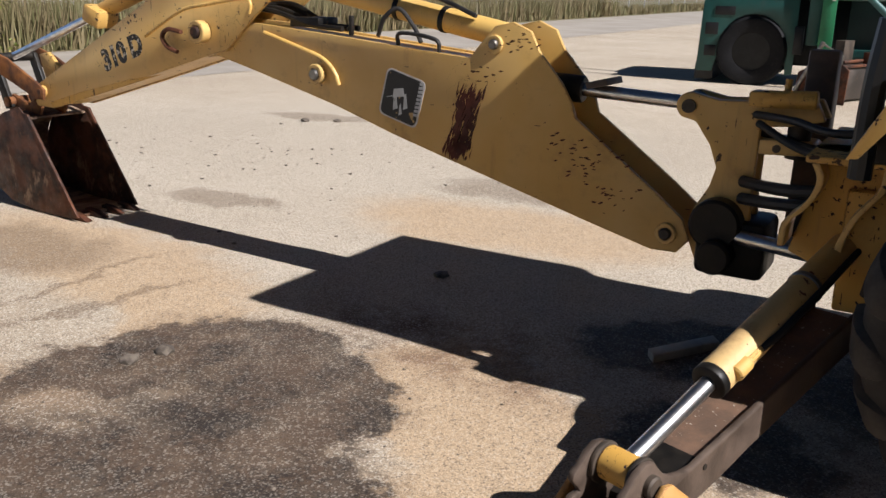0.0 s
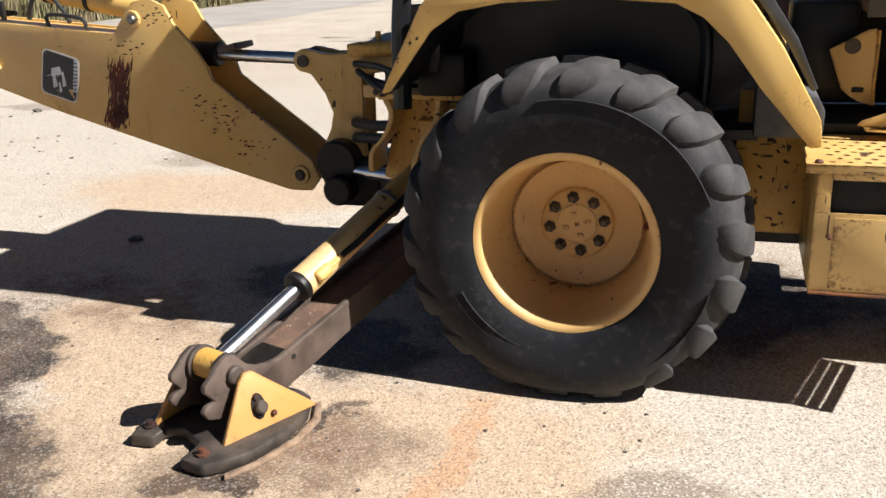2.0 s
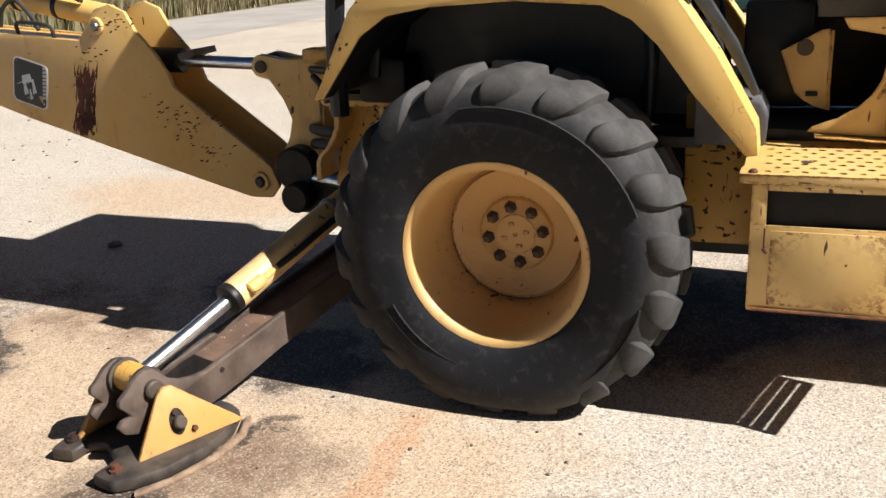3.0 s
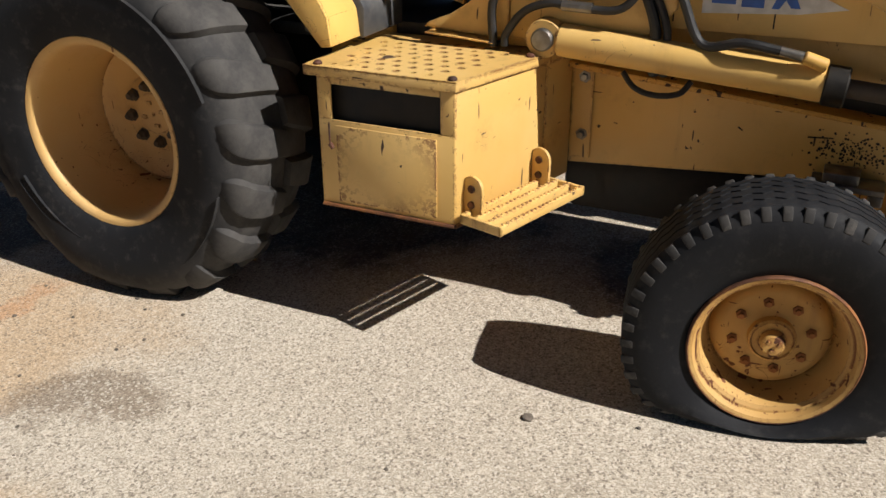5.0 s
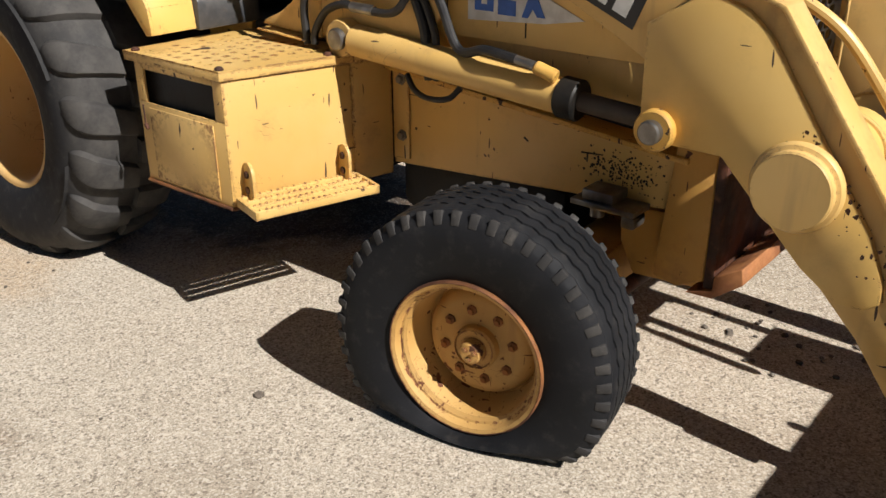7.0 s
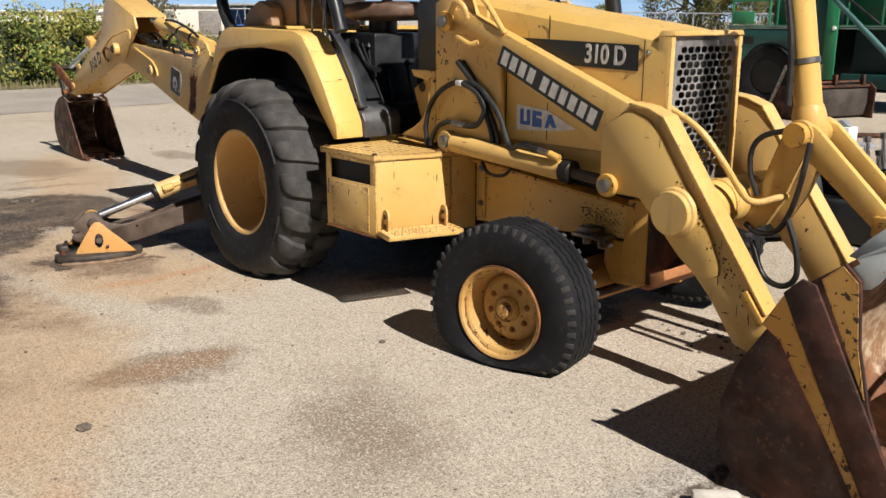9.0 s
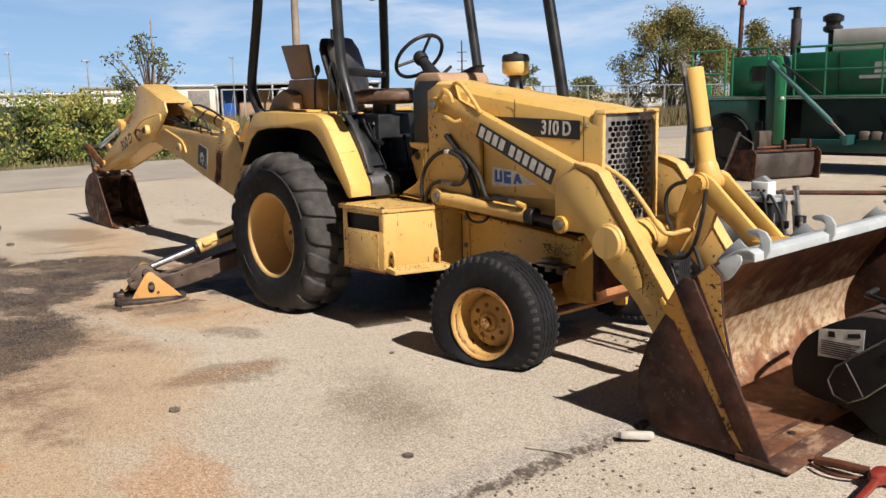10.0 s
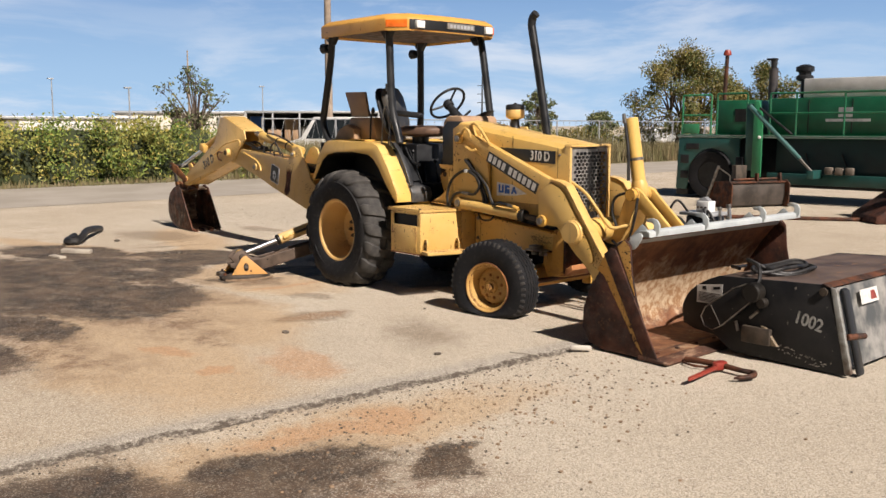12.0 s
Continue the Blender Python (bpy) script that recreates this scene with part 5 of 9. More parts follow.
part("steering_wheel", bm, BLACK, machine, "black three-spoke steering wheel")
bm = B()
rod(bm, (0.86, 0.06, 1.74), (0.80, 0.20, 1.80), 0.014, 0.012, 8)
prism(bm, [(0.95, 1.745), (1.10, 1.745), (1.17, 1.80), (1.10, 1.79)], "y", 0.12, 0.20, 0.004)
part("column_lever", bm, BLACK, machine)


def cushion(lo, hi, m, puff=0.04):
    bm = box(B(), lo, hi, 0.0)
    bmesh.ops.subdivide_edges(bm, edges=bm.edges, cuts=5, use_grid_fill=True)
    c, h = (Vector(lo) + Vector(hi)) / 2, (Vector(hi) - Vector(lo)) / 2
    for v in bm.verts:
        u = Vector(((v.co[i] - c[i]) / h[i] for i in range(3)))
        k = max(0.0, 1 - (abs(u.x) ** 4 + abs(u.y) ** 4 + abs(u.z) ** 4 - 1) * 0.16)
        v.co = c + Vector((u.x * h.x * k, u.y * h.y * k, u.z * h.z * k))
    bmesh.ops.transform(bm, matrix=m, verts=bm.verts)
    return bm


seat_pose = pose(0.34, -0.05, 1.50, 0, 0, 30)
bm = cushion((-0.24, -0.24, 0.03), (0.26, 0.24, 0.15), seat_pose)
seat = part("operator_seat", bm, SEAT, machine, "cracked brown vinyl seat", sharp=60)
bm = cushion((-0.09, -0.24, 0.0), (0.03, 0.24, 0.47), seat_pose @ pose(-0.22, 0, 0.10, 0, -16, 0))
part("seat_back", bm, BLACK_DUSTY, seat, "dusty black seat back", sharp=60)
bm = cushion((-0.135, -0.25, -0.02), (-0.085, 0.25, 0.49), seat_pose @ pose(-0.22, 0, 0.10, 0, -16, 0))
part("seat_shell", bm, BLACK, seat, "black seat shell", sharp=60)
bm = cushion((-0.02, -0.045, -0.03), (0.30, 0.045, 0.03), seat_pose @ pose(-0.20, -0.29, 0.28, 0, 6, 0))
part("armrest", bm, BLACK, seat, sharp=60)
bm = box(B(), (0.12, -0.27, 0.94), (0.50, 0.17, 1.46), 0.02)
rod(bm, (0.30, -0.05, 1.44), (0.30, -0.05, 1.54), 0.09, seg=14)
part("seat_base", bm, BLACK, seat)
bm = tube(B(), [(0.42, -0.36, 0.94), (0.42, -0.36, 1.22), (0.35, -0.36, 1.34), (0.33, -0.36, 1.45)], 0.022, 10)
tube(bm, [(0.38, -0.32, 1.42), (0.46, -0.33, 1.32), (0.52, -0.33, 1.27), (0.62, -0.33, 1.25)], 0.014, 8)
part("grab_lever", bm, BLACK, machine)
bm = B()
for k, (x, y) in enumerate(((0.55, -0.15), (0.62, -0.05), (0.68, 0.05), (0.50, -0.25))):
    rod(bm, (x, y, 0.94), (x - 0.06, y - 0.02, 1.22 + 0.05 * k), 0.011, 0.009, 8)
    lathe(bm, [(0.01, -0.02), (0.022, 0), (0.01, 0.022)], (x - 0.06, y - 0.02, 1.23 + 0.05 * k), (0, 0, 1), 10)
box(bm, (0.48, -0.26, 0.94), (0.76, 0.12, 1.06), 0.02)
part("lever_bank", bm, BLACK, machine)
bm = box(B(), (0.72, -0.14, 0.94), (0.955, 0.22, 1.32), 0.02)
part("pedal_housing", bm, BLACK, machine)
# backhoe consoles on the rear deck, one lid standing open
bm = B()
prism(bm, [(-0.66, 1.50), (-0.28, 1.50), (-0.30, 1.615), (-0.43, 1.66), (-0.58, 1.60)], "y", -0.50, -0.40, 0.012)
con = part("hoe_console", bm, CONSOLE, machine, "tan control console with an open lid")
bm = prism(B(), [(-0.60, 1.50), (-0.02, 1.50), (-0.09, 1.735), (-0.50, 1.735)], "y", -0.395, 0.02, 0.012)
part("console_tower", bm, CONSOLE, con)
bm = prism(B(), [(-0.52, 1.74), (-0.21, 1.74), (-0.28, 2.01), (-0.65, 2.015)], "y", -0.36, -0.325, 0.010)
part("console_lid", bm, CONSOLE, con, "open tan console lid")
for x, y in ((-0.12, -0.20), (-0.06, -0.10), (-0.10, -0.42)):
    bm = tube(B(), [(x, y, 1.50), (x + 0.01, y, 1.70), (x + 0.05, y, 1.78)], 0.010, 8, 4)
    lathe(bm, [(0.008, -0.03), (0.022, 0.0), (0.020, 0.03), (0.008, 0.05)], (x + 0.05, y, 1.79), (0.2, 0, 1), 10)
    part("hoe_lever", bm, BLACK, machine)
bm = tube(B(), [(0.36, -0.62, 1.44), (0.40, -0.62, 1.80), (0.46, -0.62, 1.80), (0.52, -0.62, 1.44)], 0.007, 8, 3)
rod(bm, (0.44, -0.60, 1.44), (0.50, -0.60, 1.78), 0.006, seg=8)
part("strut_wire", bm, STEEL, machine)

# --- loader towers, arms and cylinders ---
AY = -0.475   # outer face of the near arm
AT = 0.085    # arm's thickness


def mirror_y(y):
    return 2 * CY - y


def loader_side(at, near):
    def span_y(a, b):
        return sorted((at(a), at(b)))
    # tower plate with its round access hatch
    lo, hi = span_y(-0.430, -0.405)
    bm = prism(B(), [(1.24, 0.90), (1.60, 0.88), (1.74, 1.02), (1.72, 1.36), (1.60, 1.47), (1.50, 1.66), (1.33, 1.665), (1.236, 1.62)] if near else [(1.24, 0.80), (1.74, 0.80), (1.74, 1.36), (1.50, 1.64), (1.30, 1.64)], "y", lo, hi, 0.006)
    tower = part("loader_tower", bm, YELLOW, machine)
    bm = prism(B(), [(1.225, 0.87), (1.60, 0.87), (1.60, 1.60), (1.225, 1.60)], "y", *span_y(-0.404, -0.384), 0.004)
    part("tower_inner_plate", bm, YELLOW, tower)
    # arm: a beam with rounded head, cranked plate and foot
    beam = [(2.30, 1.040), (1.47, 1.468)] + arc(1.385, 1.528, 0.068, 225, 60, 10) + [(1.47, 1.592), (2.545, 1.185), (2.64, 1.170), (2.715, 1.142), (3.235, 0.420), (3.26, 0.33), (3.20, 0.235), (3.10, 0.265), (2.98, 0.43), (2.62, 0.80), (2.43, 0.795), (2.41, 0.98)]
    lo, hi = span_y(AY + 0.012, AY + AT)
    bm = prism(B(), beam, "y", lo, hi, 0.010)
    arm = part("loader_arm", bm, YELLOW, machine, "yellow loader arm with a black and white name stripe" if near else "yellow loader arm")
    plate = [(2.408, 0.800), (2.404, 1.080), (2.548, 1.168), (2.645, 1.132), (2.70, 1.085), (2.975, 0.690), (3.020, 0.585), (3.022, 0.540), (2.990, 0.514), (2.930, 0.512), (2.840, 0.575), (2.622, 0.797)]
    bm = prism(B(), plate, "y", *span_y(AY - 0.008, AY + 0.0115), 0.005)
    part("arm_gusset", bm, YELLOW_CLEAN, arm)
    # flange along the cranked top edge
    edge = [(2.545, 1.186), (2.64, 1.171), (2.715, 1.143), (3.236, 0.421)]
    over = []
    for i, p in enumerate(edge):
        q, r = Vector(edge[max(i - 1, 0)]), Vector(edge[min(i + 1, len(edge) - 1)])
        d = (r - q).normalized()
        over.append((p[0] - d.y * 0.013, p[1] + d.x * 0.013))
    bm = prism(B(), edge + over[::-1], "y", *span_y(AY - 0.012, AY + AT + 0.004), 0.003)
    part("arm_flange", bm, YELLOW, arm, "sunlit yellow flange")
    y_out = at(AY)
    d = -1 if near else 1
    # big boss of the cross tube
    bm = lathe(B(), [(0.106, 0.0), (0.106, 0.012), (0.101, 0.020), (0.095, 0.022), (0.092, 0.024), (0.092, 0.044), (0.088, 0.048), (0.001, 0.048)], (2.805, y_out + d * 0.006, 0.765), (0, d, 0), 36)
    part("tube_boss", bm, YELLOW, arm)
    # pins
    for x, z, r in ((2.455, 0.832, 0.030), (1.385, 1.528, 0.030)):
        bm = lathe(B(), [(r * 1.75, 0), (r * 1.75, 0.022), (r * 1.6, 0.028), (r, 0.028)], (x, y_out + d * 0.004, z), (0, d, 0), 24)
        boss = part("pin_boss", bm, YELLOW_WORN, arm)
        bm = lathe(B(), [(r, 0.0), (r, 0.020), (r * 0.85, 0.024), (0.001, 0.024)], (x, y_out + d * 0.030, z), (0, d, 0), 20)
        part("pin", bm, STEEL, arm, "bare steel pin end")
    # wear block above the foot
    bm = prism(B(), [(3.13, 0.49), (3.16, 0.51), (3.245, 0.395), (3.215, 0.375)], "y", *span_y(AY - 0.022, AY + 0.011), 0.004)
    part("foot_stop", bm, YELLOW_WORN, arm)
    # lift cylinder
    ca, cb = Vector((1.365, at(-0.45), 0.915)), Vector((2.455, at(-0.43), 0.832))
    ax = (cb - ca).normalized()
    bm = rod(B(), ca + ax * 0.04, ca + ax * 0.80, 0.049, 0.049, 24, 0.006)
    lathe(bm, [(0.055, -0.03), (0.058, -0.024), (0.058, 0.024), (0.055, 0.03)], ca, (0, 1, 0), 20)
    cyl = part("lift_cylinder", bm, YELLOW, machine)
    bm = rod(B(), ca + ax * 0.79, ca + ax * 0.85, 0.056, 0.056, 24, 0.005)
    part("gland", bm, GREASE, cyl, "oily black gland")
    bm = rod(B(), ca + ax * 0.84, cb, 0.026, seg=16)
    part("cylinder_rod", bm, GREASY_STEEL, cyl)
    bm = lathe(B(), [(0.034, 0), (0.034, 0.014), (0.029, 0.019), (0.001, 0.020)], ca + Vector((0, d * 0.03, 0)), (0, d, 0), 20)
    part("pivot_pin", bm, STEEL, cyl)
    p = ca + ax * 0.79 + Vector((0, d * 0.03, 0.055))
    bm = rod(B(), p, p + Vector((-0.06, d * 0.01, 0.022)), 0.020, 0.018, 12, 0.003)
    part("elbow_fitting", bm, YELLOW_WORN, cyl)
    bm = rod(B(), p + Vector((-0.06, d * 0.01, 0.022)), p + Vector((-0.125, d * 0.012, 0.034)), 0.0135, 0.0125, 12)
    part("hose_ferrule", bm, STEEL, cyl, "plated hose ferrule")
    rise = [(1.82, 0.94), (1.745, 1.08), (1.655, 1.17), (1.578, 1.221), (1.456, 1.224), (1.390, 1.214), (1.300, 1.170), (1.232, 1.10), (1.192, 0.998), (1.198, 0.875)]
    bm = tube(B(), [p + Vector((-0.12, d * 0.012, 0.033)), p + Vector((-0.22, d * 0.015, 0.045))] + [(x, at(-0.458), z) for x, z in rise], 0.0135, 10)
    part("cylinder_hose", bm, HOSE, cyl, "black rubber hose")
    return arm


arm_r = loader_side(lambda y: y, True)
loader_side(mirror_y, False)
# chips along the edge of the near arm
bm, rf = B(), random.Random(31)
for k in range(120):
    t = 0.25 + 0.75 * rf.random()
    x, z = 2.70 + 0.50 * t, 1.08 - 0.66 * t
    off = -abs(rf.gauss(0.0, 0.035)) - 0.004
    x, z = x + off * 0.8, z + off * 0.55
    gusset_here = z > 0.54 and x < 3.0
    y = AY - 0.008 if gusset_here else AY + 0.012
    r = 0.0012 + 0.0042 * rf.random() ** 2
    ring = [(x + r * rf.uniform(0.6, 1.5) * math.cos(a * math.pi / 3), z + r * rf.uniform(0.6, 1.8) * math.sin(a * math.pi / 3)) for a in range(6)]
    prism(bm, ring, "y", y - 0.0006 - 0.0001 * (k % 4), y + 0.002, 0)
tagged(part("paint_chip", bm, rusty("chip_rust", (0.11, 0.045, 0.022), (0.05, 0.022, 0.014)), arm_r, "rusty chips in the paint"), kind="stuff")
# more hoses looping at the near tower
for pts, r in (([(1.235, -0.462, 0.88), (1.242, -0.462, 0.92), (1.298, -0.465, 0.989), (1.376, -0.466, 1.019), (1.440, -0.465, 1.014), (1.571, -0.465, 1.012), (1.627, -0.465, 1.055), (1.650, -0.465, 1.120), (1.590, -0.468, 1.185), (1.503, -0.470, 1.219), (1.44, -0.470, 1.235)], 0.0125),
               ([(1.43, -0.445, 1.33), (1.53, -0.445, 1.24), (1.62, -0.445, 1.12), (1.68, -0.443, 0.99), (1.69, -0.44, 0.90), (1.69, -0.43, 0.83)], 0.016),
               ([(1.46, -0.440, 1.33), (1.56, -0.440, 1.23), (1.65, -0.440, 1.11), (1.715, -0.438, 0.98), (1.72, -0.435, 0.89), (1.72, -0.43, 0.83)], 0.012)):
    part("hydraulic_hose", tube(B(), pts, r, 10), HOSE, machine, "black hydraulic hose")
bm = box(B(), (1.452, -0.486, 1.210), (1.492, -0.452, 1.238), 0.004)
part("hose_tag", bm, DECAL_WHITE, machine, "white tag on a hose")
bm = rod(B(), (1.415, -0.465, 1.016), (1.505, -0.465, 1.013), 0.016, seg=10)
part("hose_coupling", bm, STEEL, machine)
bm = tube(B(), [(1.60, -0.43, 0.83), (1.64, -0.44, 0.79), (1.70, -0.445, 0.775), (1.77, -0.44, 0.785), (1.80, -0.42, 0.82)], 0.009, 8)
part("drain_hose", bm, HOSE, machine)
# side panel ahead of the entry, with a loose flap inside it
bm = prism(B(), [(0.848, 1.153), (0.900, 1.010), (0.930, 0.985), (0.962, 0.966), (1.018, 0.950), (1.000, 1.226), (0.971, 1.222)], "y", -0.256, -0.248, 0.002)
flap = part("hatch_flap", bm, YELLOW, machine, "loose yellow flap behind the side panel")
bm = rod(B(), (0.925, -0.258, 1.165), (0.925, -0.262, 1.165), 0.028, 0.026, 18)
part("lock_plate", bm, GREASY_STEEL, flap)
bm = box(B(), (0.935, -0.262, 1.000), (0.975, -0.2565, 1.018), 0.002)
part("latch", bm, GREASE, flap)
bm = box(B(), (1.003, -0.266, 0.955), (1.013, -0.246, 1.22), 0.002)
part("flap_edge", bm, YELLOW_WORN, flap)
bm = prism(B(), [(1.03, 1.275), (1.05, 1.240), (1.176, 1.216), (1.171, 1.146), (1.157, 1.077), (1.133, 1.032), (1.099, 0.995), (1.036, 0.955), (0.961, 0.925), (0.945, 0.908), (1.234, 0.893), (1.234, 1.275)], "y", -0.427, -0.412, 0.003)
part("hatch_panel", bm, YELLOW, machine, "yellow side panel with a curved cut-out")
bm = tube(B(), [(1.190, -0.43, 1.235), (1.186, -0.43, 1.146), (1.172, -0.43, 1.070), (1.150, -0.43, 1.02)], 0.005, 6)
part("panel_rim", bm, YELLOW_WORN, machine)
# black plate deep behind the cut-out; the opening's shade is its colour
bm = box(B(), (0.80, 0.10, 0.905), (1.22, 0.13, 1.45), 0.006)
part("hatch_backing", bm, GREASE, machine, "black plate standing in for the shaded opening")
# name stripe: pale bars in place of the maker's name
s_dir = Vector((2.372 - 1.77, 0, 1.105 - 1.365)).normalized()
m_str = facing_out((2.068, AY + 0.0112, 1.236), s_dir, (0, 0, 1))
bm = prism(B(), [(-0.345, -0.050), (0.338, -0.050), (0.338, 0.050), (-0.345, 0.050)], "z", 0.0, 0.0012, 0, m_str)
nstripe = part("name_stripe", bm, DECAL_BLACK, arm_r, "black stripe with pale block bars")
x = -0.325
for k in range(10):
    if k == 4:
        x += 0.03
    bm = prism(B(), [(x, -0.034), (x + 0.042, -0.034), (x + 0.042, 0.034), (x, 0.034)], "z", 0.0013, 0.0024, 0.0, m_str)
    part("stripe_bar", bm, DECAL_WHITE, nstripe, "white block bar")
    x += 0.0625
# rental sticker on the engine side
bm = prism(B(), [(1.80, 1.135), (2.18, 1.045), (2.06, 1.025), (1.80, 1.01)], "y", HY0 - 0.0035, HY0 - 0.001, 0)
prism(bm, [(1.80, 1.135), (2.00, 1.120), (2.18, 1.045)], "y", HY0 - 0.0034, HY0 - 0.001, 0)
stick = part("rental_sticker", bm, DECAL_WHITE, machine, "white sticker with blue block marks")
bm = B()
for pts in ([(1.825, 1.115), (1.847, 1.115), (1.847, 1.058), (1.868, 1.058), (1.868, 1.114), (1.89, 1.114), (1.89, 1.04), (1.825, 1.04)],
            [(1.905, 1.113), (1.965, 1.108), (1.965, 1.09), (1.93, 1.09), (1.93, 1.078), (1.965, 1.075), (1.965, 1.035), (1.905, 1.035)],
            [(1.985, 1.035), (2.01, 1.10), (2.03, 1.10), (2.06, 1.04), (2.035, 1.04), (2.02, 1.06), (2.005, 1.035)]):
    prism(bm, pts, "y", HY0 - 0.0055, HY0 - 0.0036, 0)
part("sticker_mark", bm, DECAL_BLUE, stick)
# steel line over the arm down to the cross tube
bm = tube(B(), [(1.50, -0.43, 1.66), (1.56, -0.44, 1.665), (1.66, -0.455, 1.60), (1.78, -0.46, 1.47)], 0.013, 10)
part("hydraulic_line", bm, YELLOW, machine, "yellow painted steel line")
bm = tube(B(), [(2.28, -0.375, 1.262), (2.40, -0.365, 1.236), (2.556, -0.345, 1.209), (2.68, -0.33, 1.155), (2.80, -0.315, 1.08), (2.90, -0.28, 0.947), (2.96, -0.22, 0.822), (2.995, -0.17, 0.795), (3.04, -0.10, 0.81), (3.06, -0.05, 0.815)], 0.0145, 10)
part("hydraulic_line", bm, YELLOW, machine, "yellow painted steel line")
bm = B()
tube(bm, [(1.42, AY - 0.01, 1.57), (1.48, AY - 0.03, 1.62), (1.53, AY - 0.025, 1.60), (1.545, AY - 0.01, 1.54)], 0.014, 8)
tube(bm, [(1.45, AY - 0.01, 1.44), (1.50, AY - 0.03, 1.45), (1.58, AY - 0.03, 1.42), (1.62, AY - 0.01, 1.43)], 0.013, 8)
part("line_bend", bm, YELLOW, machine)
# cross tube between the arms
bm = rod(B(), (2.805, AY + 0.07, 0.765), (2.805, mirror_y(AY + 0.07), 0.765), 0.100, seg=32)
tube_ob = part("cross_tube", bm, YELLOW_CLEAN, machine, "yellow cross tube between the arms")
for y in (-0.17, 0.07):
    bm = lathe(B(), [(0.100, -0.012), (0.106, -0.010), (0.106, 0.010), (0.100, 0.012)], (2.805, y, 0.765), (0, 1, 0), 32)
    part("tube_band", bm, YELLOW, tube_ob)

# --- bucket linkage on the centre line ---
LY = 0.065
LX = -0.055
bm = B()
crank = [(2.78, 0.68), (2.84, 0.645), (2.95, 0.635), (3.03, 0.675), (3.10, 0.79), (3.20, 1.05)] + arc(3.14, 1.075, 0.062, -20, 160, 8) + [(3.055, 1.02), (3.0, 0.87), (2.91, 0.815), (2.80, 0.84)]
crank = [(x + LX * min(1.0, max(0.0, (x - 2.80) / 0.1)), z) for x, z in crank]
for y in (LY - 0.12, LY + 0.085):
    prism(bm, crank, "y", y, y + 0.035, 0.006)
part("bell_crank", bm, YELLOW, machine)
bm = lathe(B(), [(0.050, -0.16), (0.052, -0.15), (0.052, 0.15), (0.050, 0.16)], (3.14 + LX, LY, 1.075), (0, 1, 0), 24)
part("crank_pin", bm, YELLOW_WORN, machine)
ca, cb = Vector((3.13 + LX, LY, 1.09)), Vector((3.02 + LX, LY - 0.015, 1.715))
ax = (cb - ca).normalized()
bm = rod(B(), ca + ax * 0.06, cb, 0.057, 0.059, 28, 0.006)
dump = part("bucket_cylinder", bm, YELLOW_CLEAN, machine, "stout yellow bucket cylinder standing upright")
bm = lathe(B(), [(0.060, 0.27), (0.063, 0.273), (0.063, 0.293), (0.060, 0.296)], ca, ax, 28)
part("band_clamp", bm, STEEL, dump)
bm = lathe(B(), [(0.060, -0.05), (0.070, -0.03), (0.070, 0.06), (0.060, 0.10)], ca, ax, 24)
part("cylinder_end", bm, YELLOW, dump)
bm = tube(B(), [ca + Vector((-0.06, -0.09, 0.10)), ca + Vector((-0.075, -0.085, 0.35)), ca + Vector((-0.125, -0.075, 0.60))], 0.014, 10)
part("cylinder_line", bm, HOSE, dump)
bm = rod(B(), ca + Vector((-0.125, -0.075, 0.58)), ca + Vector((-0.14, -0.075, 0.66)), 0.019, 0.016, 10)
part("line_fitting", bm, STEEL, dump)
bm = B()
for y in (LY - 0.11, LY + 0.075):
    prism(bm, [(3.09 + LX, 1.06), (3.14 + LX, 1.135), (3.21 + LX, 1.11), (3.50, 0.79), (3.49, 0.735), (3.42, 0.735), (3.15 + LX, 1.00)], "y", y, y + 0.035, 0.008)
part("bucket_link", bm, YELLOW_CLEAN, machine, "pair of yellow bucket links")
for pts, r in (([(2.99, -0.18, 0.80), (2.955, -0.19, 0.90), (2.955, -0.19, 1.00), (3.00, -0.185, 1.06), (3.09, -0.175, 1.09)], 0.012),
               ([(3.20, -0.175, 1.05), (3.185, -0.185, 0.90), (3.15, -0.185, 0.76), (3.09, -0.18, 0.66), (3.00, -0.175, 0.64), (2.94, -0.17, 0.67)], 0.012),
               ([(3.14, -0.18, 0.72), (3.19, -0.185, 0.60), (3.20, -0.185, 0.48), (3.14, -0.185, 0.43), (3.05, -0.18, 0.46), (2.98, -0.175, 0.60)], 0.013)):
    part("crank_hose", tube(B(), [(x + LX, y + 0.11, z) for x, y, z in pts], r, 10), HOSE, machine, "black hydraulic hose")

# --- loader bucket ---
worn_strip = paint("flaking_yellow_paint", (0.52, 0.25, 0.04), (0.55, 0.31, 0.08), wear=2.2, grime=1.0, dirt=(0.16, 0.07, 0.03), rough=0.65, edges=1.2)
BY0, BY1 = -1.052, 1.160
shell = [(4.06, 0.016), (3.60, 0.010), (3.48, 0.05), (3.415, 0.16), (3.42, 0.30), (3.47, 0.44), (3.58, 0.62), (3.70, 0.775), (3.80, 0.862)]
bm = B()
inner = [(x + 0.016, z + 0.014) for x, z in shell]
rows = []
fine = [(p.x, p.z) for p in curve_points([(x, 0, z) for x, z in shell], 4)]
nrm = []
for i, (x, z) in enumerate(fine):
    a, b = fine[max(i - 1, 0)], fine[min(i + 1, len(fine) - 1)]
    d = Vector((b[0] - a[0], b[1] - a[1])).normalized()
    nrm.append((x + d.y * 0.016, z - d.x * 0.016))
prism(bm, fine + nrm[::-1], "y", BY0 + 0.016, BY1 - 0.016, 0.0)
bucket = part("loader_bucket", bm, BUCKET_IN, machine, "rusty scoured steel loader bucket resting on the ground")
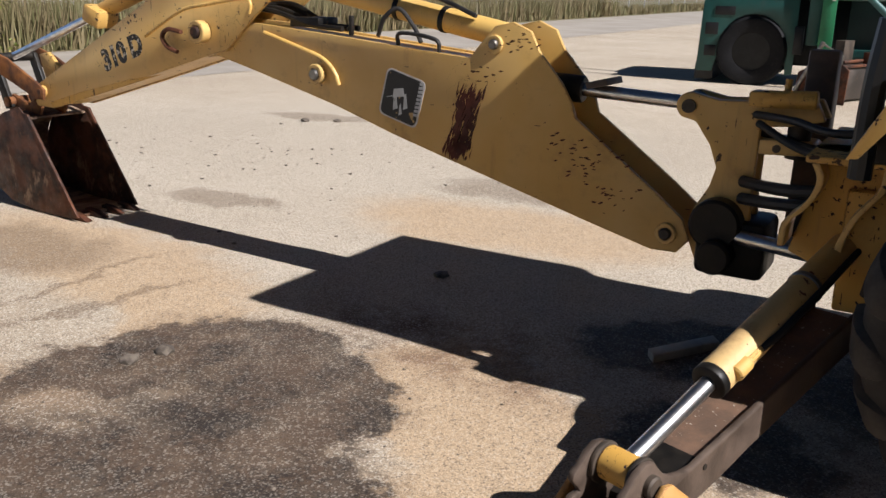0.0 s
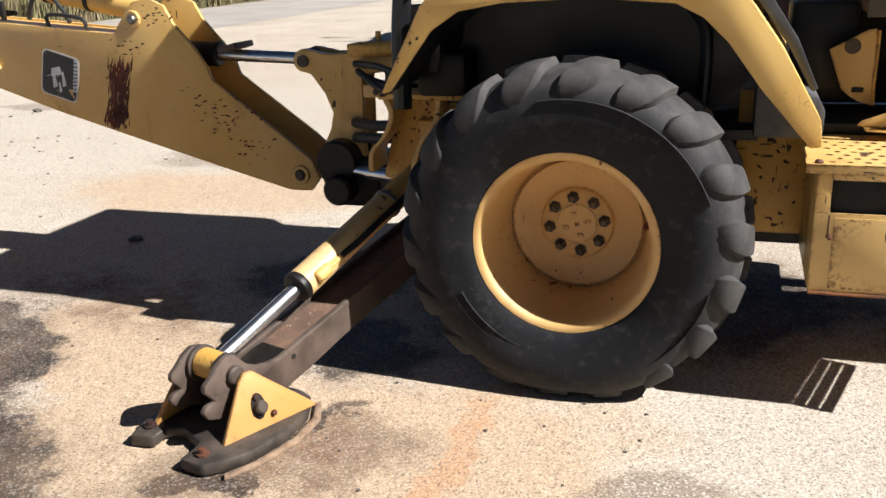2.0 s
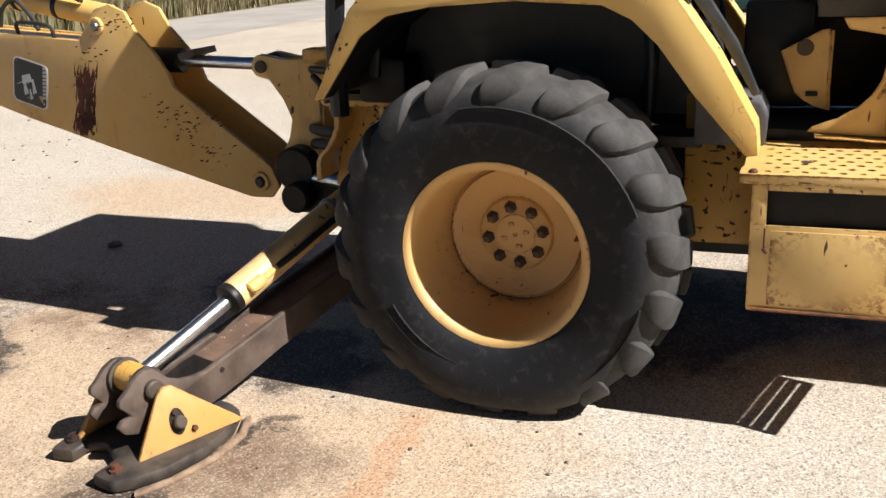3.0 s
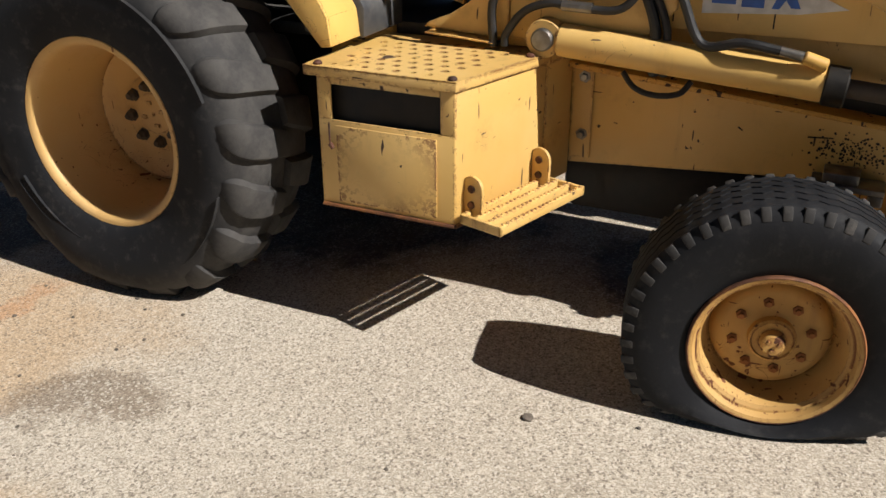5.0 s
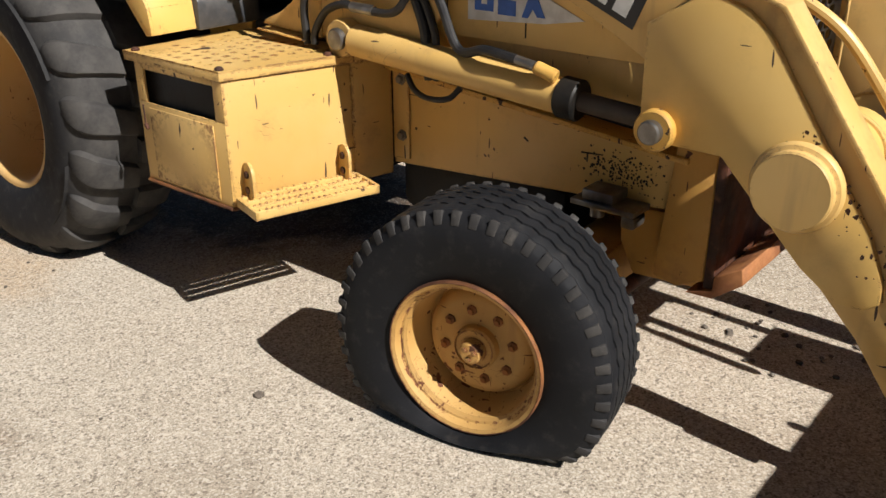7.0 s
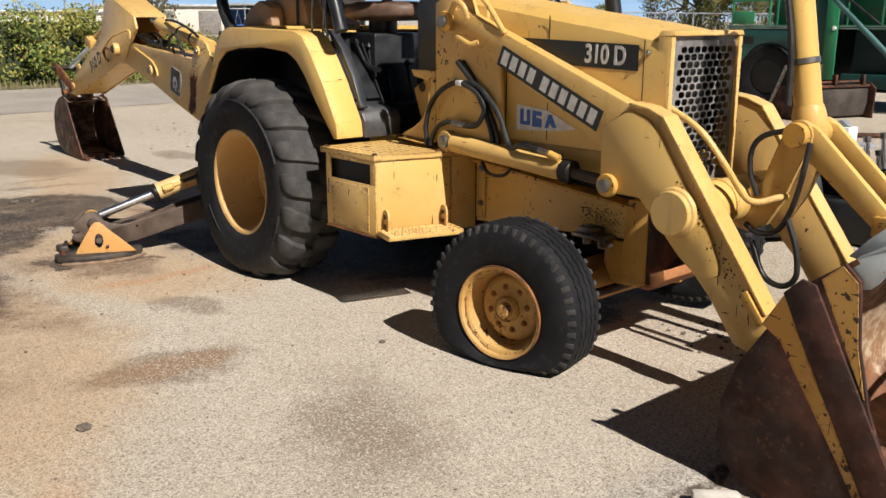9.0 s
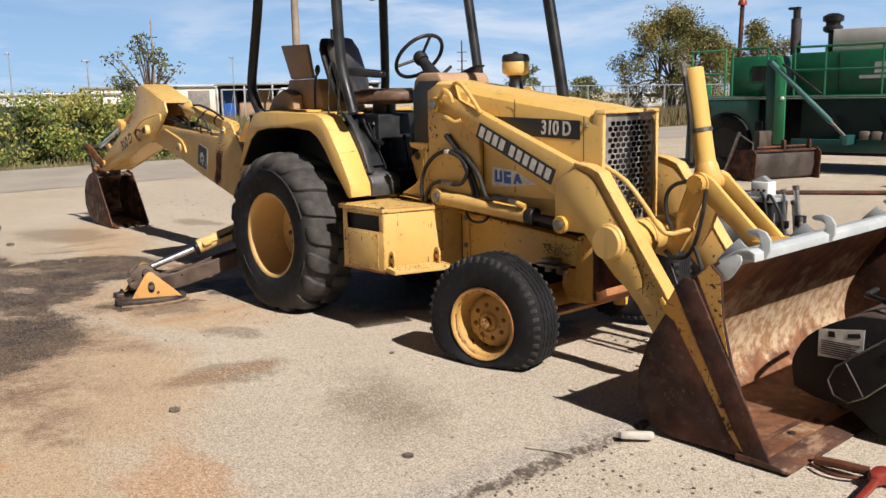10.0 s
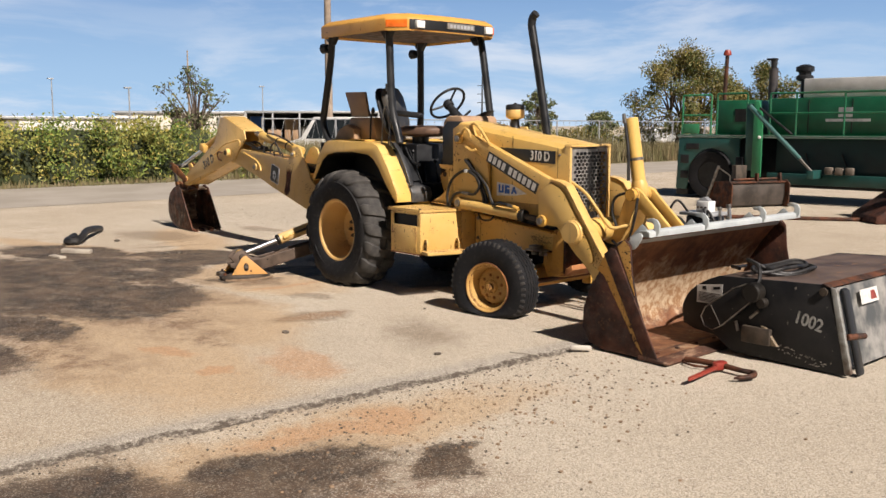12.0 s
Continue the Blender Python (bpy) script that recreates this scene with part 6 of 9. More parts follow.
side = [(4.065, 0.012), (3.60, 0.006), (3.475, 0.04), (3.405, 0.15), (3.410, 0.30), (3.46, 0.44), (3.57, 0.62), (3.67, 0.765), (3.775, 0.845), (3.825, 0.80), (3.835, 0.70), (3.845, 0.60), (3.89, 0.42), (3.98, 0.20)]
for y in (BY0, BY1 - 0.0155):
    bm = prism(B(), side, "y", y, y + 0.0155, 0.003)
    part("bucket_side", bm, BUCKET_OUT, bucket, "dark rusty side plate")
for y0, y1 in ((BY0 - 0.014, BY0 - 0.0005), (BY1 + 0.0005, BY1 + 0.014)):
    bm = prism(B(), [(4.10, 0.012), (3.98, 0.012), (3.60, 0.72), (3.655, 0.775), (3.70, 0.765)], "y", y0, y1, 0.003)
    part("side_cutter", bm, BUCKET_OUT, bucket)
    ya, yb = (BY0 - 0.0035, BY0 - 0.0006) if y0 < 0 else (BY1 + 0.0006, BY1 + 0.0035)
    bm = prism(B(), [(3.712, 0.785), (3.770, 0.838), (3.820, 0.795), (3.830, 0.70), (3.840, 0.60), (3.875, 0.45), (3.862, 0.475), (3.80, 0.60)], "y", ya, yb, 0.0)
    if y0 < 0:
        prism(bm, [(3.60, 0.712), (3.535, 0.60), (3.60, 0.56), (3.69, 0.42), (3.79, 0.27), (3.895, 0.10), (3.955, 0.035), (3.965, 0.035), (3.912, 0.12), (3.828, 0.28), (3.741, 0.44), (3.64, 0.63)], "y", ya, yb, 0.0)
        part("paint_remnant", bm, worn_strip, bucket, "strip of old yellow paint")
    else:
        bm.free()
bm = prism(B(), [(3.93, 0.0), (4.18, 0.0), (4.185, 0.012), (4.05, 0.030), (3.93, 0.030)], "y", BY0 - 0.016, BY1 + 0.016, 0.003)
part("cutting_edge", bm, rusty("edge_steel", (0.16, 0.07, 0.04), (0.07, 0.035, 0.025), (0.32, 0.2, 0.13), shine=0.5), bucket, "rust-brown cutting edge")
for k in range(9):
    bm = lathe(B(), [(0.018, 0), (0.016, 0.010), (0.001, 0.014)], (4.0, BY0 + 0.12 + k * 0.245, 0.030), (0, 0, 1), 10)
    part("edge_bolt", bm, RUST, bucket)
# pale spill guard: a bent sheet along the lip, four flat grab hooks standing on it
bm = prism(B(), [(3.745, 0.805), (3.800, 0.868), (3.880, 0.916), (3.935, 0.922), (3.962, 0.908), (3.964, 0.872), (3.954, 0.872), (3.950, 0.900), (3.932, 0.910), (3.884, 0.903), (3.810, 0.858), (3.756, 0.796)], "y", BY0 + 0.03, BY1 - 0.03, 0.002)
guard = part("spill_guard", bm, GUARD_PAINT, bucket, "pale grey sheet steel spill guard")
hook = [(3.735, 0.842), (3.790, 0.905), (3.840, 0.952), (3.862, 0.934), (3.890, 0.912), (3.920, 0.914), (3.942, 0.934), (3.940, 0.957), (3.918, 0.970), (3.884, 0.970), (3.872, 0.984), (3.890, 0.997), (3.930, 1.003), (3.966, 0.990), (3.988, 0.958), (3.988, 0.915), (3.968, 0.878), (3.935, 0.862), (3.840, 0.862), (3.780, 0.832)]
for y in (-0.945, -0.33, 0.50, 1.06):
    bm = prism(B(), hook, "y", y, y + 0.016, 0.0015)
    part("grab_hook", bm, GUARD_PAINT, guard, "flat pale grey steel grab hook")
bm = prism(B(), [(3.748, 0.812), (3.780, 0.850), (3.880, 0.898), (3.902, 0.894), (3.910, 0.876), (3.902, 0.852), (3.868, 0.800), (3.848, 0.780), (3.820, 0.772), (3.770, 0.780)], "y", BY0 + 0.018, BY0 + 0.0285, 0.002)
part("corner_plate", bm, GUARD_PAINT, guard)
for y in (AY + 0.012, AY + 0.062, mirror_y(AY + 0.032), mirror_y(AY + 0.082)):
    bm = prism(B(), [(3.45, 0.46), (3.20, 0.22), (3.24, 0.16), (3.40, 0.18)], "y", y, y + 0.02, 0.004)
    part("bucket_ear", bm, YELLOW_WORN, bucket)
bm = prism(B(), [(3.60, 0.66), (3.43, 0.71), (3.43, 0.79), (3.72, 0.80)], "y", LY - 0.14, LY + 0.14, 0.006)
part("link_bracket", bm, YELLOW_WORN, bucket)

# --- backhoe: swing frame, boom, dipper, bucket ---
M_BOOM = pose(-1.413, -0.072, -0.024, 0, 0, math.degrees(math.atan2(-0.042, 1.0))) @ Matrix.Diagonal((0.985, 1.0, 1.0, 1.0))
M_HOE = Matrix.Translation((0, 0, 0.024)) @ M_BOOM


def P(pts):
    """Boom outline given as distance from the foot pin and height."""
    return [(-u, z) for u, z in pts]


bm = B()
prism(bm, [(-0.90, 0.62), (-0.66, 0.52), (-0.56, 0.62), (-0.54, 0.97), (-0.82, 0.97), (-0.80, 0.90), (-0.86, 0.78)], "y", -0.30, -0.26, 0.010)
prism(bm, [(-0.86, 0.60), (-0.66, 0.52), (-0.52, 0.62), (-0.50, 0.90), (-0.90, 0.90), (-0.93, 0.84), (-0.86, 0.72)], "y", 0.30, 0.35, 0.010)
box(bm, (-0.72, -0.35, 0.44), (-0.52, 0.30, 0.88), 0.012)
box(bm, (-0.86, -0.43, 0.974), (-0.45, 0.37, 1.000), 0.008)
main_frame = part("rear_frame", bm, YELLOW_WORN, machine, "worn yellow backhoe main frame")
for line in ([(-0.838, 0.972), (-0.816, 0.921), (-0.829, 0.860), (-0.870, 0.797), (-0.912, 0.751), (-0.918, 0.665)], [(-0.612, 0.972), (-0.619, 0.904), (-0.660, 0.843), (-0.694, 0.793), (-0.726, 0.706), (-0.728, 0.640)]):
    fine = [(p.x, p.z) for p in curve_points([(x, 0, z) for x, z in line], 3)]
    bm = prism(B(), fine + [(x + 0.024, z + 0.004) for x, z in fine[::-1]], "y", -0.425, -0.26, 0.003)
    part("bracket_flange", bm, YELLOW, main_frame, "curved yellow bracket flange")
bm = B()
rod(bm, (-0.78, -0.20, 0.945), (-0.78, -0.20, 1.00), 0.09, seg=20, r_edge=0.01)
box(bm, (-0.66, -0.50, 1.001), (-0.46, 0.10, 1.17), 0.02)
part("valve_bank", bm, GREASE, machine, "oily control valve bank")
bm = prism(B(), [(-0.60, 1.10), (-0.56, 1.10), (-0.52, 1.47), (-0.57, 1.47)], "y", -0.52, -0.06, 0.006)
part("rear_panel", bm, BLACK, machine)
cast = [(-1.10, 1.02), (-1.105, 0.74), (-1.09, 0.40), (-1.20, 0.40), (-1.30, 0.43), (-1.355, 0.56), (-1.33, 0.66), (-1.275, 0.76), (-1.255, 0.84), (-1.29, 0.93), (-1.355, 1.02)] + arc(-1.385, 1.080, 0.055, 240, 80, 8) + [(-1.27, 1.112), (-1.12, 1.118), (-0.90, 1.13), (-0.865, 1.06), (-1.0, 1.03)]
bm = B()
for y in (-0.015, 0.115):
    prism(bm, cast, "y", y, y + 0.042, 0.008)
swing = part("swing_frame", bm, YELLOW, machine, "yellow cast swing frame")
bm = rod(B(), (-1.385, -0.03, 1.080), (-1.385, 0.17, 1.080), 0.028, seg=18)
part("cylinder_pin", bm, GREASY_STEEL, swing)
bm = rod(B(), (-0.965, 0.06, 0.90), (-0.965, 0.06, 1.15), 0.045, seg=18)
part("swing_pin", bm, GREASY_STEEL, swing)
bm = prism(B(), [(-1.10, 0.972), (-1.00, 0.980), (-0.90, 0.972), (-0.875, 0.945), (-0.90, 0.922), (-1.10, 0.912)], "y", -0.012, 0.154, 0.008)
part("lower_lug", bm, YELLOW, swing)
bm = lathe(B(), [(0.016, 0), (0.016, 0.010), (0.009, 0.012), (0.001, 0.012)], (-1.03, -0.012, 0.942), (0, -1, 0), 12)
part("lug_bolt", bm, GREASY_STEEL, swing)
bm = B()
rod(bm, (-1.22, -0.10, 0.62), (-1.22, 0.25, 0.62), 0.105, seg=24, r_edge=0.012)
box(bm, (-1.30, -0.06, 0.40), (-1.02, 0.22, 0.64), 0.03)
rod(bm, (-1.20, -0.16, 0.50), (-1.20, 0.30, 0.50), 0.07, seg=18, r_edge=0.01)
part("pivot_casting", bm, GREASE, swing, "grease-black pivot casting")
for z in (0.585, 0.525):
    bm = rod(B(), (-1.18, -0.06 if z > 0.55 else 0.18, z), (-0.80, -0.12 if z > 0.55 else 0.24, z - 0.02), 0.030, seg=16)
    cyl = part("swing_rod", bm, CHROME, machine, "chrome swing cylinder rod")
    bm = rod(B(), (-0.84, -0.115 if z > 0.55 else 0.235, z - 0.018), (-0.52, -0.16 if z > 0.55 else 0.28, z - 0.03), 0.05, seg=18, r_edge=0.006)
    part("swing_barrel", bm, GREASE, cyl)
for pts, r in (([(-0.66, -0.24, 0.87), (-0.86, -0.24, 0.835), (-1.00, -0.16, 0.815), (-1.14, -0.02, 0.80)], 0.024),
               ([(-0.66, -0.22, 0.79), (-0.86, -0.22, 0.775), (-1.00, -0.15, 0.755), (-1.14, -0.02, 0.73)], 0.024),
               ([(-0.60, -0.34, 1.03), (-0.76, -0.33, 0.975), (-0.92, -0.22, 0.985), (-1.10, -0.05, 1.04)], 0.015),
               ([(-0.60, -0.30, 1.08), (-0.80, -0.28, 1.06), (-0.96, -0.16, 1.075), (-1.12, -0.03, 1.07)], 0.015),
               ([(-0.62, -0.10, 1.00), (-0.85, -0.08, 0.96), (-1.10, 0.06, 0.99)], 0.017)):
    part("swing_hose", tube(B(), pts, r, 10), HOSE, machine, "black hydraulic hose")
bm = B()
rod(bm, (-1.10, -0.02, 1.13), (-0.90, -0.02, 1.14), 0.035, seg=14, r_edge=0.005)
rod(bm, (-1.02, 0.02, 1.14), (-1.02, 0.02, 1.21), 0.014, seg=8)
box(bm, (-1.15, -0.05, 1.10), (-1.06, 0.05, 1.16), 0.01)
part("swing_lock", bm, YELLOW_WORN, swing)

# boom: two deep side plates, joined above and below, open at the foot
boom_side = P([(2.80, 1.36), (2.86, 1.27), (2.80, 1.19), (2.62, 1.15), (2.312, 1.08), (1.79, 0.951), (1.427, 0.843), (0.927, 0.713), (0.336, 0.562), (0.07, 0.497), (-0.045, 0.500), (-0.095, 0.56), (-0.06, 0.645), (0.07, 0.745), (0.455, 1.015), (0.475, 1.075), (0.53, 1.16), (0.645, 1.285), (0.69, 1.368), (0.78, 1.405), (0.87, 1.385), (0.955, 1.295), (1.00, 1.237), (1.79, 1.302), (2.30, 1.338)])
BT = 0.27
bm = prism(B(), boom_side, "y", 0.0, 0.022, 0.004, M_BOOM)
prism(bm, boom_side, "y", BT - 0.022, BT, 0.004, M_BOOM)
prism(bm, P([(1.02, 1.215), (2.30, 1.312), (2.30, 1.328), (1.02, 1.231)]), "y", 0.0225, BT - 0.0225, 0.0, M_BOOM)
under_b = [(2.60, 1.157), (2.312, 1.088), (1.79, 0.958), (1.427, 0.850), (0.927, 0.720), (0.336, 0.569), (0.10, 0.510)]
prism(bm, P(under_b + [(u, z + 0.016) for u, z in under_b[::-1]]), "y", 0.0225, BT - 0.0225, 0.0, M_BOOM)
prism(bm, P([(0.98, 0.75), (1.0, 0.75), (1.04, 1.21), (1.02, 1.21)]), "y", 0.0225, BT - 0.0225, 0.0, M_BOOM)
boom = part("boom", bm, YELLOW_BOOM, machine, "chipped yellow backhoe boom")
# ridge bar near the elbow, pin bosses
bm = tube(B(), [M_BOOM @ Vector((-u, -0.006, z)) for u, z in ((2.28, 1.295), (2.05, 1.235), (1.88, 1.185), (1.80, 1.12), (1.775, 1.06))], 0.011, 8, 3)
part("hose_guard", bm, YELLOW_CLEAN, boom)
out_dir = (M_BOOM.to_3x3() @ Vector((0, -1, 0)))


def boss(u, z, r, parent, depth=0.03, v=0.0, pin_mat=None):
    c = M_BOOM @ Vector((-u, v, z))
    bm = lathe(B(), [(r, 0), (r, depth), (r * 0.92, depth + 0.004), (r * 0.62, depth + 0.004), (r * 0.60, depth - 0.004)], c, out_dir, 26)
    part("pin_boss", bm, YELLOW, parent)
    bm = lathe(B(), [(r * 0.55, 0), (r * 0.55, depth + 0.008), (r * 0.42, depth + 0.016), (0.001, depth + 0.016)], c, out_dir, 18)
    part("pin_end", bm, pin_mat or STEEL, parent)


boss(1.915, 1.105, 0.052, boom)
boss(0.868, 1.305, 0.042, boom, 0.012)
boss(0.003, 0.577, 0.046, boom, 0.012, pin_mat=GREASY_STEEL)
# scraped, rusted patch and chips on the near plate
bm, rf = B(), random.Random(21)
for k in range(260):
    z0 = rf.uniform(0.755, 1.07)
    u0 = 1.072 - 0.27 * (z0 - 0.77) + rf.uniform(-1, 1) * rf.uniform(0.02, 0.085)
    ln = rf.uniform(0.02, 0.13) * (1.0 if z0 < 0.97 else 0.6)
    w = rf.uniform(0.003, 0.011)
    slant = 0.26 + rf.uniform(-0.12, 0.12)
    prism(bm, P([(u0, z0), (u0 - w, z0 + ln * 0.25), (u0 - ln * slant - w * 0.4, z0 + ln), (u0 - ln * slant + w * 0.7, z0 + ln * 0.8), (u0 + w * 0.5, z0 + ln * 0.3)]), "y", -0.0008 - 0.00008 * (k % 9), 0.001, 0, M_BOOM)
for k in range(110):
    u0, z0 = rf.choice([(0.95, 1.14), (0.42, 0.80), (0.25, 0.70), (0.50, 0.90), (0.75, 1.33), (0.30, 0.86)])
    u0, z0 = rf.gauss(u0, 0.07), rf.gauss(z0, 0.035)
    r, a0 = rf.uniform(0.002, 0.006), rf.uniform(-0.5, 0.2)
    ring = []
    for q in range(7):
        a = q * 2 * math.pi / 7
        dx, dz = r * rf.uniform(1.2, 3.2) * math.cos(a), r * rf.uniform(0.5, 1.0) * math.sin(a)
        ring.append((u0 + dx * math.cos(a0) - dz * math.sin(a0), z0 + dx * math.sin(a0) + dz * math.cos(a0)))
    prism(bm, P(ring), "y", -0.0010 - 0.0002 * (k % 5), 0.001, 0, M_BOOM)
tagged(part("scraped_patch", bm, rusty("scrape_rust", (0.115, 0.032, 0.018), (0.060, 0.019, 0.013)), boom, "scraped dark rust patch"), kind="stuff")
# square maker's badge with plain shapes
badge = arc(-1.275, 1.090, 0.03, 80, -10, 3) + arc(-1.318, 0.920, 0.03, -10, -100, 3) + arc(-1.49, 0.965, 0.03, 260, 170, 3) + arc(-1.446, 1.135, 0.03, 170, 80, 3)
bm = prism(B(), badge, "y", -0.0016, 0.001, 0, M_BOOM)
bd = part("badge", bm, DECAL_WHITE, boom, "rounded black badge with a white edge")
cxb, czb = -1.382, 1.028
bm = prism(B(), [((x - cxb) * 0.92 + cxb, (z - czb) * 0.94 + czb) for x, z in badge], "y", -0.0028, -0.0018, 0, M_BOOM)
part("badge_field", bm, DECAL_SCUFFED, bd)
bm = B()
for k, (x, z, w, h) in enumerate(((-1.40, 1.05, 0.07, 0.05), (-1.42, 1.00, 0.03, 0.07), (-1.36, 1.01, 0.025, 0.08), (-1.45, 1.03, 0.05, 0.012), (-1.39, 0.97, 0.02, 0.06))):
    prism(bm, [(x - w / 2, z - h / 2), (x + w / 2, z - h / 2 + 0.01), (x + w / 2 - 0.008, z + h / 2), (x - w / 2 + 0.006, z + h / 2 - 0.008)], "y", -0.0040, -0.0030, 0, M_BOOM)
for k in range(9):
    z = 0.945 + k * 0.0185
    x = -1.300 + k * 0.0046
    prism(bm, [(x - 0.012, z), (x + 0.012, z), (x + 0.012, z + 0.013), (x - 0.012, z + 0.013)], "y", -0.0040, -0.0030, 0, M_BOOM)
part("badge_shapes", bm, SILVER, bd)
# boom cylinder with its chrome rod
ra, rb = M_BOOM @ Vector((-0.50, BT / 2, 1.125)), Vector((-1.385, 0.072, 1.080))
bm = rod(B(), ra, rb, 0.029, seg=20)
bc = part("boom_cylinder_rod", bm, CHROME, machine, "polished chrome boom cylinder rod")
ax = (ra - rb).normalized()
bm = rod(B(), ra - ax * 0.02, ra + ax * 0.30, 0.060, seg=24, r_edge=0.008)
part("boom_cylinder", bm, GREASE, bc, "black boom cylinder")
bm = lathe(B(), [(0.050, -0.03), (0.052, 0.03)], rb, (0, 1, 0), 18)
part("rod_eye", bm, GREASY_STEEL, bc)
bm = box(B(), (-0.06, -0.01, 0), (0.04, 0.16, 0.03), 0.003, M_BOOM @ pose(-0.37, 0.05, 1.15, 0, -14, 0))
part("rod_guard", bm, STAB_STEEL, boom)
# dipper cylinder above the boom
da, db = M_BOOM @ Vector((-0.87, BT / 2, 1.335)), M_BOOM @ Vector((-2.16, BT / 2, 1.56))
ax = (db - da).normalized()
bm = rod(B(), da + ax * 0.02, da + ax * 1.12, 0.058, seg=24, r_edge=0.006)
dc = part("dipper_cylinder", bm, YELLOW_CLEAN, machine, "yellow dipper cylinder")
bm = rod(B(), da + ax * 1.10, db, 0.03, seg=16)
part("dipper_rod", bm, CHROME, dc)
for u in (0.35, 0.62):
    bm = lathe(B(), [(0.060, -0.014), (0.063, -0.012), (0.063, 0.012), (0.060, 0.014)], da + ax * u, ax, 24)
    part("hose_clip", bm, GREASE, dc)
bm = B()
tube(bm, [M_BOOM @ Vector((-u, v, z)) for u, v, z in ((1.55, 0.03, 1.31), (1.50, 0.02, 1.40), (1.43, 0.04, 1.44), (1.35, 0.05, 1.36), (1.30, 0.04, 1.29))], 0.011, 8)
tube(bm, [M_BOOM @ Vector((-u, v, z)) for u, v, z in ((1.75, 0.10, 1.56), (1.50, 0.08, 1.55), (1.22, 0.08, 1.49), (1.02, 0.08, 1.42))], 0.011, 8)
tube(bm, [M_BOOM @ Vector((-u, v, z)) for u, v, z in ((1.42, 0.02, 1.27), (1.40, 0.01, 1.33), (1.20, 0.01, 1.31), (1.18, 0.02, 1.25))], 0.010, 8)
part("boom_hose", bm, HOSE, boom, "black hoses along the boom")
for k in range(4):
    bm = tube(B(), [M_BOOM @ Vector((-u, 0.06 + 0.045 * k, z)) for u, z in ((2.50, 1.42), (2.25, 1.40 + 0.012 * k), (2.02, 1.345), (1.80, 1.33))], 0.014, 8)
    part("elbow_hose", bm, GREASE, boom)
bm = box(B(), (-0.10, 0, 0), (0.10, 0.16, 0.05), 0.008, M_BOOM @ pose(-2.05, 0.05, 1.33))
part("hose_block", bm, GREASE, boom)
bm = B()
prism(bm, P([(1.72, 1.305), (1.70, 1.305), (1.70, 1.40), (1.72, 1.40)]), "y", 0.01, 0.03, 0.002, M_BOOM)
part("hose_bracket", bm, GREASE, boom)

# dipper
V0, V1 = 0.035, 0.235
dip = P([(2.20, 1.48), (2.25, 1.60), (2.86, 1.80), (2.985, 1.775), (3.22, 1.42), (4.05, 1.02), (4.36, 0.87)]) + P([(4.42, 0.80), (4.36, 0.735), (4.20, 0.735), (3.40, 0.955), (2.66, 1.165), (2.56, 1.185), (2.34, 1.375)])
bm = prism(B(), dip, "y", V0 - 0.05, V0 - 0.028, 0.004, M_BOOM)
prism(bm, dip, "y", V1 + 0.05, V1 + 0.072, 0.004, M_BOOM)
for strip_pts in ([(2.25, 1.60), (2.86, 1.80), (2.985, 1.775), (3.22, 1.42), (4.05, 1.02)], [(4.20, 0.745), (3.40, 0.965), (2.80, 1.135)]):
    sign_n = -0.014 if strip_pts[0][0] < 3 else 0.014
    prism(bm, P(strip_pts + [(u, z + sign_n) for u, z in strip_pts[::-1]]), "y", V0 - 0.0275, V1 + 0.0495, 0, M_BOOM)
dipper = part("dipper", bm, YELLOW, machine, "chipped yellow dipper arm")
bm = tube(B(), [M_BOOM @ Vector((-u, V0 - 0.056, z)) for u, z in ((3.22, 1.235), (3.0, 1.345), (2.86, 1.40), (2.70, 1.425), (2.42, 1.465), (2.36, 1.44), (2.37, 1.39))], 0.010, 8, 3)
part("hose_guard", bm, YELLOW_CLEAN, dipper)
boss(2.735, 1.280, 0.062, dipper, 0.055, V0 - 0.05, pin_mat=RUST)
bm = tube(B(), [M_BOOM @ Vector((-u, V0 - 0.10, z)) for u, z in ((2.86, 1.275), (2.97, 1.285), (3.02, 1.24), (2.98, 1.19), (2.90, 1.165))], 0.013, 8)
part("keeper_bar", bm, RUST, dipper)
boss(4.285, 0.835, 0.040, dipper, 0.02, V0 - 0.05, pin_mat=RUST)
# flaking model number on the dipper
lettering("310 D", surface("flaking_grey", (0.012, 0.012, 0.014), (0.05, 0.05, 0.05), 30.0, 0.6, bump=0.1, speck=(0.55, 0.50, 0.42), speck_at=0.56, speck_scale=30.0), M_BOOM @ facing_out((-3.45, V0 - 0.0515, 1.125), (1, 0, 0.36), (0, 0, 1)), 0.165, dipper, squeeze=0.95, weight=0.055, label="flaking dark model number", name="model_number")
bm = prism(B(), P([(3.10, 1.025), (4.15, 0.742), (4.20, 0.738), (4.22, 0.77), (3.9, 0.86), (3.4, 0.975)]), "y", V0 - 0.0516, V0 - 0.0500, 0, M_BOOM)
part("rust_streak", bm, YELLOW_WORN, dipper, "rusted lower edge")
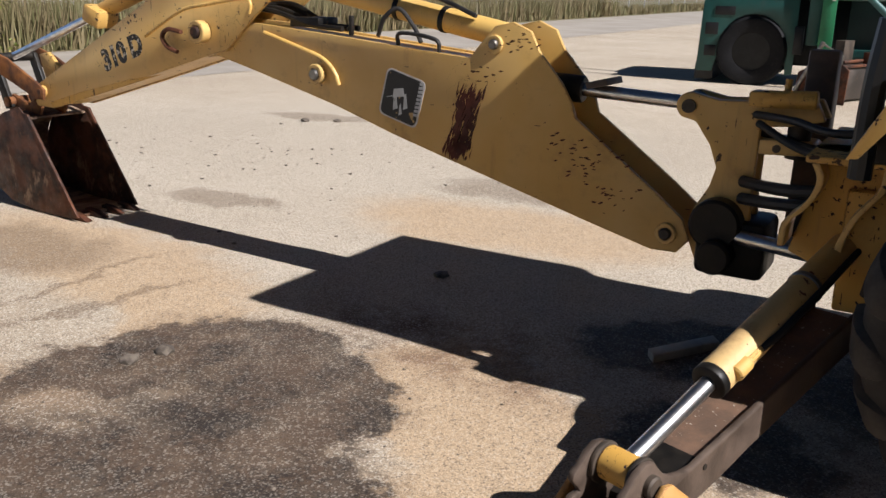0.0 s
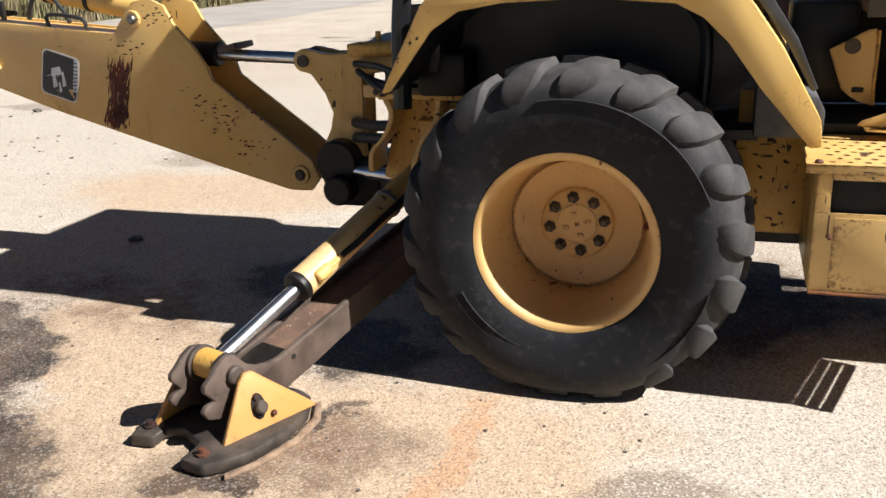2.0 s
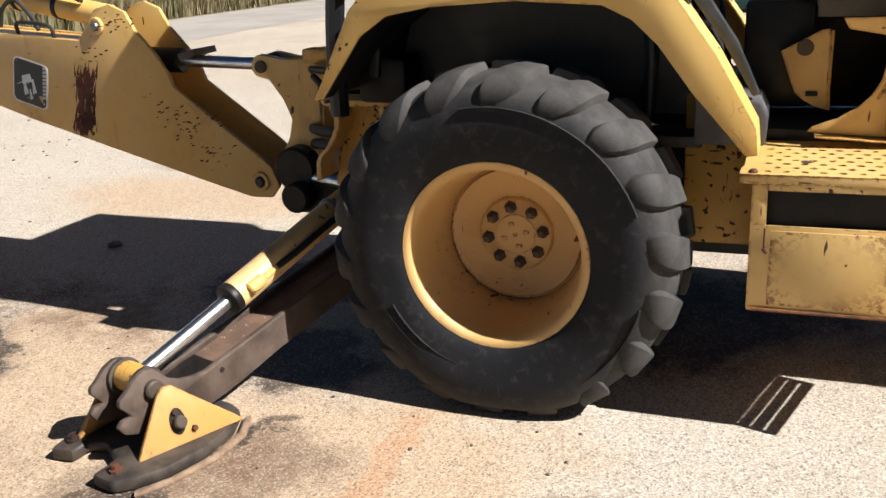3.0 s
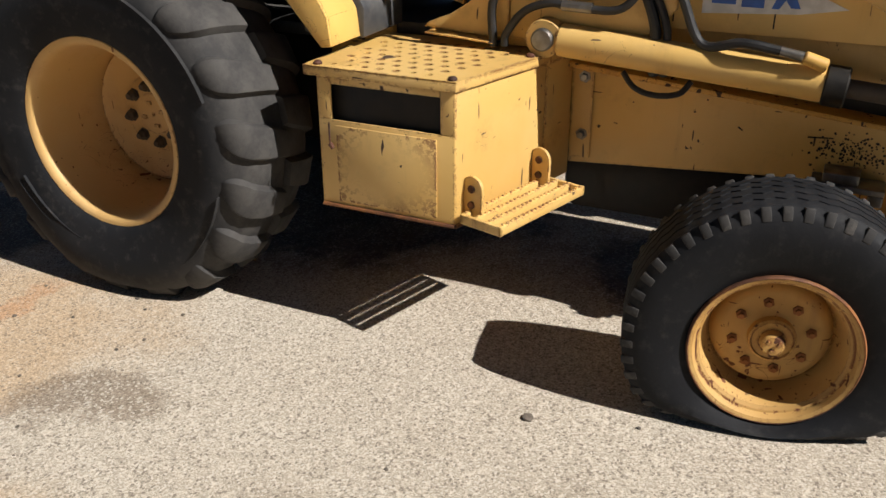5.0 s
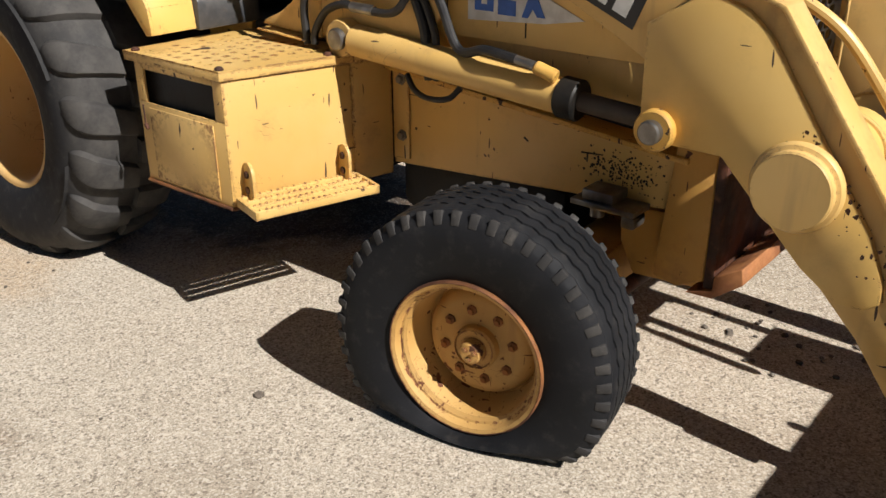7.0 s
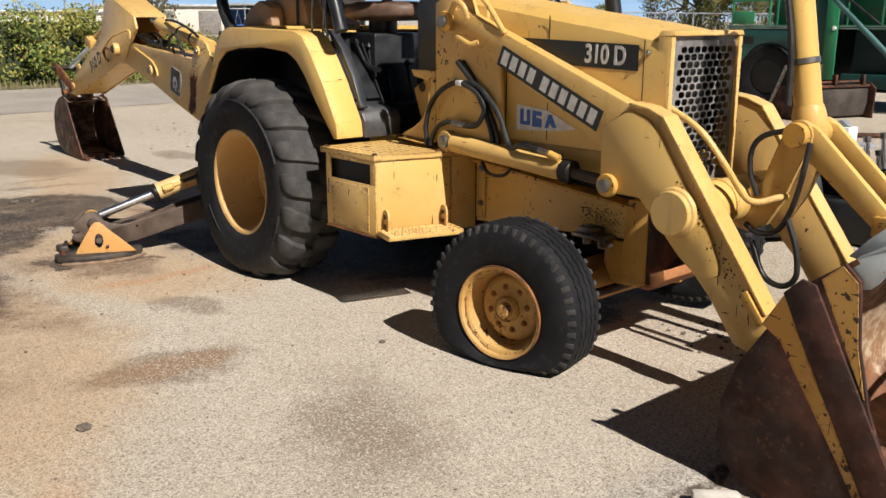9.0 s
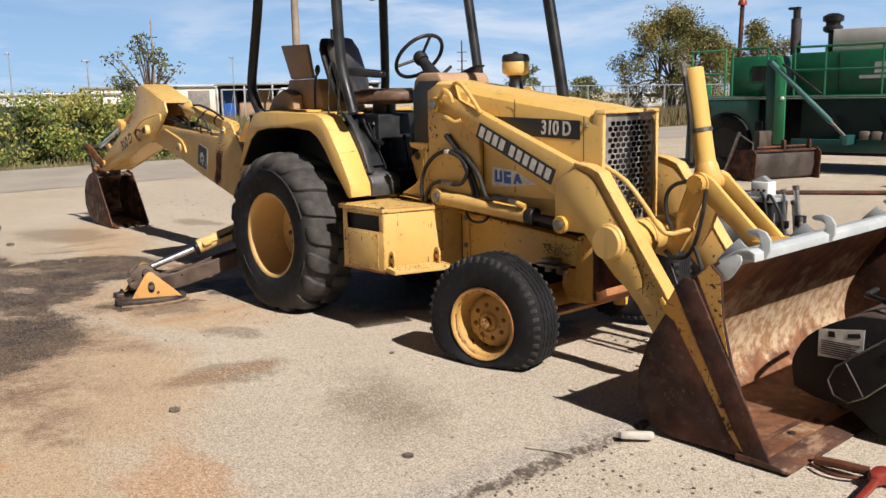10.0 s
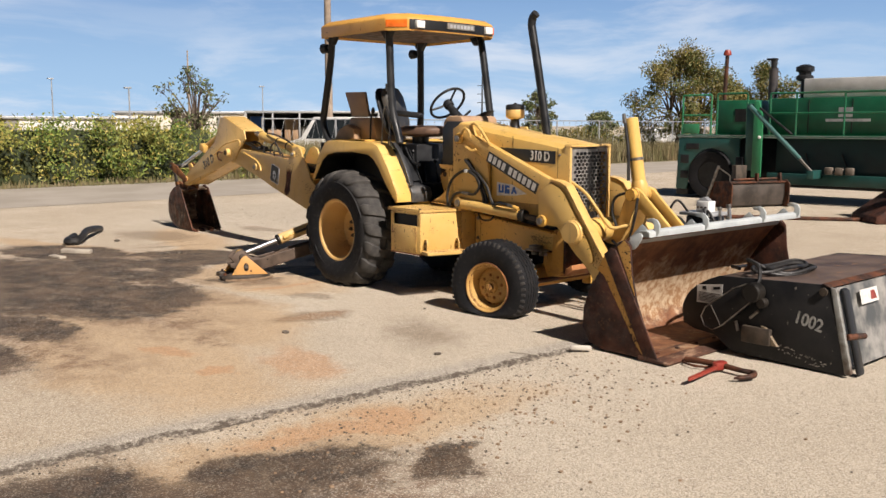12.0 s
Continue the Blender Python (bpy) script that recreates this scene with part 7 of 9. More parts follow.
# bucket cylinder, links
ba, bb = M_BOOM @ Vector((-3.05, BT / 2, 1.60)), M_BOOM @ Vector((-4.84, BT / 2, 1.015))
ax = (bb - ba).normalized()
bm = rod(B(), ba, ba + ax * 0.78, 0.050, seg=22, r_edge=0.006)
kc = part("bucket_cylinder", bm, YELLOW_WORN, machine, "yellow hoe bucket cylinder")
bm = rod(B(), ba + ax * 0.77, bb, 0.026, seg=18)
part("bucket_rod", bm, CHROME, kc, "chrome rod")
bm = box(B(), (-0.08, -0.08, -0.06), (0.08, 0.08, 0.05), 0.02, M_BOOM @ pose(-3.78, 0.10, 1.33, 0, 20, 0))
part("port_block", bm, YELLOW_WORN, kc)
bm = B()
for v in (V0 - 0.085, V1 + 0.065):
    prism(bm, P([(4.90, 1.02), (4.87, 0.965), (4.80, 0.95), (4.33, 0.785), (4.25, 0.785), (4.235, 0.85), (4.29, 0.885), (4.62, 1.03), (4.80, 1.075), (4.88, 1.07)]), "y", v, v + 0.022, 0.006, M_BOOM)
link = part("guide_link", bm, RUST_EDGE, machine, "rust-orange guide links")
bm = B()
for v in (V0 - 0.055, V1 + 0.035):
    prism(bm, P([(4.88, 1.04), (4.80, 1.04), (4.66, 0.70), (4.74, 0.68)]), "y", v, v + 0.03, 0.006, M_BOOM)
rod(bm, M_BOOM @ Vector((-4.84, V0 - 0.10, 1.015)), M_BOOM @ Vector((-4.84, V1 + 0.10, 1.015)), 0.032, seg=16)
part("bucket_link", bm, GREASE, machine)
bm = B()
prism(bm, P([(4.15, 0.94), (4.32, 1.08), (4.42, 1.06), (4.36, 0.86)]), "y", V0 + 0.03, V0 + 0.06, 0.008, M_BOOM)
part("link_lug", bm, YELLOW, dipper)
# hoe bucket
KV0, KV1 = -0.10, 0.37
kside = P([(4.40, 0.655), (4.46, 0.70), (4.62, 0.66), (4.80, 0.56), (4.875, 0.42), (4.885, 0.25), (4.80, 0.12), (4.66, 0.05), (4.40, 0.015), (4.02, 0.012), (3.97, 0.03)])
kb = P([(4.40, 0.62), (4.62, 0.645), (4.80, 0.545), (4.865, 0.42), (4.872, 0.25), (4.79, 0.13), (4.66, 0.065), (4.40, 0.03), (4.00, 0.026)])
kfine = [(p.x, p.z) for p in curve_points([(x, 0, z) for x, z in kb], 4)]
kin = []
for i, (x, z) in enumerate(kfine):
    a, b = kfine[max(i - 1, 0)], kfine[min(i + 1, len(kfine) - 1)]
    d = Vector((b[0] - a[0], b[1] - a[1])).normalized()
    kin.append((x + d.y * 0.014, z - d.x * 0.014))
bm = prism(B(), kfine + kin[::-1], "y", KV0 + 0.013, KV1 - 0.013, 0, M_HOE)
hoe_bucket = part("hoe_bucket", bm, HOE_INSIDE, machine, "rusty digging bucket standing on its teeth")
for v in (KV0, KV1 - 0.0125):
    bm = prism(B(), kside, "y", v, v + 0.0125, 0.003, M_HOE)
    part("bucket_side", bm, HOE_BUCKET, hoe_bucket)
for v in (KV0 - 0.006, KV1 - 0.0125):
    bm = prism(B(), P([(4.42, 0.67), (4.36, 0.66), (3.92, 0.03), (3.99, 0.012)]), "y", v, v + 0.019, 0.004, M_HOE)
    part("side_edge", bm, RUST, hoe_bucket)
for k in range(4):
    v = KV0 + 0.02 + k * 0.128
    bm = prism(B(), P([(4.06, 0.05), (3.97, 0.045), (3.86, 0.006), (3.98, 0.0), (4.06, 0.004)]), "y", v, v + 0.05, 0.006, M_HOE)
    part("tooth", bm, RUST, hoe_bucket, "worn steel tooth")
bm = B()
for v in (0.02, 0.20):
    prism(bm, P([(4.78, 0.56), (4.76, 0.70), (4.71, 0.76), (4.64, 0.74), (4.52, 0.70), (4.46, 0.80), (4.40, 0.84), (4.34, 0.78), (4.42, 0.63)]), "y", v, v + 0.03, 0.008, M_HOE)
rod(bm, M_HOE @ Vector((-4.70, -0.03, 0.71)), M_HOE @ Vector((-4.70, 0.30, 0.71)), 0.034, seg=16)
rod(bm, M_HOE @ Vector((-4.40, -0.03, 0.775)), M_HOE @ Vector((-4.40, 0.30, 0.775)), 0.036, seg=16)
part("bucket_ear", bm, RUST_EDGE, hoe_bucket, "rusty bucket ears")

# --- near stabiliser, lowered on its pad; its frame: x along the arm into the machine, y away from the eye, z up ---
SU = Vector((0.305, 0.952, 0.0)).normalized()
M_S = Matrix(((SU.x, -SU.y, 0, -0.988), (SU.y, SU.x, 0, -1.503), (0, 0, 1, 0), (0, 0, 0, 1)))
arm_o = [(-0.075, 0.102), (-0.118, 0.118), (-0.138, 0.150), (-0.120, 0.168), (-0.088, 0.172), (-0.098, 0.188), (-0.124, 0.216), (-0.120, 0.238), (-0.094, 0.256), (-0.062, 0.288), (-0.022, 0.306), (0.018, 0.298), (0.044, 0.268), (0.070, 0.242), (0.110, 0.222), (0.160, 0.212), (0.215, 0.211), (0.280, 0.228), (0.54, 0.291), (1.22, 0.455),
         (1.22, 0.325), (0.54, 0.165), (0.36, 0.113), (0.26, 0.090), (0.15, 0.072), (0.02, 0.072)]
bm = prism(B(), arm_o, "y", 0.0, 0.024, 0.007, M_S)
prism(bm, arm_o, "y", 0.166, 0.190, 0.007, M_S)
stab = part("stabiliser_arm", bm, STAB_STEEL, machine, "grease-stained stabiliser arm lowered to the ground")
bm = prism(B(), [(0.16, 0.165), (0.30, 0.208), (0.54, 0.268), (1.20, 0.425), (1.20, 0.41), (0.54, 0.253), (0.30, 0.193), (0.16, 0.15)], "y", 0.0245, 0.1655, 0, M_S)
part("arm_web", bm, surface("speckled_rusty_web", (0.12, 0.075, 0.05), (0.20, 0.115, 0.07), 9.0, 0.8, bump=0.5, speck=(0.42, 0.36, 0.30), speck_at=0.68, speck_scale=70.0), stab, "gritty rust-brown web between the plates")
bm = prism(B(), [(0.04, 0.075), (0.15, 0.10), (0.22, 0.175), (0.28, 0.206), (0.22, 0.196), (0.15, 0.175), (0.05, 0.125)], "y", 0.026, 0.164, 0.0, M_S)
part("grease_cake", bm, GREASE, stab, "caked grease in the arm")
bm = lathe(B(), [(0.010, 0.0), (0.010, 0.002), (0.001, 0.002)], M_S @ Vector((0.275, -0.0005, 0.19)), M_S.to_3x3() @ Vector((0, -1, 0)), 12)
part("drain_hole", bm, GREASE, stab)
ca = M_S @ Vector((0.0, 0.095, 0.245))
ax = Vector((SU.x, SU.y, 0.345)).normalized()
cb = ca + ax * 1.30
bm = rod(B(), ca, ca + ax * 0.48, 0.027, seg=24)
part("stabiliser_rod", bm, CHROME, stab, "polished cylinder rod")
bm = rod(B(), ca + ax * 0.452, cb, 0.058, 0.056, 28, 0.006)
part("stabiliser_cylinder", bm, CYL_PAINT, stab, "scuffed yellow stabiliser cylinder")
bm = lathe(B(), [(0.030, 0.425), (0.052, 0.427), (0.058, 0.432), (0.0595, 0.438), (0.0595, 0.458), (0.057, 0.462)], ca, ax, 28)
part("cylinder_collar", bm, GREASE, stab, "oily black gland")
bm = lathe(B(), [(0.0585, 1.00), (0.062, 1.004), (0.062, 1.020), (0.0585, 1.024)], ca, ax, 28)
part("hose_clamp", bm, STEEL, stab)
n_out = Vector((0.86, -0.45, 0.12)).normalized()
q = ca + ax * 0.50 + n_out * 0.052
bm = rod(B(), q, q + ax * 0.075, 0.027, 0.025, 14, 0.006)
rod(bm, q + ax * 0.07, q + ax * 0.15, 0.017, 0.014, 10, 0.003)
part("port_fitting", bm, YELLOW_WORN, stab)
bm = tube(B(), [q + ax * 0.14, q + ax * 0.24 + n_out * 0.016, q + ax * 0.36 + n_out * 0.014, ca + ax * 1.0 + n_out * 0.066, cb + n_out * 0.055], 0.013, 10)
part("stabiliser_hose", bm, HOSE, stab)
bm = lathe(B(), [(0.048, -0.052), (0.051, -0.048), (0.051, 0.048), (0.048, 0.052)], ca, M_S.to_3x3() @ Vector((0, 1, 0)), 28)
part("rod_eye", bm, YELLOW_WORN, stab)
for y0, y1 in ((0.0245, 0.0415), (0.1485, 0.1655)):
    ring = arc(0.0, 0.240, 0.064, 0, 350, 20)
    part("clevis_boss", prism(B(), ring, "y", y0, y1, 0.004, M_S), GREASY_STEEL, stab, "oily steel clevis boss")
bm = rod(B(), M_S @ Vector((0, -0.022, 0.235)), M_S @ Vector((0, 0.21, 0.235)), 0.033, seg=22, r_edge=0.006)
part("clevis_pin", bm, GREASY_STEEL, stab)
# pad: base plate with two toes, two leaning cheeks, slots and bolts
bm = B()
base_pts = [(-0.246, 0.265), (-0.215, 0.185), (-0.150, 0.200), (-0.118, 0.14), (-0.150, 0.03), (-0.190, 0.012), (-0.255, 0.0), (-0.245, -0.095), (-0.185, -0.135), (-0.10, -0.165), (0.06, -0.165), (0.20, -0.125), (0.285, -0.06), (0.30, 0.0), (0.29, 0.14), (0.22, 0.26), (0.05, 0.32), (-0.13, 0.315)]
prism(bm, base_pts, "z", 0.004, 0.050, 0.012, M_S)
pad = part("stabiliser_pad", bm, GREASY_STEEL, stab, "mud-caked steel pad with worn yellow cheeks")
worn = paint("worn_orange_paint", (0.48, 0.235, 0.055), (0.52, 0.31, 0.11), chip=(0.17, 0.075, 0.03), wear=1.1, dirt=(0.24, 0.11, 0.045), grime=1.0, rough=0.6, edges=1.2)


def cheek(a, b, h, lean):
    p, q = M_S @ Vector((*a, 0.046)), M_S @ Vector((*b, 0.046))
    up = M_S.to_3x3() @ Vector((0, lean, 1))
    m = facing_out(p, q - p, up)
    L = (q - p).length
    return prism(B(), [(0, 0), (L, 0), (L * 0.93, h * 0.14), (L * 0.52, h * 0.83), (L * 0.43, h * 0.99), (L * 0.35, h), (L * 0.29, h * 0.90)], "z", -0.010, 0.010, 0.005, m), m, L


bm, mc, L = cheek((-0.13, -0.062), (0.25, -0.118), 0.205, 0.24)
part("pad_cheek", bm, worn, stab, "worn orange-yellow cheek with an oval slot")
oval = [(0.155 + 0.027 * math.cos(k * math.pi / 8), 0.082 + 0.046 * math.sin(k * math.pi / 8)) for k in range(16)]
part("cheek_slot", prism(B(), oval, "z", 0.0095, 0.0125, 0.0, mc), GREASE, stab)
bm = rod(B(), mc @ Vector((0.157, 0.080, -0.03)), mc @ Vector((0.157, 0.080, 0.040)), 0.024, 0.022, 16, 0.005)
part("pivot_bolt", bm, GREASY_STEEL, stab)
for u, v in ((0.150, 0.115), (0.205, 0.040)):
    bm = rod(B(), mc @ Vector((u, v, 0.008)), mc @ Vector((u, v, 0.024)), 0.011, 0.010, 6, 0.002)
    part("pad_bolt", bm, RUST, stab)
bm, mc2, L2 = cheek((-0.16, 0.245), (0.20, 0.285), 0.19, -0.25)
part("pad_cheek", bm, worn, stab, "worn orange-yellow cheek")
for u, v in ((-0.175, 0.245), (-0.20, -0.05)):
    bm = lathe(B(), [(0.022, 0), (0.022, 0.008), (0.013, 0.010), (0.013, 0.024), (0.001, 0.026)], M_S @ Vector((u, v, 0.050)), (0, 0, 1), 8)
    part("pad_bolt", bm, RUST, stab)
bm = B()
prism(bm, [(-0.20, -0.145), (-0.09, -0.178), (0.06, -0.178), (0.21, -0.136), (0.29, -0.07), (0.32, -0.075), (0.22, -0.165), (0.07, -0.205), (-0.10, -0.200), (-0.22, -0.165)], "z", 0.0, 0.020, 0.008, M_S)
single("mud_ridge", bm, MUD, "ridge of dried mud against the stabiliser pad", "mud")
# far stabiliser, folded up
bm = B()
prism(bm, [(0.30, 0.45), (0.42, 0.45), (0.52, 1.10), (0.48, 1.30), (0.40, 1.30), (0.38, 1.10)], "x", -1.02, -0.90, 0.01)
part("folded_stabiliser", bm, STAB_STEEL, machine)

# ---- attachments and loose things near the bucket ----
sweeper = thing("sweeper_attachment", "battered black pickup sweeper attachment with worn edges", "sweeper", (4.5, 0.4, 0))
SY0, SY1 = -0.43, 1.42
prof = [(4.30, 0.020), (5.125, 0.010), (4.985, 0.575), (4.945, 0.602), (4.17, 0.565)] + [(p.x, p.z) for p in curve_points([(4.17, 0, 0.565), (4.06, 0, 0.52), (3.93, 0, 0.43), (3.86, 0, 0.30), (3.875, 0, 0.17)], 3)][1:] + [(3.98, 0.135), (4.15, 0.12), (4.24, 0.05)]
SW_BLACK = surface("scuffed_black", (0.009, 0.010, 0.012), (0.022, 0.022, 0.023), 4.0, 0.5, bump=0.08, spec=0.25, speck=(0.16, 0.14, 0.12), speck_at=0.70, speck_scale=26.0)
SW_TOP = surface("rust_brown_top", (0.075, 0.05, 0.04), (0.16, 0.11, 0.085), 3.0, 0.6, bump=0.25, speck=(0.22, 0.12, 0.07), speck_at=0.66, speck_scale=14.0)
bm = prism(B(), prof, "y", SY0, SY0 + 0.02, 0.004)
part("end_plate", bm, SW_BLACK, sweeper, "scuffed black end plate")
bm = prism(B(), prof, "y", SY1 - 0.02, SY1, 0.004)
part("end_plate", bm, SW_BLACK, sweeper)
top_line = [(4.945, 0.600), (4.17, 0.563), (4.06, 0.518), (3.93, 0.428), (3.862, 0.30), (3.877, 0.18)]
bm = prism(B(), top_line + [(x + (0.012 if z < 0.5 else 0), z - 0.012) for x, z in top_line[::-1]], "y", SY0 + 0.0205, SY1 - 0.0205, 0.0)
part("top_cover", bm, SW_TOP, sweeper, "rust-brown top cover")
bm = prism(B(), [(5.110, 0.05), (5.125, 0.05), (4.99, 0.575), (4.975, 0.575)], "y", SY0 + 0.0205, SY1 - 0.0205, 0.0)
part("front_panel", bm, surface("chipped_grey", (0.07, 0.075, 0.075), (0.30, 0.29, 0.27), 5.0, 0.55, bump=0.3), sweeper, "chipped grey front panel")
bm = prism(B(), [(4.99, 0.59), (5.03, 0.585), (5.165, 0.03), (5.12, 0.02)], "y", SY0 - 0.006, SY0 + 0.030, 0.006)
part("front_edge", bm, surface("worn_white_edge", (0.30, 0.31, 0.30), (0.10, 0.07, 0.05), 6.0, 0.55, bump=0.3), sweeper, "worn pale front edge")
bm = prism(B(), [(5.02, 0.58), (5.055, 0.57), (5.19, 0.02), (5.17, 0.0)], "y", SY0 + 0.06, SY0 + 0.15, 0.010)
part("hinge_strip", bm, BLACK, sweeper)
bm = rod(B(), (5.11, SY0 + 0.02, 0.27), (5.15, SY0 + 0.20, 0.26), 0.022, 0.020, 12)
part("hinge_bolt", bm, RUST, sweeper)
bm = B()
prism(bm, [(4.93, 0.603), (4.985, 0.582), (4.995, 0.590), (4.94, 0.612)], "y", SY0 - 0.004, SY1, 0.002)
part("top_lip", bm, RUST, sweeper, "rusted lip")
bm = lathe(B(), [(0.028, 0), (0.028, 0.02), (0.014, 0.022)], (4.95, SY0 + 0.001, 0.555), (0, -1, 0), 14)
part("lift_eye", bm, GREASY_STEEL, sweeper)
# belt guard, motor and brackets on the end plate
g = [(4.10, 0.195), (4.07, 0.26), (4.10, 0.33), (4.32, 0.50), (4.42, 0.545), (4.50, 0.51), (4.49, 0.45), (4.24, 0.215), (4.17, 0.175)]
bm = prism(B(), g, "y", SY0 - 0.075, SY0 - 0.001, 0.012)
guard_ob = part("belt_guard", bm, SW_BLACK, sweeper, "black belt guard with worn rim")
rim = [Vector((x, SY0 - 0.072, z)) for x, z in g]
bm = tube(B(), rim + [rim[0]], 0.005, 6, 1)
part("guard_rim", bm, STEEL, guard_ob)
bm = tube(B(), [Vector((4.15, SY0 - 0.080, 0.36)), Vector((4.20, SY0 - 0.081, 0.28)), Vector((4.235, SY0 - 0.080, 0.22))], 0.003, 6, 2)
part("bare_scratch", bm, STEEL, guard_ob)
bm = rod(B(), (4.47, SY0 - 0.10, 0.49), (4.47, SY0, 0.49), 0.07, seg=20, r_edge=0.01)
rod(bm, (4.53, SY0 - 0.06, 0.42), (4.53, SY0, 0.42), 0.035, seg=14, r_edge=0.005)
part("drive_motor", bm, GREASE, sweeper, "oily black drive motor")
bm = prism(B(), [(4.52, 0.255), (4.56, 0.245), (4.655, 0.125), (4.61, 0.125)], "y", SY0 - 0.03, SY0 - 0.002, 0.004)
part("slotted_bracket", bm, surface("rubbed_bracket", (0.20, 0.15, 0.10), (0.34, 0.27, 0.19), 14.0, 0.5, 0.4), sweeper, "rubbed steel slotted bracket")
bm = box(B(), (4.38, SY0 - 0.045, 0.12), (4.60, SY0 - 0.002, 0.24), 0.01)
part("bracket_plate", bm, GREASY_STEEL, sweeper)
for a, b in (((4.50, 0.36), (4.44, 0.30)), ((4.33, 0.26), (4.35, 0.19))):
    bm = rod(B(), (a[0], SY0 - 0.03, a[1]), (b[0], SY0 - 0.03, b[1]), 0.012, seg=8)
    part("stay_bolt", bm, STEEL, sweeper)
bm = prism(B(), [(3.985, 0.345), (4.195, 0.350), (4.195, 0.505), (3.985, 0.475)], "y", SY0 - 0.004, SY0 - 0.001, 0)
plate_s = part("warning_plate", bm, DECAL_WHITE, sweeper, "white warning plate with dark bars")
bm = B()
for k in range(7):
    z = 0.36 + k * 0.0105
    prism(bm, [(4.0, z), (4.18 - 0.02 * (k % 3), z), (4.18 - 0.02 * (k % 3), z + 0.004), (4.0, z + 0.004)], "y", SY0 - 0.0055, SY0 - 0.0042, 0)
prism(bm, [(4.03, 0.445), (4.065, 0.447), (4.06, 0.475), (4.03, 0.473)], "y", SY0 - 0.0055, SY0 - 0.0042, 0)
prism(bm, [(4.12, 0.455), (4.18, 0.465), (4.175, 0.485), (4.12, 0.475)], "y", SY0 - 0.0055, SY0 - 0.0042, 0)
part("plate_bars", bm, DECAL_BLACK, plate_s)
lettering("1002", surface("stencil_white", (0.50, 0.50, 0.48), (0.28, 0.28, 0.27), 60.0, 0.7, bump=0.05), facing_out((4.855, SY0 - 0.0025, 0.335), (1, 0, -0.22), (0, 0, 1)), 0.122, sweeper, squeeze=0.85, label="white stencilled number", name="stencil_number")
bm, rf = B(), random.Random(5)
for k in range(34):
    x = rf.uniform(4.64, 4.97)
    z = 0.115 - (x - 4.64) * 0.22 + rf.uniform(-0.022, 0.03)
    prism(bm, [(x, z), (x + rf.uniform(0.008, 0.03), z - 0.004), (x + 0.012, z + rf.uniform(0.004, 0.012))], "y", SY0 - 0.002, SY0 - 0.0003, 0)
part("worn_stencil", bm, STEEL, sweeper, "scratched remains of lettering")
bm = prism(B(), [(0.0, 0.0), (0.27, 0.0), (0.27, 0.10), (0.0, 0.10)], "z", 0, 0.002, 0, facing_out((5.055, SY0 + 0.34, 0.44), (0, 1, 0), (-0.14, 0, 0.56)))
part("safety_sticker", bm, DECAL_WHITE, sweeper, "white safety sticker")
bm = prism(B(), [(0.15, 0.02), (0.24, 0.02), (0.22, 0.08), (0.16, 0.08)], "z", 0.0022, 0.004, 0, facing_out((5.055, SY0 + 0.34, 0.44), (0, 1, 0), (-0.14, 0, 0.56)))
part("sticker_spot", bm, RED, sweeper)
# coiled hoses on the cover
for k, (cx, cy, rx, ry, turn) in enumerate(((4.42, 0.02, 0.16, 0.30, 0.3), (4.46, 0.06, 0.13, 0.26, 0.6), (4.40, 0.0, 0.11, 0.34, 0.1))):
    pts = []
    for j in range(15):
        a = turn + j * 2 * math.pi / 13
        pts.append((cx + rx * math.cos(a), cy + ry * math.sin(a), 0.595 + 0.012 * k + 0.010 * math.sin(3 * a + k)))
    part("coiled_hose", tube(B(), pts, 0.014, 8, 5), HOSE, sweeper, "coil of black hose")
bm = tube(B(), [(4.36, -0.10, 0.60), (4.28, -0.25, 0.68), (4.44, -0.38, 0.66), (4.48, -0.43, 0.58), (4.47, -0.47, 0.52)], 0.014, 8)
part("motor_hose", bm, HOSE, sweeper)
bm = tube(B(), [(4.20, -0.22, 0.60), (4.10, -0.15, 0.60), (4.0, 0.05, 0.56), (3.95, 0.30, 0.54)], 0.014, 8)
part("motor_hose", bm, HOSE, sweeper)

binder = thing("load_binder", "rusty red ratchet load binder lying on the paving", "load binder", (4.5, -1.0, 0))
bm = tube(B(), [(4.20, -0.88, 0.022), (4.30, -0.875, 0.030), (4.42, -0.87, 0.034)], 0.021, 10, 4)
part("end_screw", bm, RUST, binder, "rusty threaded end")
bm = tube(B(), [(4.21, -0.92, 0.012), (4.28, -0.95, 0.012), (4.36, -0.94, 0.013), (4.43, -0.90, 0.02)], 0.008, 8, 4)
part("chain_tail", bm, RUST, binder)
bm = rod(B(), (4.46, -0.872, 0.036), (4.665, -0.885, 0.032), 0.019, 0.017, 12, 0.003)
part("screw_barrel", bm, RUST, binder, "rust-brown screw barrel")
bm = prism(B(), [(4.438, -0.92), (4.458, -0.950), (4.490, -0.94), (4.510, -0.885), (4.502, -0.835), (4.46, -0.825), (4.438, -0.855)], "z", 0.010, 0.062, 0.010)
part("ratchet_head", bm, RED, binder, "chipped red ratchet head")
bm = prism(B(), [(4.462, -0.94), (4.490, -0.93), (4.528, -1.30), (4.526, -1.325), (4.514, -1.328), (4.503, -1.30)], "z", 0.016, 0.042, 0.006)
part("handle", bm, RED, binder, "red steel handle")
bm = tube(B(), [(4.655, -0.885, 0.032), (4.71, -0.87, 0.032), (4.745, -0.91, 0.030), (4.735, -0.965, 0.026), (4.70, -1.01, 0.020), (4.67, -1.035, 0.016)], [0.017, 0.020, 0.019, 0.017, 0.014, 0.009], 10, 5)
part("end_hook", bm, RUST, binder, "rusty grab hook")

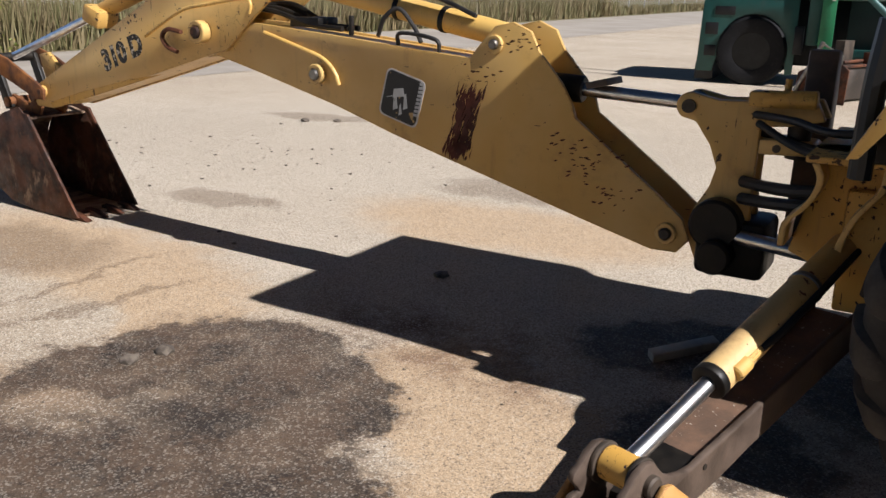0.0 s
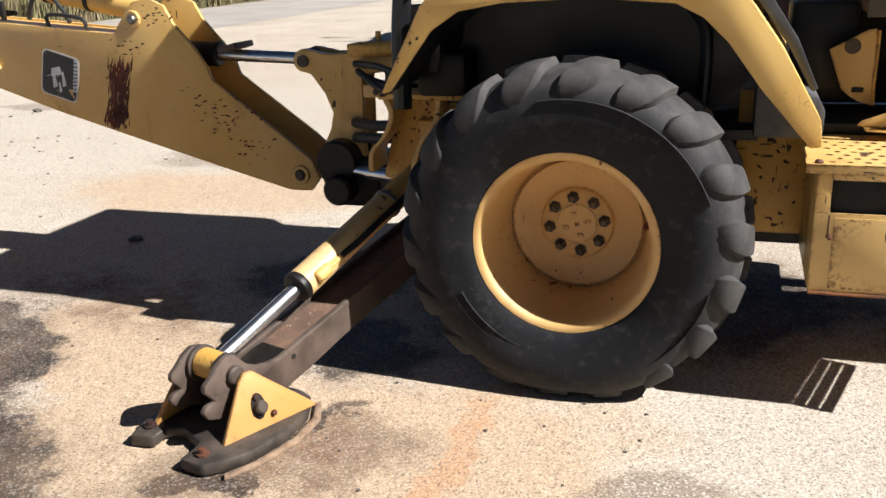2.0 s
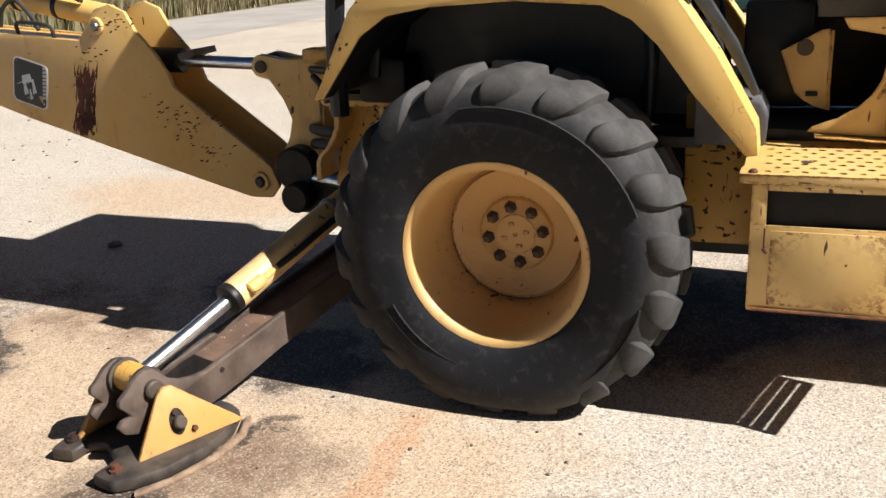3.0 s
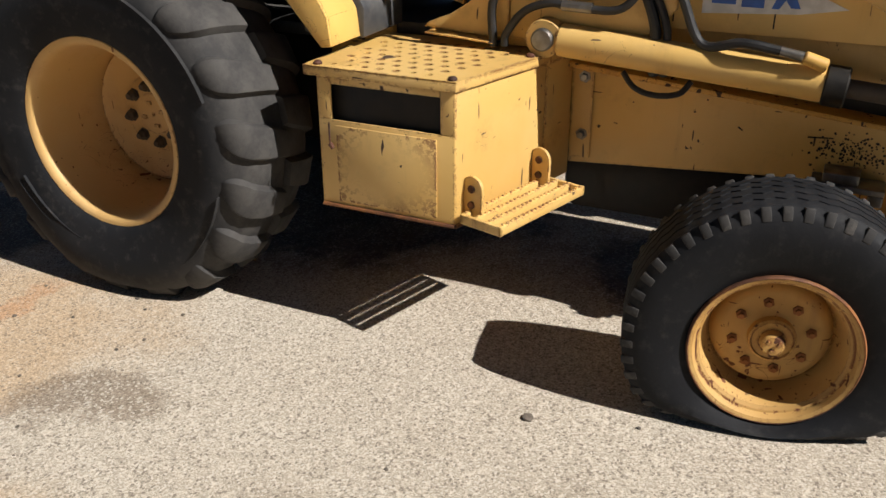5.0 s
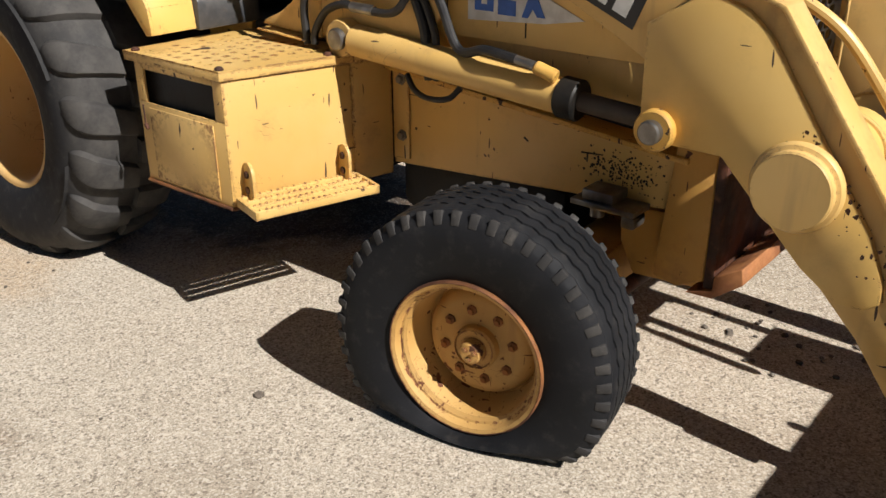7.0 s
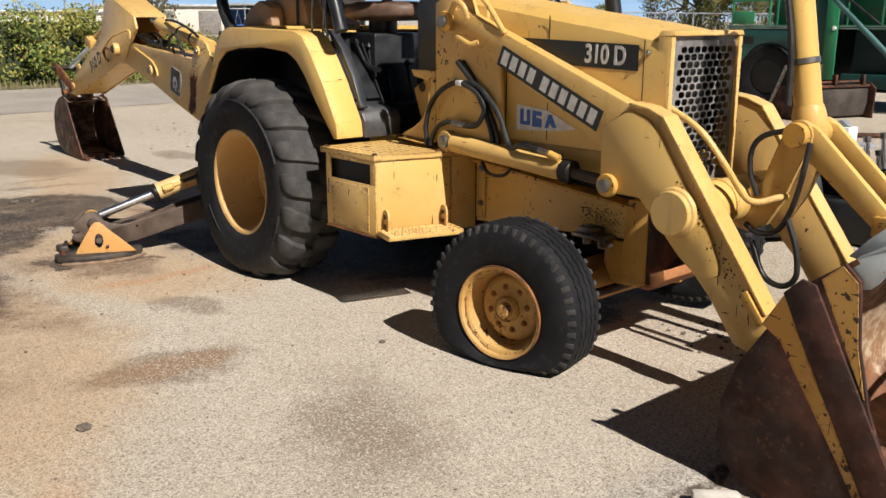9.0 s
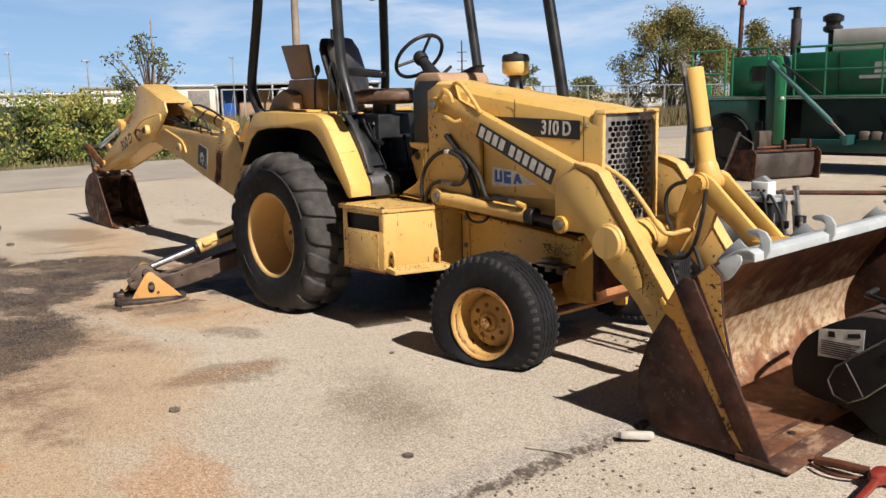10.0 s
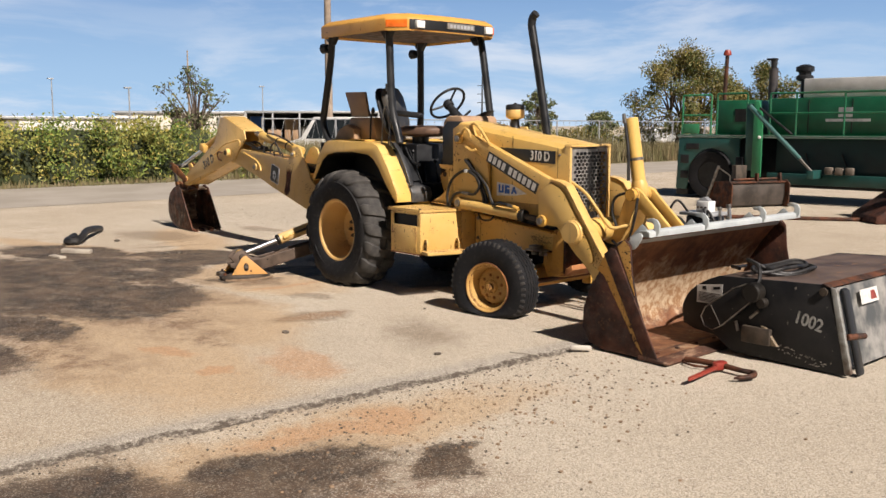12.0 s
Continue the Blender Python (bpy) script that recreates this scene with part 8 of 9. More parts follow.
bm = prism(B(), [(3.42, -1.21), (3.53, -1.10), (3.555, -1.12), (3.56, -1.145), (3.445, -1.235)], "z", 0.0, 0.034, 0.012)
single("pale_block", bm, BLOCK, "chipped pale block lying beside the bucket", "block")
bm = rod(B(), (3.20, -1.62, 0.006), (3.40, -1.53, 0.006), 0.005, 0.003, 6)
single("stick", bm, WOOD, "thin dry stick on the paving", "stick")

# curled rubber strip and scraps of wood on the far paving
pts = [(-5.55, -1.72, 0.05), (-5.20, -1.92, 0.05), (-4.95, -2.02, 0.05), (-4.88, -1.92, 0.06), (-5.05, -1.78, 0.10), (-5.35, -1.62, 0.13), (-5.65, -1.42, 0.12), (-5.95, -1.25, 0.09), (-6.15, -1.12, 0.06)]
bm = tube(B(), pts, 0.05, 10, 6)
single("rubber_strip", bm, HOSE, "curled strip of thick black rubber", "rubber strip")
bm = prism(B(), [(-4.36, -2.28), (-3.98, -2.03), (-3.88, -2.10), (-4.22, -2.36)], "z", 0.0, 0.05, 0.01)
single("plank_scrap", bm, WOOD, "short scrap of weathered plank", "plank", "plank scraps")
bm = prism(B(), [(-3.98, -2.50), (-3.70, -2.46), (-3.70, -2.54), (-3.95, -2.60)], "z", 0.0, 0.03, 0.008)
single("plank_scrap", bm, WOOD, "short scrap of weathered plank", "plank", "plank scraps")
bm = prism(B(), [(-1.44, -0.10), (-1.395, -0.165), (-1.195, 0.15), (-1.24, 0.215)], "z", 0.0, 0.04, 0.006)
single("plank_scrap", bm, WOOD, "short board lying under the boom", "plank", "plank scraps")
for x, y, r in ((-3.25, -1.35, 0.045), (-3.20, -1.20, 0.05), (-2.75, 0.35, 0.05), (-6.9, 4.3, 0.06), (-6.6, 4.5, 0.05), (1.575, -2.53, 0.035), (1.57, -1.07, 0.02), (2.9, -2.06, 0.03), (-4.9, -1.35, 0.05)):
    bm = B()
    pebble(bm, x, y, r, 0.45)
    single("clod", bm, STONE, "dark clod of dried earth and stone", "clod", "clods on the paving")

# ---- green spreader parked behind ----
GP, GA = Vector((-4.58, 11.85, 0)), radians(5)
G_M = Matrix.Translation(GP) @ Matrix.Rotation(GA, 4, "Z") @ Matrix.Diagonal((0.95, 0.90, 0.97, 1.0))
spreader = thing("road_spreader", "large green chip spreader with railings, parked", "road machine", tuple(GP))


def gbox(name, lo, hi, mat, parent=spreader, label="", r=0.015):
    return part(name, box(B(), lo, hi, r, G_M), mat, parent, label)


def grod(name, a, b, rad, mat, parent=spreader, label="", seg=12):
    return part(name, rod(B(), G_M @ Vector(a), G_M @ Vector(b), rad, seg=seg), mat, parent, label)


# lower skirt with a wheel arch
arch = [(0, 0.20), (0.28, 0.20), (0.36, 0.55)] + arc(0.92, 0.62, 0.56, 170, 10, 10) + [(1.50, 0.20), (1.62, 0.20), (1.62, 1.42), (0.05, 1.42)]
front_skirt = part("wheel_skirt", prism(B(), arch, "y", 0.0, 0.05, 0.006, G_M), TEAL, spreader, "dark teal skirt with a wheel arch")
# black sheet behind the skirt, standing in for the shade inside the wheel arch
gbox("skirt_shade", (0.02, 0.9, 0.3), (9.0, 1.0, 1.42), BLACK)
for k, (x, z, w, h) in enumerate(((0.42, 1.22, 0.34, 0.14), (0.22, 0.92, 0.22, 0.20), (0.22, 0.55, 0.20, 0.18))):
    part("louvre", prism(B(), [(x - w / 2, z - h / 2), (x + w / 2, z - h / 2), (x + w / 2, z + h / 2), (x - w / 2, z + h / 2)], "y", -0.012, -0.001, 0.002, G_M), BLACK, front_skirt)
gbox("front_bumper", (-0.02, 0.06, 0.05), (0.30, 2.4, 0.34), BLACK)
for x in (0.92, 6.9):
    for y in (0.12, 2.0):
        c = G_M @ Vector((x, y, 0.56))
        ax = G_M.to_3x3() @ Vector((0, -1, 0))
        bm = lathe(B(), [(0.30, -0.16), (0.40, -0.19), (0.52, -0.18), (0.56, -0.12), (0.56, 0.12), (0.52, 0.18), (0.40, 0.19), (0.30, 0.16)], c, ax, 36, close=False)
        w = part("wheel", bm, TYRE_FRONT, spreader, "black tyre")
        # teal rim coloured black to carry the shade it stands in
        bm = lathe(B(), [(0.30, 0.14), (0.28, 0.06), (0.12, 0.05), (0.10, 0.12), (0.001, 0.13)], c, ax, 28)
        part("rim", bm, BLACK, w, "rim painted black for its shade")
gbox("deck", (0.0, 0.0, 1.425), (9.2, 2.45, 1.50), GREEN, label="green deck plate")
for z in (1.44, 1.475):
    gbox("deck_stripe", (0.0, -0.008, z), (9.2, -0.001, z + 0.012), SILVER, r=0.0)
gbox("engine_house", (2.12, 0.35, 1.505), (9.0, 2.3, 2.32), GREEN, label="green panelled engine house")
for x in (3.05, 4.0, 5.6, 6.9):
    gbox("panel_seam", (x, 0.340, 1.56), (x + 0.02, 0.349, 2.28), BLACK, r=0.0)
gbox("cab_house", (0.75, 0.5, 1.505), (1.75, 2.2, 2.30), GREEN)
gbox("vent", (1.25, 0.488, 1.80), (1.58, 0.499, 2.10), BLACK, r=0.0)
gbox("maker_mark", (3.45, 0.338, 1.80), (4.40, 0.3485, 1.86), SILVER, r=0.0, label="pale bars")
gbox("maker_square", (3.72, 0.338, 1.90), (4.02, 0.3485, 2.10), SILVER, r=0.0)
# the sunlit stretch of the engine house, put on as a paler slab
gbox("sunlit_panel", (6.2, 0.330, 1.55), (7.6, 0.339, 2.30), GREEN_LIGHT, r=0.0, label="engine house side painted lighter, as if sunlit")
gbox("tank", (2.88, 0.45, 2.33), (8.6, 2.2, 2.74), WHITE, label="long white tank on top")
# column and plate ahead of the engine house
gbox("column", (1.78, -0.05, 0.70), (1.98, 0.30, 2.20), TEAL)
part("mast_plate", prism(B(), [(1.98, 0.55), (2.20, 0.55), (2.20, 1.9), (2.10, 2.25), (1.98, 2.25)], "y", -0.12, -0.06, 0.01, G_M), GREEN_LIGHT, spreader, "light green mast plate")
part("work_lamp", lathe(B(), [(0.034, 0), (0.036, 0.03), (0.024, 0.04), (0.001, 0.042)], G_M @ Vector((2.15, -0.12, 1.45)), G_M.to_3x3() @ Vector((0, -1, 0)), 18), LENS, spreader, "round lamp")
grod("strut", (1.95, -0.25, 2.14), (3.22, -0.42, 1.0), 0.05, STRUT_TEAL, label="long pale teal strut")
grod("strut_rod", (3.22, -0.42, 1.0), (3.50, -0.46, 0.74), 0.03, STEEL)
grod("strut_pipe", (2.2, -0.30, 2.10), (3.0, -0.38, 1.52), 0.025, BLACK)
grod("exhaust_post", (0.84, 0.7, 1.5), (0.89, 0.7, 3.36), 0.045, RUST, label="rusty post with a red beacon")
part("beacon", lathe(B(), [(0.09, 0), (0.09, 0.04), (0.06, 0.12), (0.001, 0.13)], G_M @ Vector((0.89, 0.7, 3.36)), (0, 0, 1), 14), RED, spreader, "red beacon")
grod("muffler", (1.98, 0.9, 2.3), (1.98, 0.9, 3.02), 0.10, surface("sooty_muffler", (0.03, 0.03, 0.035), (0.07, 0.06, 0.06), 4.0, 0.7), label="sooty muffler")
grod("tail_pipe", (1.98, 0.9, 3.0), (1.98, 0.9, 3.22), 0.07, BLACK)
gbox("rain_cap", (1.82, 0.82, 3.20), (2.05, 0.98, 3.25), BLACK)
grod("intake_neck", (2.72, 0.9, 2.3), (2.72, 0.9, 2.72), 0.08, BLACK)
part("intake_bowl", lathe(B(), [(0.12, 0), (0.18, 0.04), (0.18, 0.11), (0.13, 0.14), (0.13, 0.19), (0.19, 0.22), (0.19, 0.31), (0.09, 0.36), (0.001, 0.37)], G_M @ Vector((2.72, 0.9, 2.70)), (0, 0, 1), 22), BLACK, spreader, "black air intake")
# railings
for a, b in (((0.10, 2.42), (0.85, 2.42)), ((1.0, 2.44), (1.75, 2.44)), ((2.3, 2.42), (9.0, 2.42)), ((2.3, 1.98), (9.0, 1.98)), ((0.10, 1.95), (0.85, 1.95))):
    grod("rail", (a[0], 0.05, a[1]), (b[0], 0.05, b[1]), 0.022, GREEN_LIGHT if a[0] < 0.5 else GREEN, seg=8)
for x in (0.10, 0.85, 1.0, 1.75, 2.3, 2.9, 3.95, 5.35, 6.9, 8.4):
    grod("rail_post", (x, 0.05, 1.50), (x, 0.05, 2.43), 0.022, GREEN_LIGHT if x < 0.9 else GREEN, seg=8)
gbox("end_panel", (0.12, 0.03, 1.52), (0.55, 0.06, 1.75), GREEN_LIGHT, r=0.005)
gbox("ladder_frame", (1.60, -0.15, 0.55), (1.75, -0.05, 1.0), BLACK)
gbox("chassis_beam", (2.3, 0.0, 0.42), (9.2, 0.12, 0.66), TEAL, label="teal chassis beam")
# teal darkened in its colour for the shade below the deck
gbox("under_machinery", (2.4, 0.25, 0.5), (9.0, 2.0, 1.42), surface("shaded_teal_side", (0.006, 0.022, 0.024), (0.014, 0.042, 0.045), 2.0, 0.6, bump=0.15), label="teal side below the deck, its shade painted in")
for x in (3.1, 3.9, 5.0, 6.0):
    grod("under_hose", (x, 0.2, 1.10), (x + 0.15, 0.15, 0.80), 0.02, HOSE, seg=8)
gbox("orange_tag", (5.55, 0.10, 0.95), (5.95, 0.39, 1.20), RUST_EDGE, r=0.01)
gbox("strut_lug", (3.40, -0.50, 0.58), (3.56, 0.0, 0.76), TEAL)
for x, z in ((3.64, 0.67), (3.86, 0.665), (4.08, 0.67)):
    gbox("roller_box", (x, -0.12, z), (x + 0.18, 0.0, z + 0.16), surface("dusty_machine_parts", (0.09, 0.075, 0.06), (0.19, 0.155, 0.125), 8.0, 0.7), r=0.03)
for x, z in ((4.9, 1.12), (4.95, 0.95), (5.95, 0.92)):
    gbox("pale_decal", (x, 0.243, z), (x + 0.10, 0.249, z + 0.07), SILVER, r=0.0)


def at_yaw(x, y, deg):
    return pose(x, y, 0, 0, 0, deg)


# grey blade with rusty end plates
bl = thing("spreader_box", "grey steel spreader box with rusty end plates", "spreader box", (-1.2, 9.9, 0))
m = at_yaw(-2.1, 9.98, 69)
bm = prism(B(), [(0.0, 0.05), (0.10, 0.0), (0.16, 0.0), (0.05, 0.24), (0.02, 0.50), (0.08, 0.54), (-0.02, 0.54), (-0.05, 0.28)], "x", 0.032, 1.418, 0.008, m)
part("moldboard", bm, surface("bare_grey_plate", (0.040, 0.033, 0.028), (0.085, 0.070, 0.060), 3.0, 0.6, 0.2, bump=0.3, speck=(0.20, 0.11, 0.06)), bl, "weathered grey moldboard")
bm = prism(B(), [(-0.06, 0.50), (0.10, 0.52), (0.10, 0.545), (-0.06, 0.535)], "x", 0.032, 1.418, 0.004, m)
part("top_flange", bm, RUST, bl, "rusty top flange")
for x in (0.0, 1.42):
    bm = prism(B(), [(0.62, 0.06), (0.50, 0.0), (-0.14, 0.0), (-0.16, 0.48), (-0.05, 0.56), (0.40, 0.52), (0.60, 0.40)], "x", x, x + 0.03, 0.008, m)
    part("end_plate", bm, RUST, bl, "rust-red end plate")
bm = rod(B(), m @ Vector((0.15, 0.02, 0.575)), m @ Vector((1.35, 0.02, 0.585)), 0.025, seg=10)
part("top_bar", bm, RUST, bl)
bm = rod(B(), m @ Vector((-0.04, 0.66, 0.0)), m @ Vector((-0.04, 0.24, 0.84)), 0.030, seg=10)
rod(bm, m @ Vector((-0.04, 0.25, 0.82)), m @ Vector((0.05, -0.02, 0.66)), 0.014, seg=8)
rod(bm, m @ Vector((0.05, -0.02, 0.67)), m @ Vector((0.05, -0.01, 0.50)), 0.014, seg=8)
part("hoist_arm", bm, STEEL, bl, "bare steel hoist arm")
part("back_box", box(B(), (0.28, 0.10, 0.40), (0.55, 0.24, 0.86), 0.01, m), GREASY_STEEL, bl)
for x in (0.68, 1.25):
    part("box_hinge", box(B(), (x, -0.07, 0.52), (x + 0.05, 0.02, 0.70), 0.01, m), RUST, bl)

# hydraulic attachment lying behind the loader bucket
at = thing("hydraulic_attachment", "black hydraulic attachment with bright steel cylinders", "attachment", (2.3, 2.6, 0))
part("frame", box(B(), (1.55, 2.60, 0.0), (2.42, 3.20, 0.30), 0.03), BLACK, at)
part("body", box(B(), (1.74, 2.76, 0.302), (2.08, 3.06, 0.625), 0.03), BLACK, at)
part("brush_drum", lathe(B(), [(0.30, -0.17), (0.315, -0.15), (0.315, 0.15), (0.30, 0.17), (0.20, 0.18), (0.001, 0.18)], (1.70, 2.42, 0.318), (0.5, 1, 0), 36), BLACK, at, "black drum housing")
part("deck_plate", box(B(), (1.68, 2.72, 0.627), (2.10, 3.08, 0.665), 0.006), SILVER, at, "pale deck plate")
vb = part("valve_block", box(B(), (1.84, 2.82, 0.667), (2.00, 2.97, 0.79), 0.008), WHITE, at, "white valve block")
for x in (1.87, 1.92, 1.97):
    part("port", rod(B(), (x, 2.80, 0.72), (x, 2.82, 0.72), 0.012, seg=8), GREASY_STEEL, vb)
part("bracket", prism(B(), [(1.80, 0.79), (1.92, 0.84), (1.98, 0.80), (1.98, 0.792)], "y", 2.86, 2.93, 0.004), GALV, at)
for x0, x1, y, z, r in ((2.147, 2.11, 2.88, 0.715, 0.020), (2.283, 2.223, 2.88, 0.755, 0.022), (2.09, 2.06, 2.80, 0.60, 0.014), (2.21, 2.18, 2.96, 0.62, 0.026), (2.34, 2.315, 2.80, 0.50, 0.018)):
    cyl = part("steel_cylinder", rod(B(), (x0, y, 0.29), (x1, y, z), r, seg=14, r_edge=0.003), CHROME, at, "bright steel cylinder")
    part("cylinder_cap", rod(B(), (x1 + 0.002, y, z - 0.02), (x1 - 0.004, y, z + 0.02), r * 1.35, seg=14, r_edge=0.003), STEEL, cyl)
part("clamp", box(B(), (2.255, 2.80, 0.43), (2.345, 2.86, 0.53), 0.015), BLACK, at)
part("clamp", box(B(), (2.08, 2.81, 0.40), (2.19, 2.87, 0.47), 0.015), BLACK, at)
for pts in ([(1.80, 2.78, 0.62), (1.72, 2.62, 0.80), (1.62, 2.60, 0.62), (1.60, 2.66, 0.28)], [(2.02, 2.78, 0.60), (2.10, 2.66, 0.70), (2.20, 2.66, 0.55), (2.22, 2.72, 0.29)], [(1.95, 2.80, 0.70), (2.03, 2.70, 0.66), (2.06, 2.70, 0.50), (2.05, 2.72, 0.30)]):
    part("supply_hose", tube(B(), pts, 0.014, 8), HOSE, at, "black hydraulic hose")

# rusty hopper beyond
hp = thing("steel_hopper", "dark rusty steel hopper standing on the yard", "hopper", (2.6, 10.2, 0))
m = at_yaw(1.2, 9.2, 50)
bm = prism(B(), [(0.0, 0.0), (2.6, 0.0), (2.6, 0.45), (2.3, 0.95), (0.85, 1.0), (0.62, 0.55), (0.0, 0.12)], "y", 0.0, 0.9, 0.03, m)
part("shell", bm, BUCKET_OUT, hp)
part("rim", box(B(), (0.80, -0.02, 1.0), (2.35, 0.92, 1.06), 0.01, m), RUST, hp)
part("lug", box(B(), (0.45, -0.05, 0.60), (0.60, 0.15, 1.10), 0.01, m), BUCKET_OUT, hp)
single("steel_pipe", rod(B(), (-1.2, 8.1, 0.035), (0.9, 9.6, 0.035), 0.035, seg=10), RUST, "rusty pipe lying on the yard", "pipe")


# ---- plants ----
def leaf_cloud(name, centres, count, spread, size, mat, seed, flat=1.0):
    """Many small leaves round centres, as one mesh. spread: the radius round each centre."""
    r = np.random.RandomState(seed)
    c = np.array(centres, float)
    pick = r.randint(0, len(c), count)
    off = r.normal(size=(count, 3))
    off /= np.linalg.norm(off, axis=1)[:, None]
    off *= (r.random_sample((count, 1)) ** 0.45) * spread
    off[:, 2] *= flat
    p = c[pick, :3] + off
    a = r.normal(size=(count, 3))
    a /= np.linalg.norm(a, axis=1)[:, None]
    b = np.cross(a, r.normal(size=(count, 3)))
    b /= np.linalg.norm(b, axis=1)[:, None]
    s = (size * (0.6 + 0.8 * r.random_sample((count, 1))))
    v = np.stack([p - a * s, p + b * s * 0.45, p + a * s, p - b * s * 0.45], axis=1).reshape(-1, 3)
    f = np.arange(count * 4).reshape(-1, 4)
    me = bpy.data.meshes.new(name)
    me.from_pydata(v.tolist(), [], f.tolist())
    me.materials.append(mat)
    return me


# hedge along the far side
rh = np.random.RandomState(3)
centres = []
for _ in range(1300):
    y = rh.uniform(-34, 8.2)
    depth = rh.uniform(0.1, 2.6)
    lump = 0.22 * noise.noise((y * 0.55, 0, 4)) + 0.14 * noise.noise((y * 1.9, 2, 1))
    top = (1.80 + lump) * (1.0 if y < 6.5 else max(0.45, 1 - (y - 6.5) * 0.28))
    z = top * rh.random_sample() ** 0.6
    centres.append((edge_x(y) - 0.35 - depth * (0.35 + 0.65 * (1 - (z / 2.3) ** 3)) + 0.3 * noise.noise((y * 0.8, z, 5)), y, max(0.15, z - 0.15)))
tagged(new("hedge", leaf_cloud("hedge", centres, 110000, 0.40, 0.052, LEAF_HEDGE, 5)), "dense green hedge with yellowing leaves", "hedge", kind="stuff")
# plain dark solid behind the leaves; the hedge's inner shade is its colour
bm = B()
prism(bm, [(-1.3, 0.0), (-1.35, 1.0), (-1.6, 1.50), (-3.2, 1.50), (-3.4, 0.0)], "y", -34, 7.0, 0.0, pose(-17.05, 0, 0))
single("hedge_core", bm, surface("hedge_shade", (0.02, 0.03, 0.01), (0.04, 0.05, 0.015), 3.0, 0.9), "dark solid inside the hedge, painted as its inner shade", "hedge", kind="stuff")


def grass_strip(name, y0, y1, x_of, count, height, seed, label, mat=DRY_GRASS):
    r = np.random.RandomState(seed)
    y = r.uniform(y0, y1, count)
    x = np.array([x_of(v) for v in y]) - r.random_sample(count) * 2.2
    h = height * (0.5 + 0.7 * r.random_sample(count))
    lean = r.normal(scale=0.16, size=(count, 2)) * h[:, None]
    w = 0.016 + 0.02 * r.random_sample(count)
    d = r.uniform(0, np.pi, count)
    dx, dy = np.cos(d) * w, np.sin(d) * w
    z0 = np.zeros(count)
    v = np.stack([np.stack([x - dx, y - dy, z0], 1), np.stack([x + dx, y + dy, z0], 1), np.stack([x + lean[:, 0], y + lean[:, 1], h], 1)], 1).reshape(-1, 3)
    me = bpy.data.meshes.new(name)
    me.from_pydata(v.tolist(), [], np.arange(count * 3).reshape(-1, 3).tolist())
    me.materials.append(mat)
    return tagged(new(name, me), label, "grass", kind="stuff")


grass_strip("dry_grass", 7.0, 70, lambda y: edge_x(y) - 0.3, 9000, 0.5, 8, "tall dry straw-coloured grass along the verge")
grass_strip("hedge_grass", -34, 9, lambda y: edge_x(y) + 0.1, 4000, 0.20, 9, "short dry grass at the foot of the hedge")
grass_strip("reeds", 7.6, 26.0, lambda y: edge_x(y) - 0.2, 26000, 1.05, 10, "stand of tall dry brush")

grass_strip("dry_brush", 26.0, 44.0, lambda y: edge_x(y) - 0.4, 12000, 0.85, 11, "stand of low brown brush along the verge")
rb = np.random.RandomState(17)
scrub = [(edge_x(y) - 3.2 - 3.0 * rb.random_sample(), y, (1.15 + 0.55 * noise.noise((y * 0.6, 1, 3))) * rb.random_sample() ** 0.7 + 0.2) for y in rb.uniform(20.0, 31.5, 240)]
tagged(new("scrub", leaf_cloud("scrub", scrub, 16000, 0.40, 0.06, LEAF_TREE, 6)), "low yellow-green scrub beyond the verge", "scrub", kind="stuff")


def tree(name, x, y, h, wide, low, seed, mat, leaves, label, size=0.08):
    """Forked trunk and limbs that reach points all through an uneven crown, and leaves in clumps round their tips."""
    r = random.Random(seed)
    root = thing(name, label, "tree", (x, y, 0))
    bm, tips = B(), []
    forks = []
    for k in range(4):
        a = k * 1.6 + r.uniform(0, 0.9)
        p = Vector((x + wide * 0.14 * math.cos(a), y + wide * 0.14 * math.sin(a), h * r.uniform(0.28, 0.42)))
        tube(bm, [(x + 0.05 * math.cos(a), y + 0.05 * math.sin(a), 0.0), ((x + p.x) / 2, (y + p.y) / 2, p.z * 0.55), p], [0.030 * h, 0.024 * h, 0.017 * h], 7, 3)
        forks.append(p)
    for k in range(46):
        a, t = r.uniform(0, 2 * math.pi), r.random()
        z = low + (h - low) * t
        girth = (0.55 + 0.45 * math.sin(math.pi * min(1.0, t * 0.8 + 0.18))) * (1.0 if t < 0.6 else max(0.12, 1 - ((t - 0.6) / 0.42) ** 1.6))
        rad = wide * 0.5 * girth * r.uniform(0.45, 1.0) * (1 + 0.35 * noise.noise((math.cos(a) * 1.3 + seed, math.sin(a) * 1.3, t * 2)))
        q = Vector((x + rad * math.cos(a), y + rad * math.sin(a), z))
        p = min(forks, key=lambda f: (f - q).length)
        mid = (p + q) / 2 + Vector((0, 0, 0.08 * h * r.uniform(-0.3, 1)))
        tube(bm, [p, mid, q], [0.010 * h, 0.007 * h, 0.003 * h], 5, 3)
        tips += [q, q.lerp(mid, 0.35)]
        for _ in range(4):
            q2 = q + Vector((r.uniform(-1, 1), r.uniform(-1, 1), r.uniform(-0.5, 0.9))) * wide * 0.11
            tube(bm, [q.lerp(mid, r.uniform(0, 0.5)), q2], [0.004 * h, 0.002 * h], 4, 1)
            tips.append(q2)
    part("trunk", bm, BARK, root, "grey-brown trunk and limbs")
    me = leaf_cloud("crown", [tuple(t) for t in tips], leaves, wide * 0.085, size, mat, seed)
    part("crown", me, None, root, "thin yellowing crown")
    return root


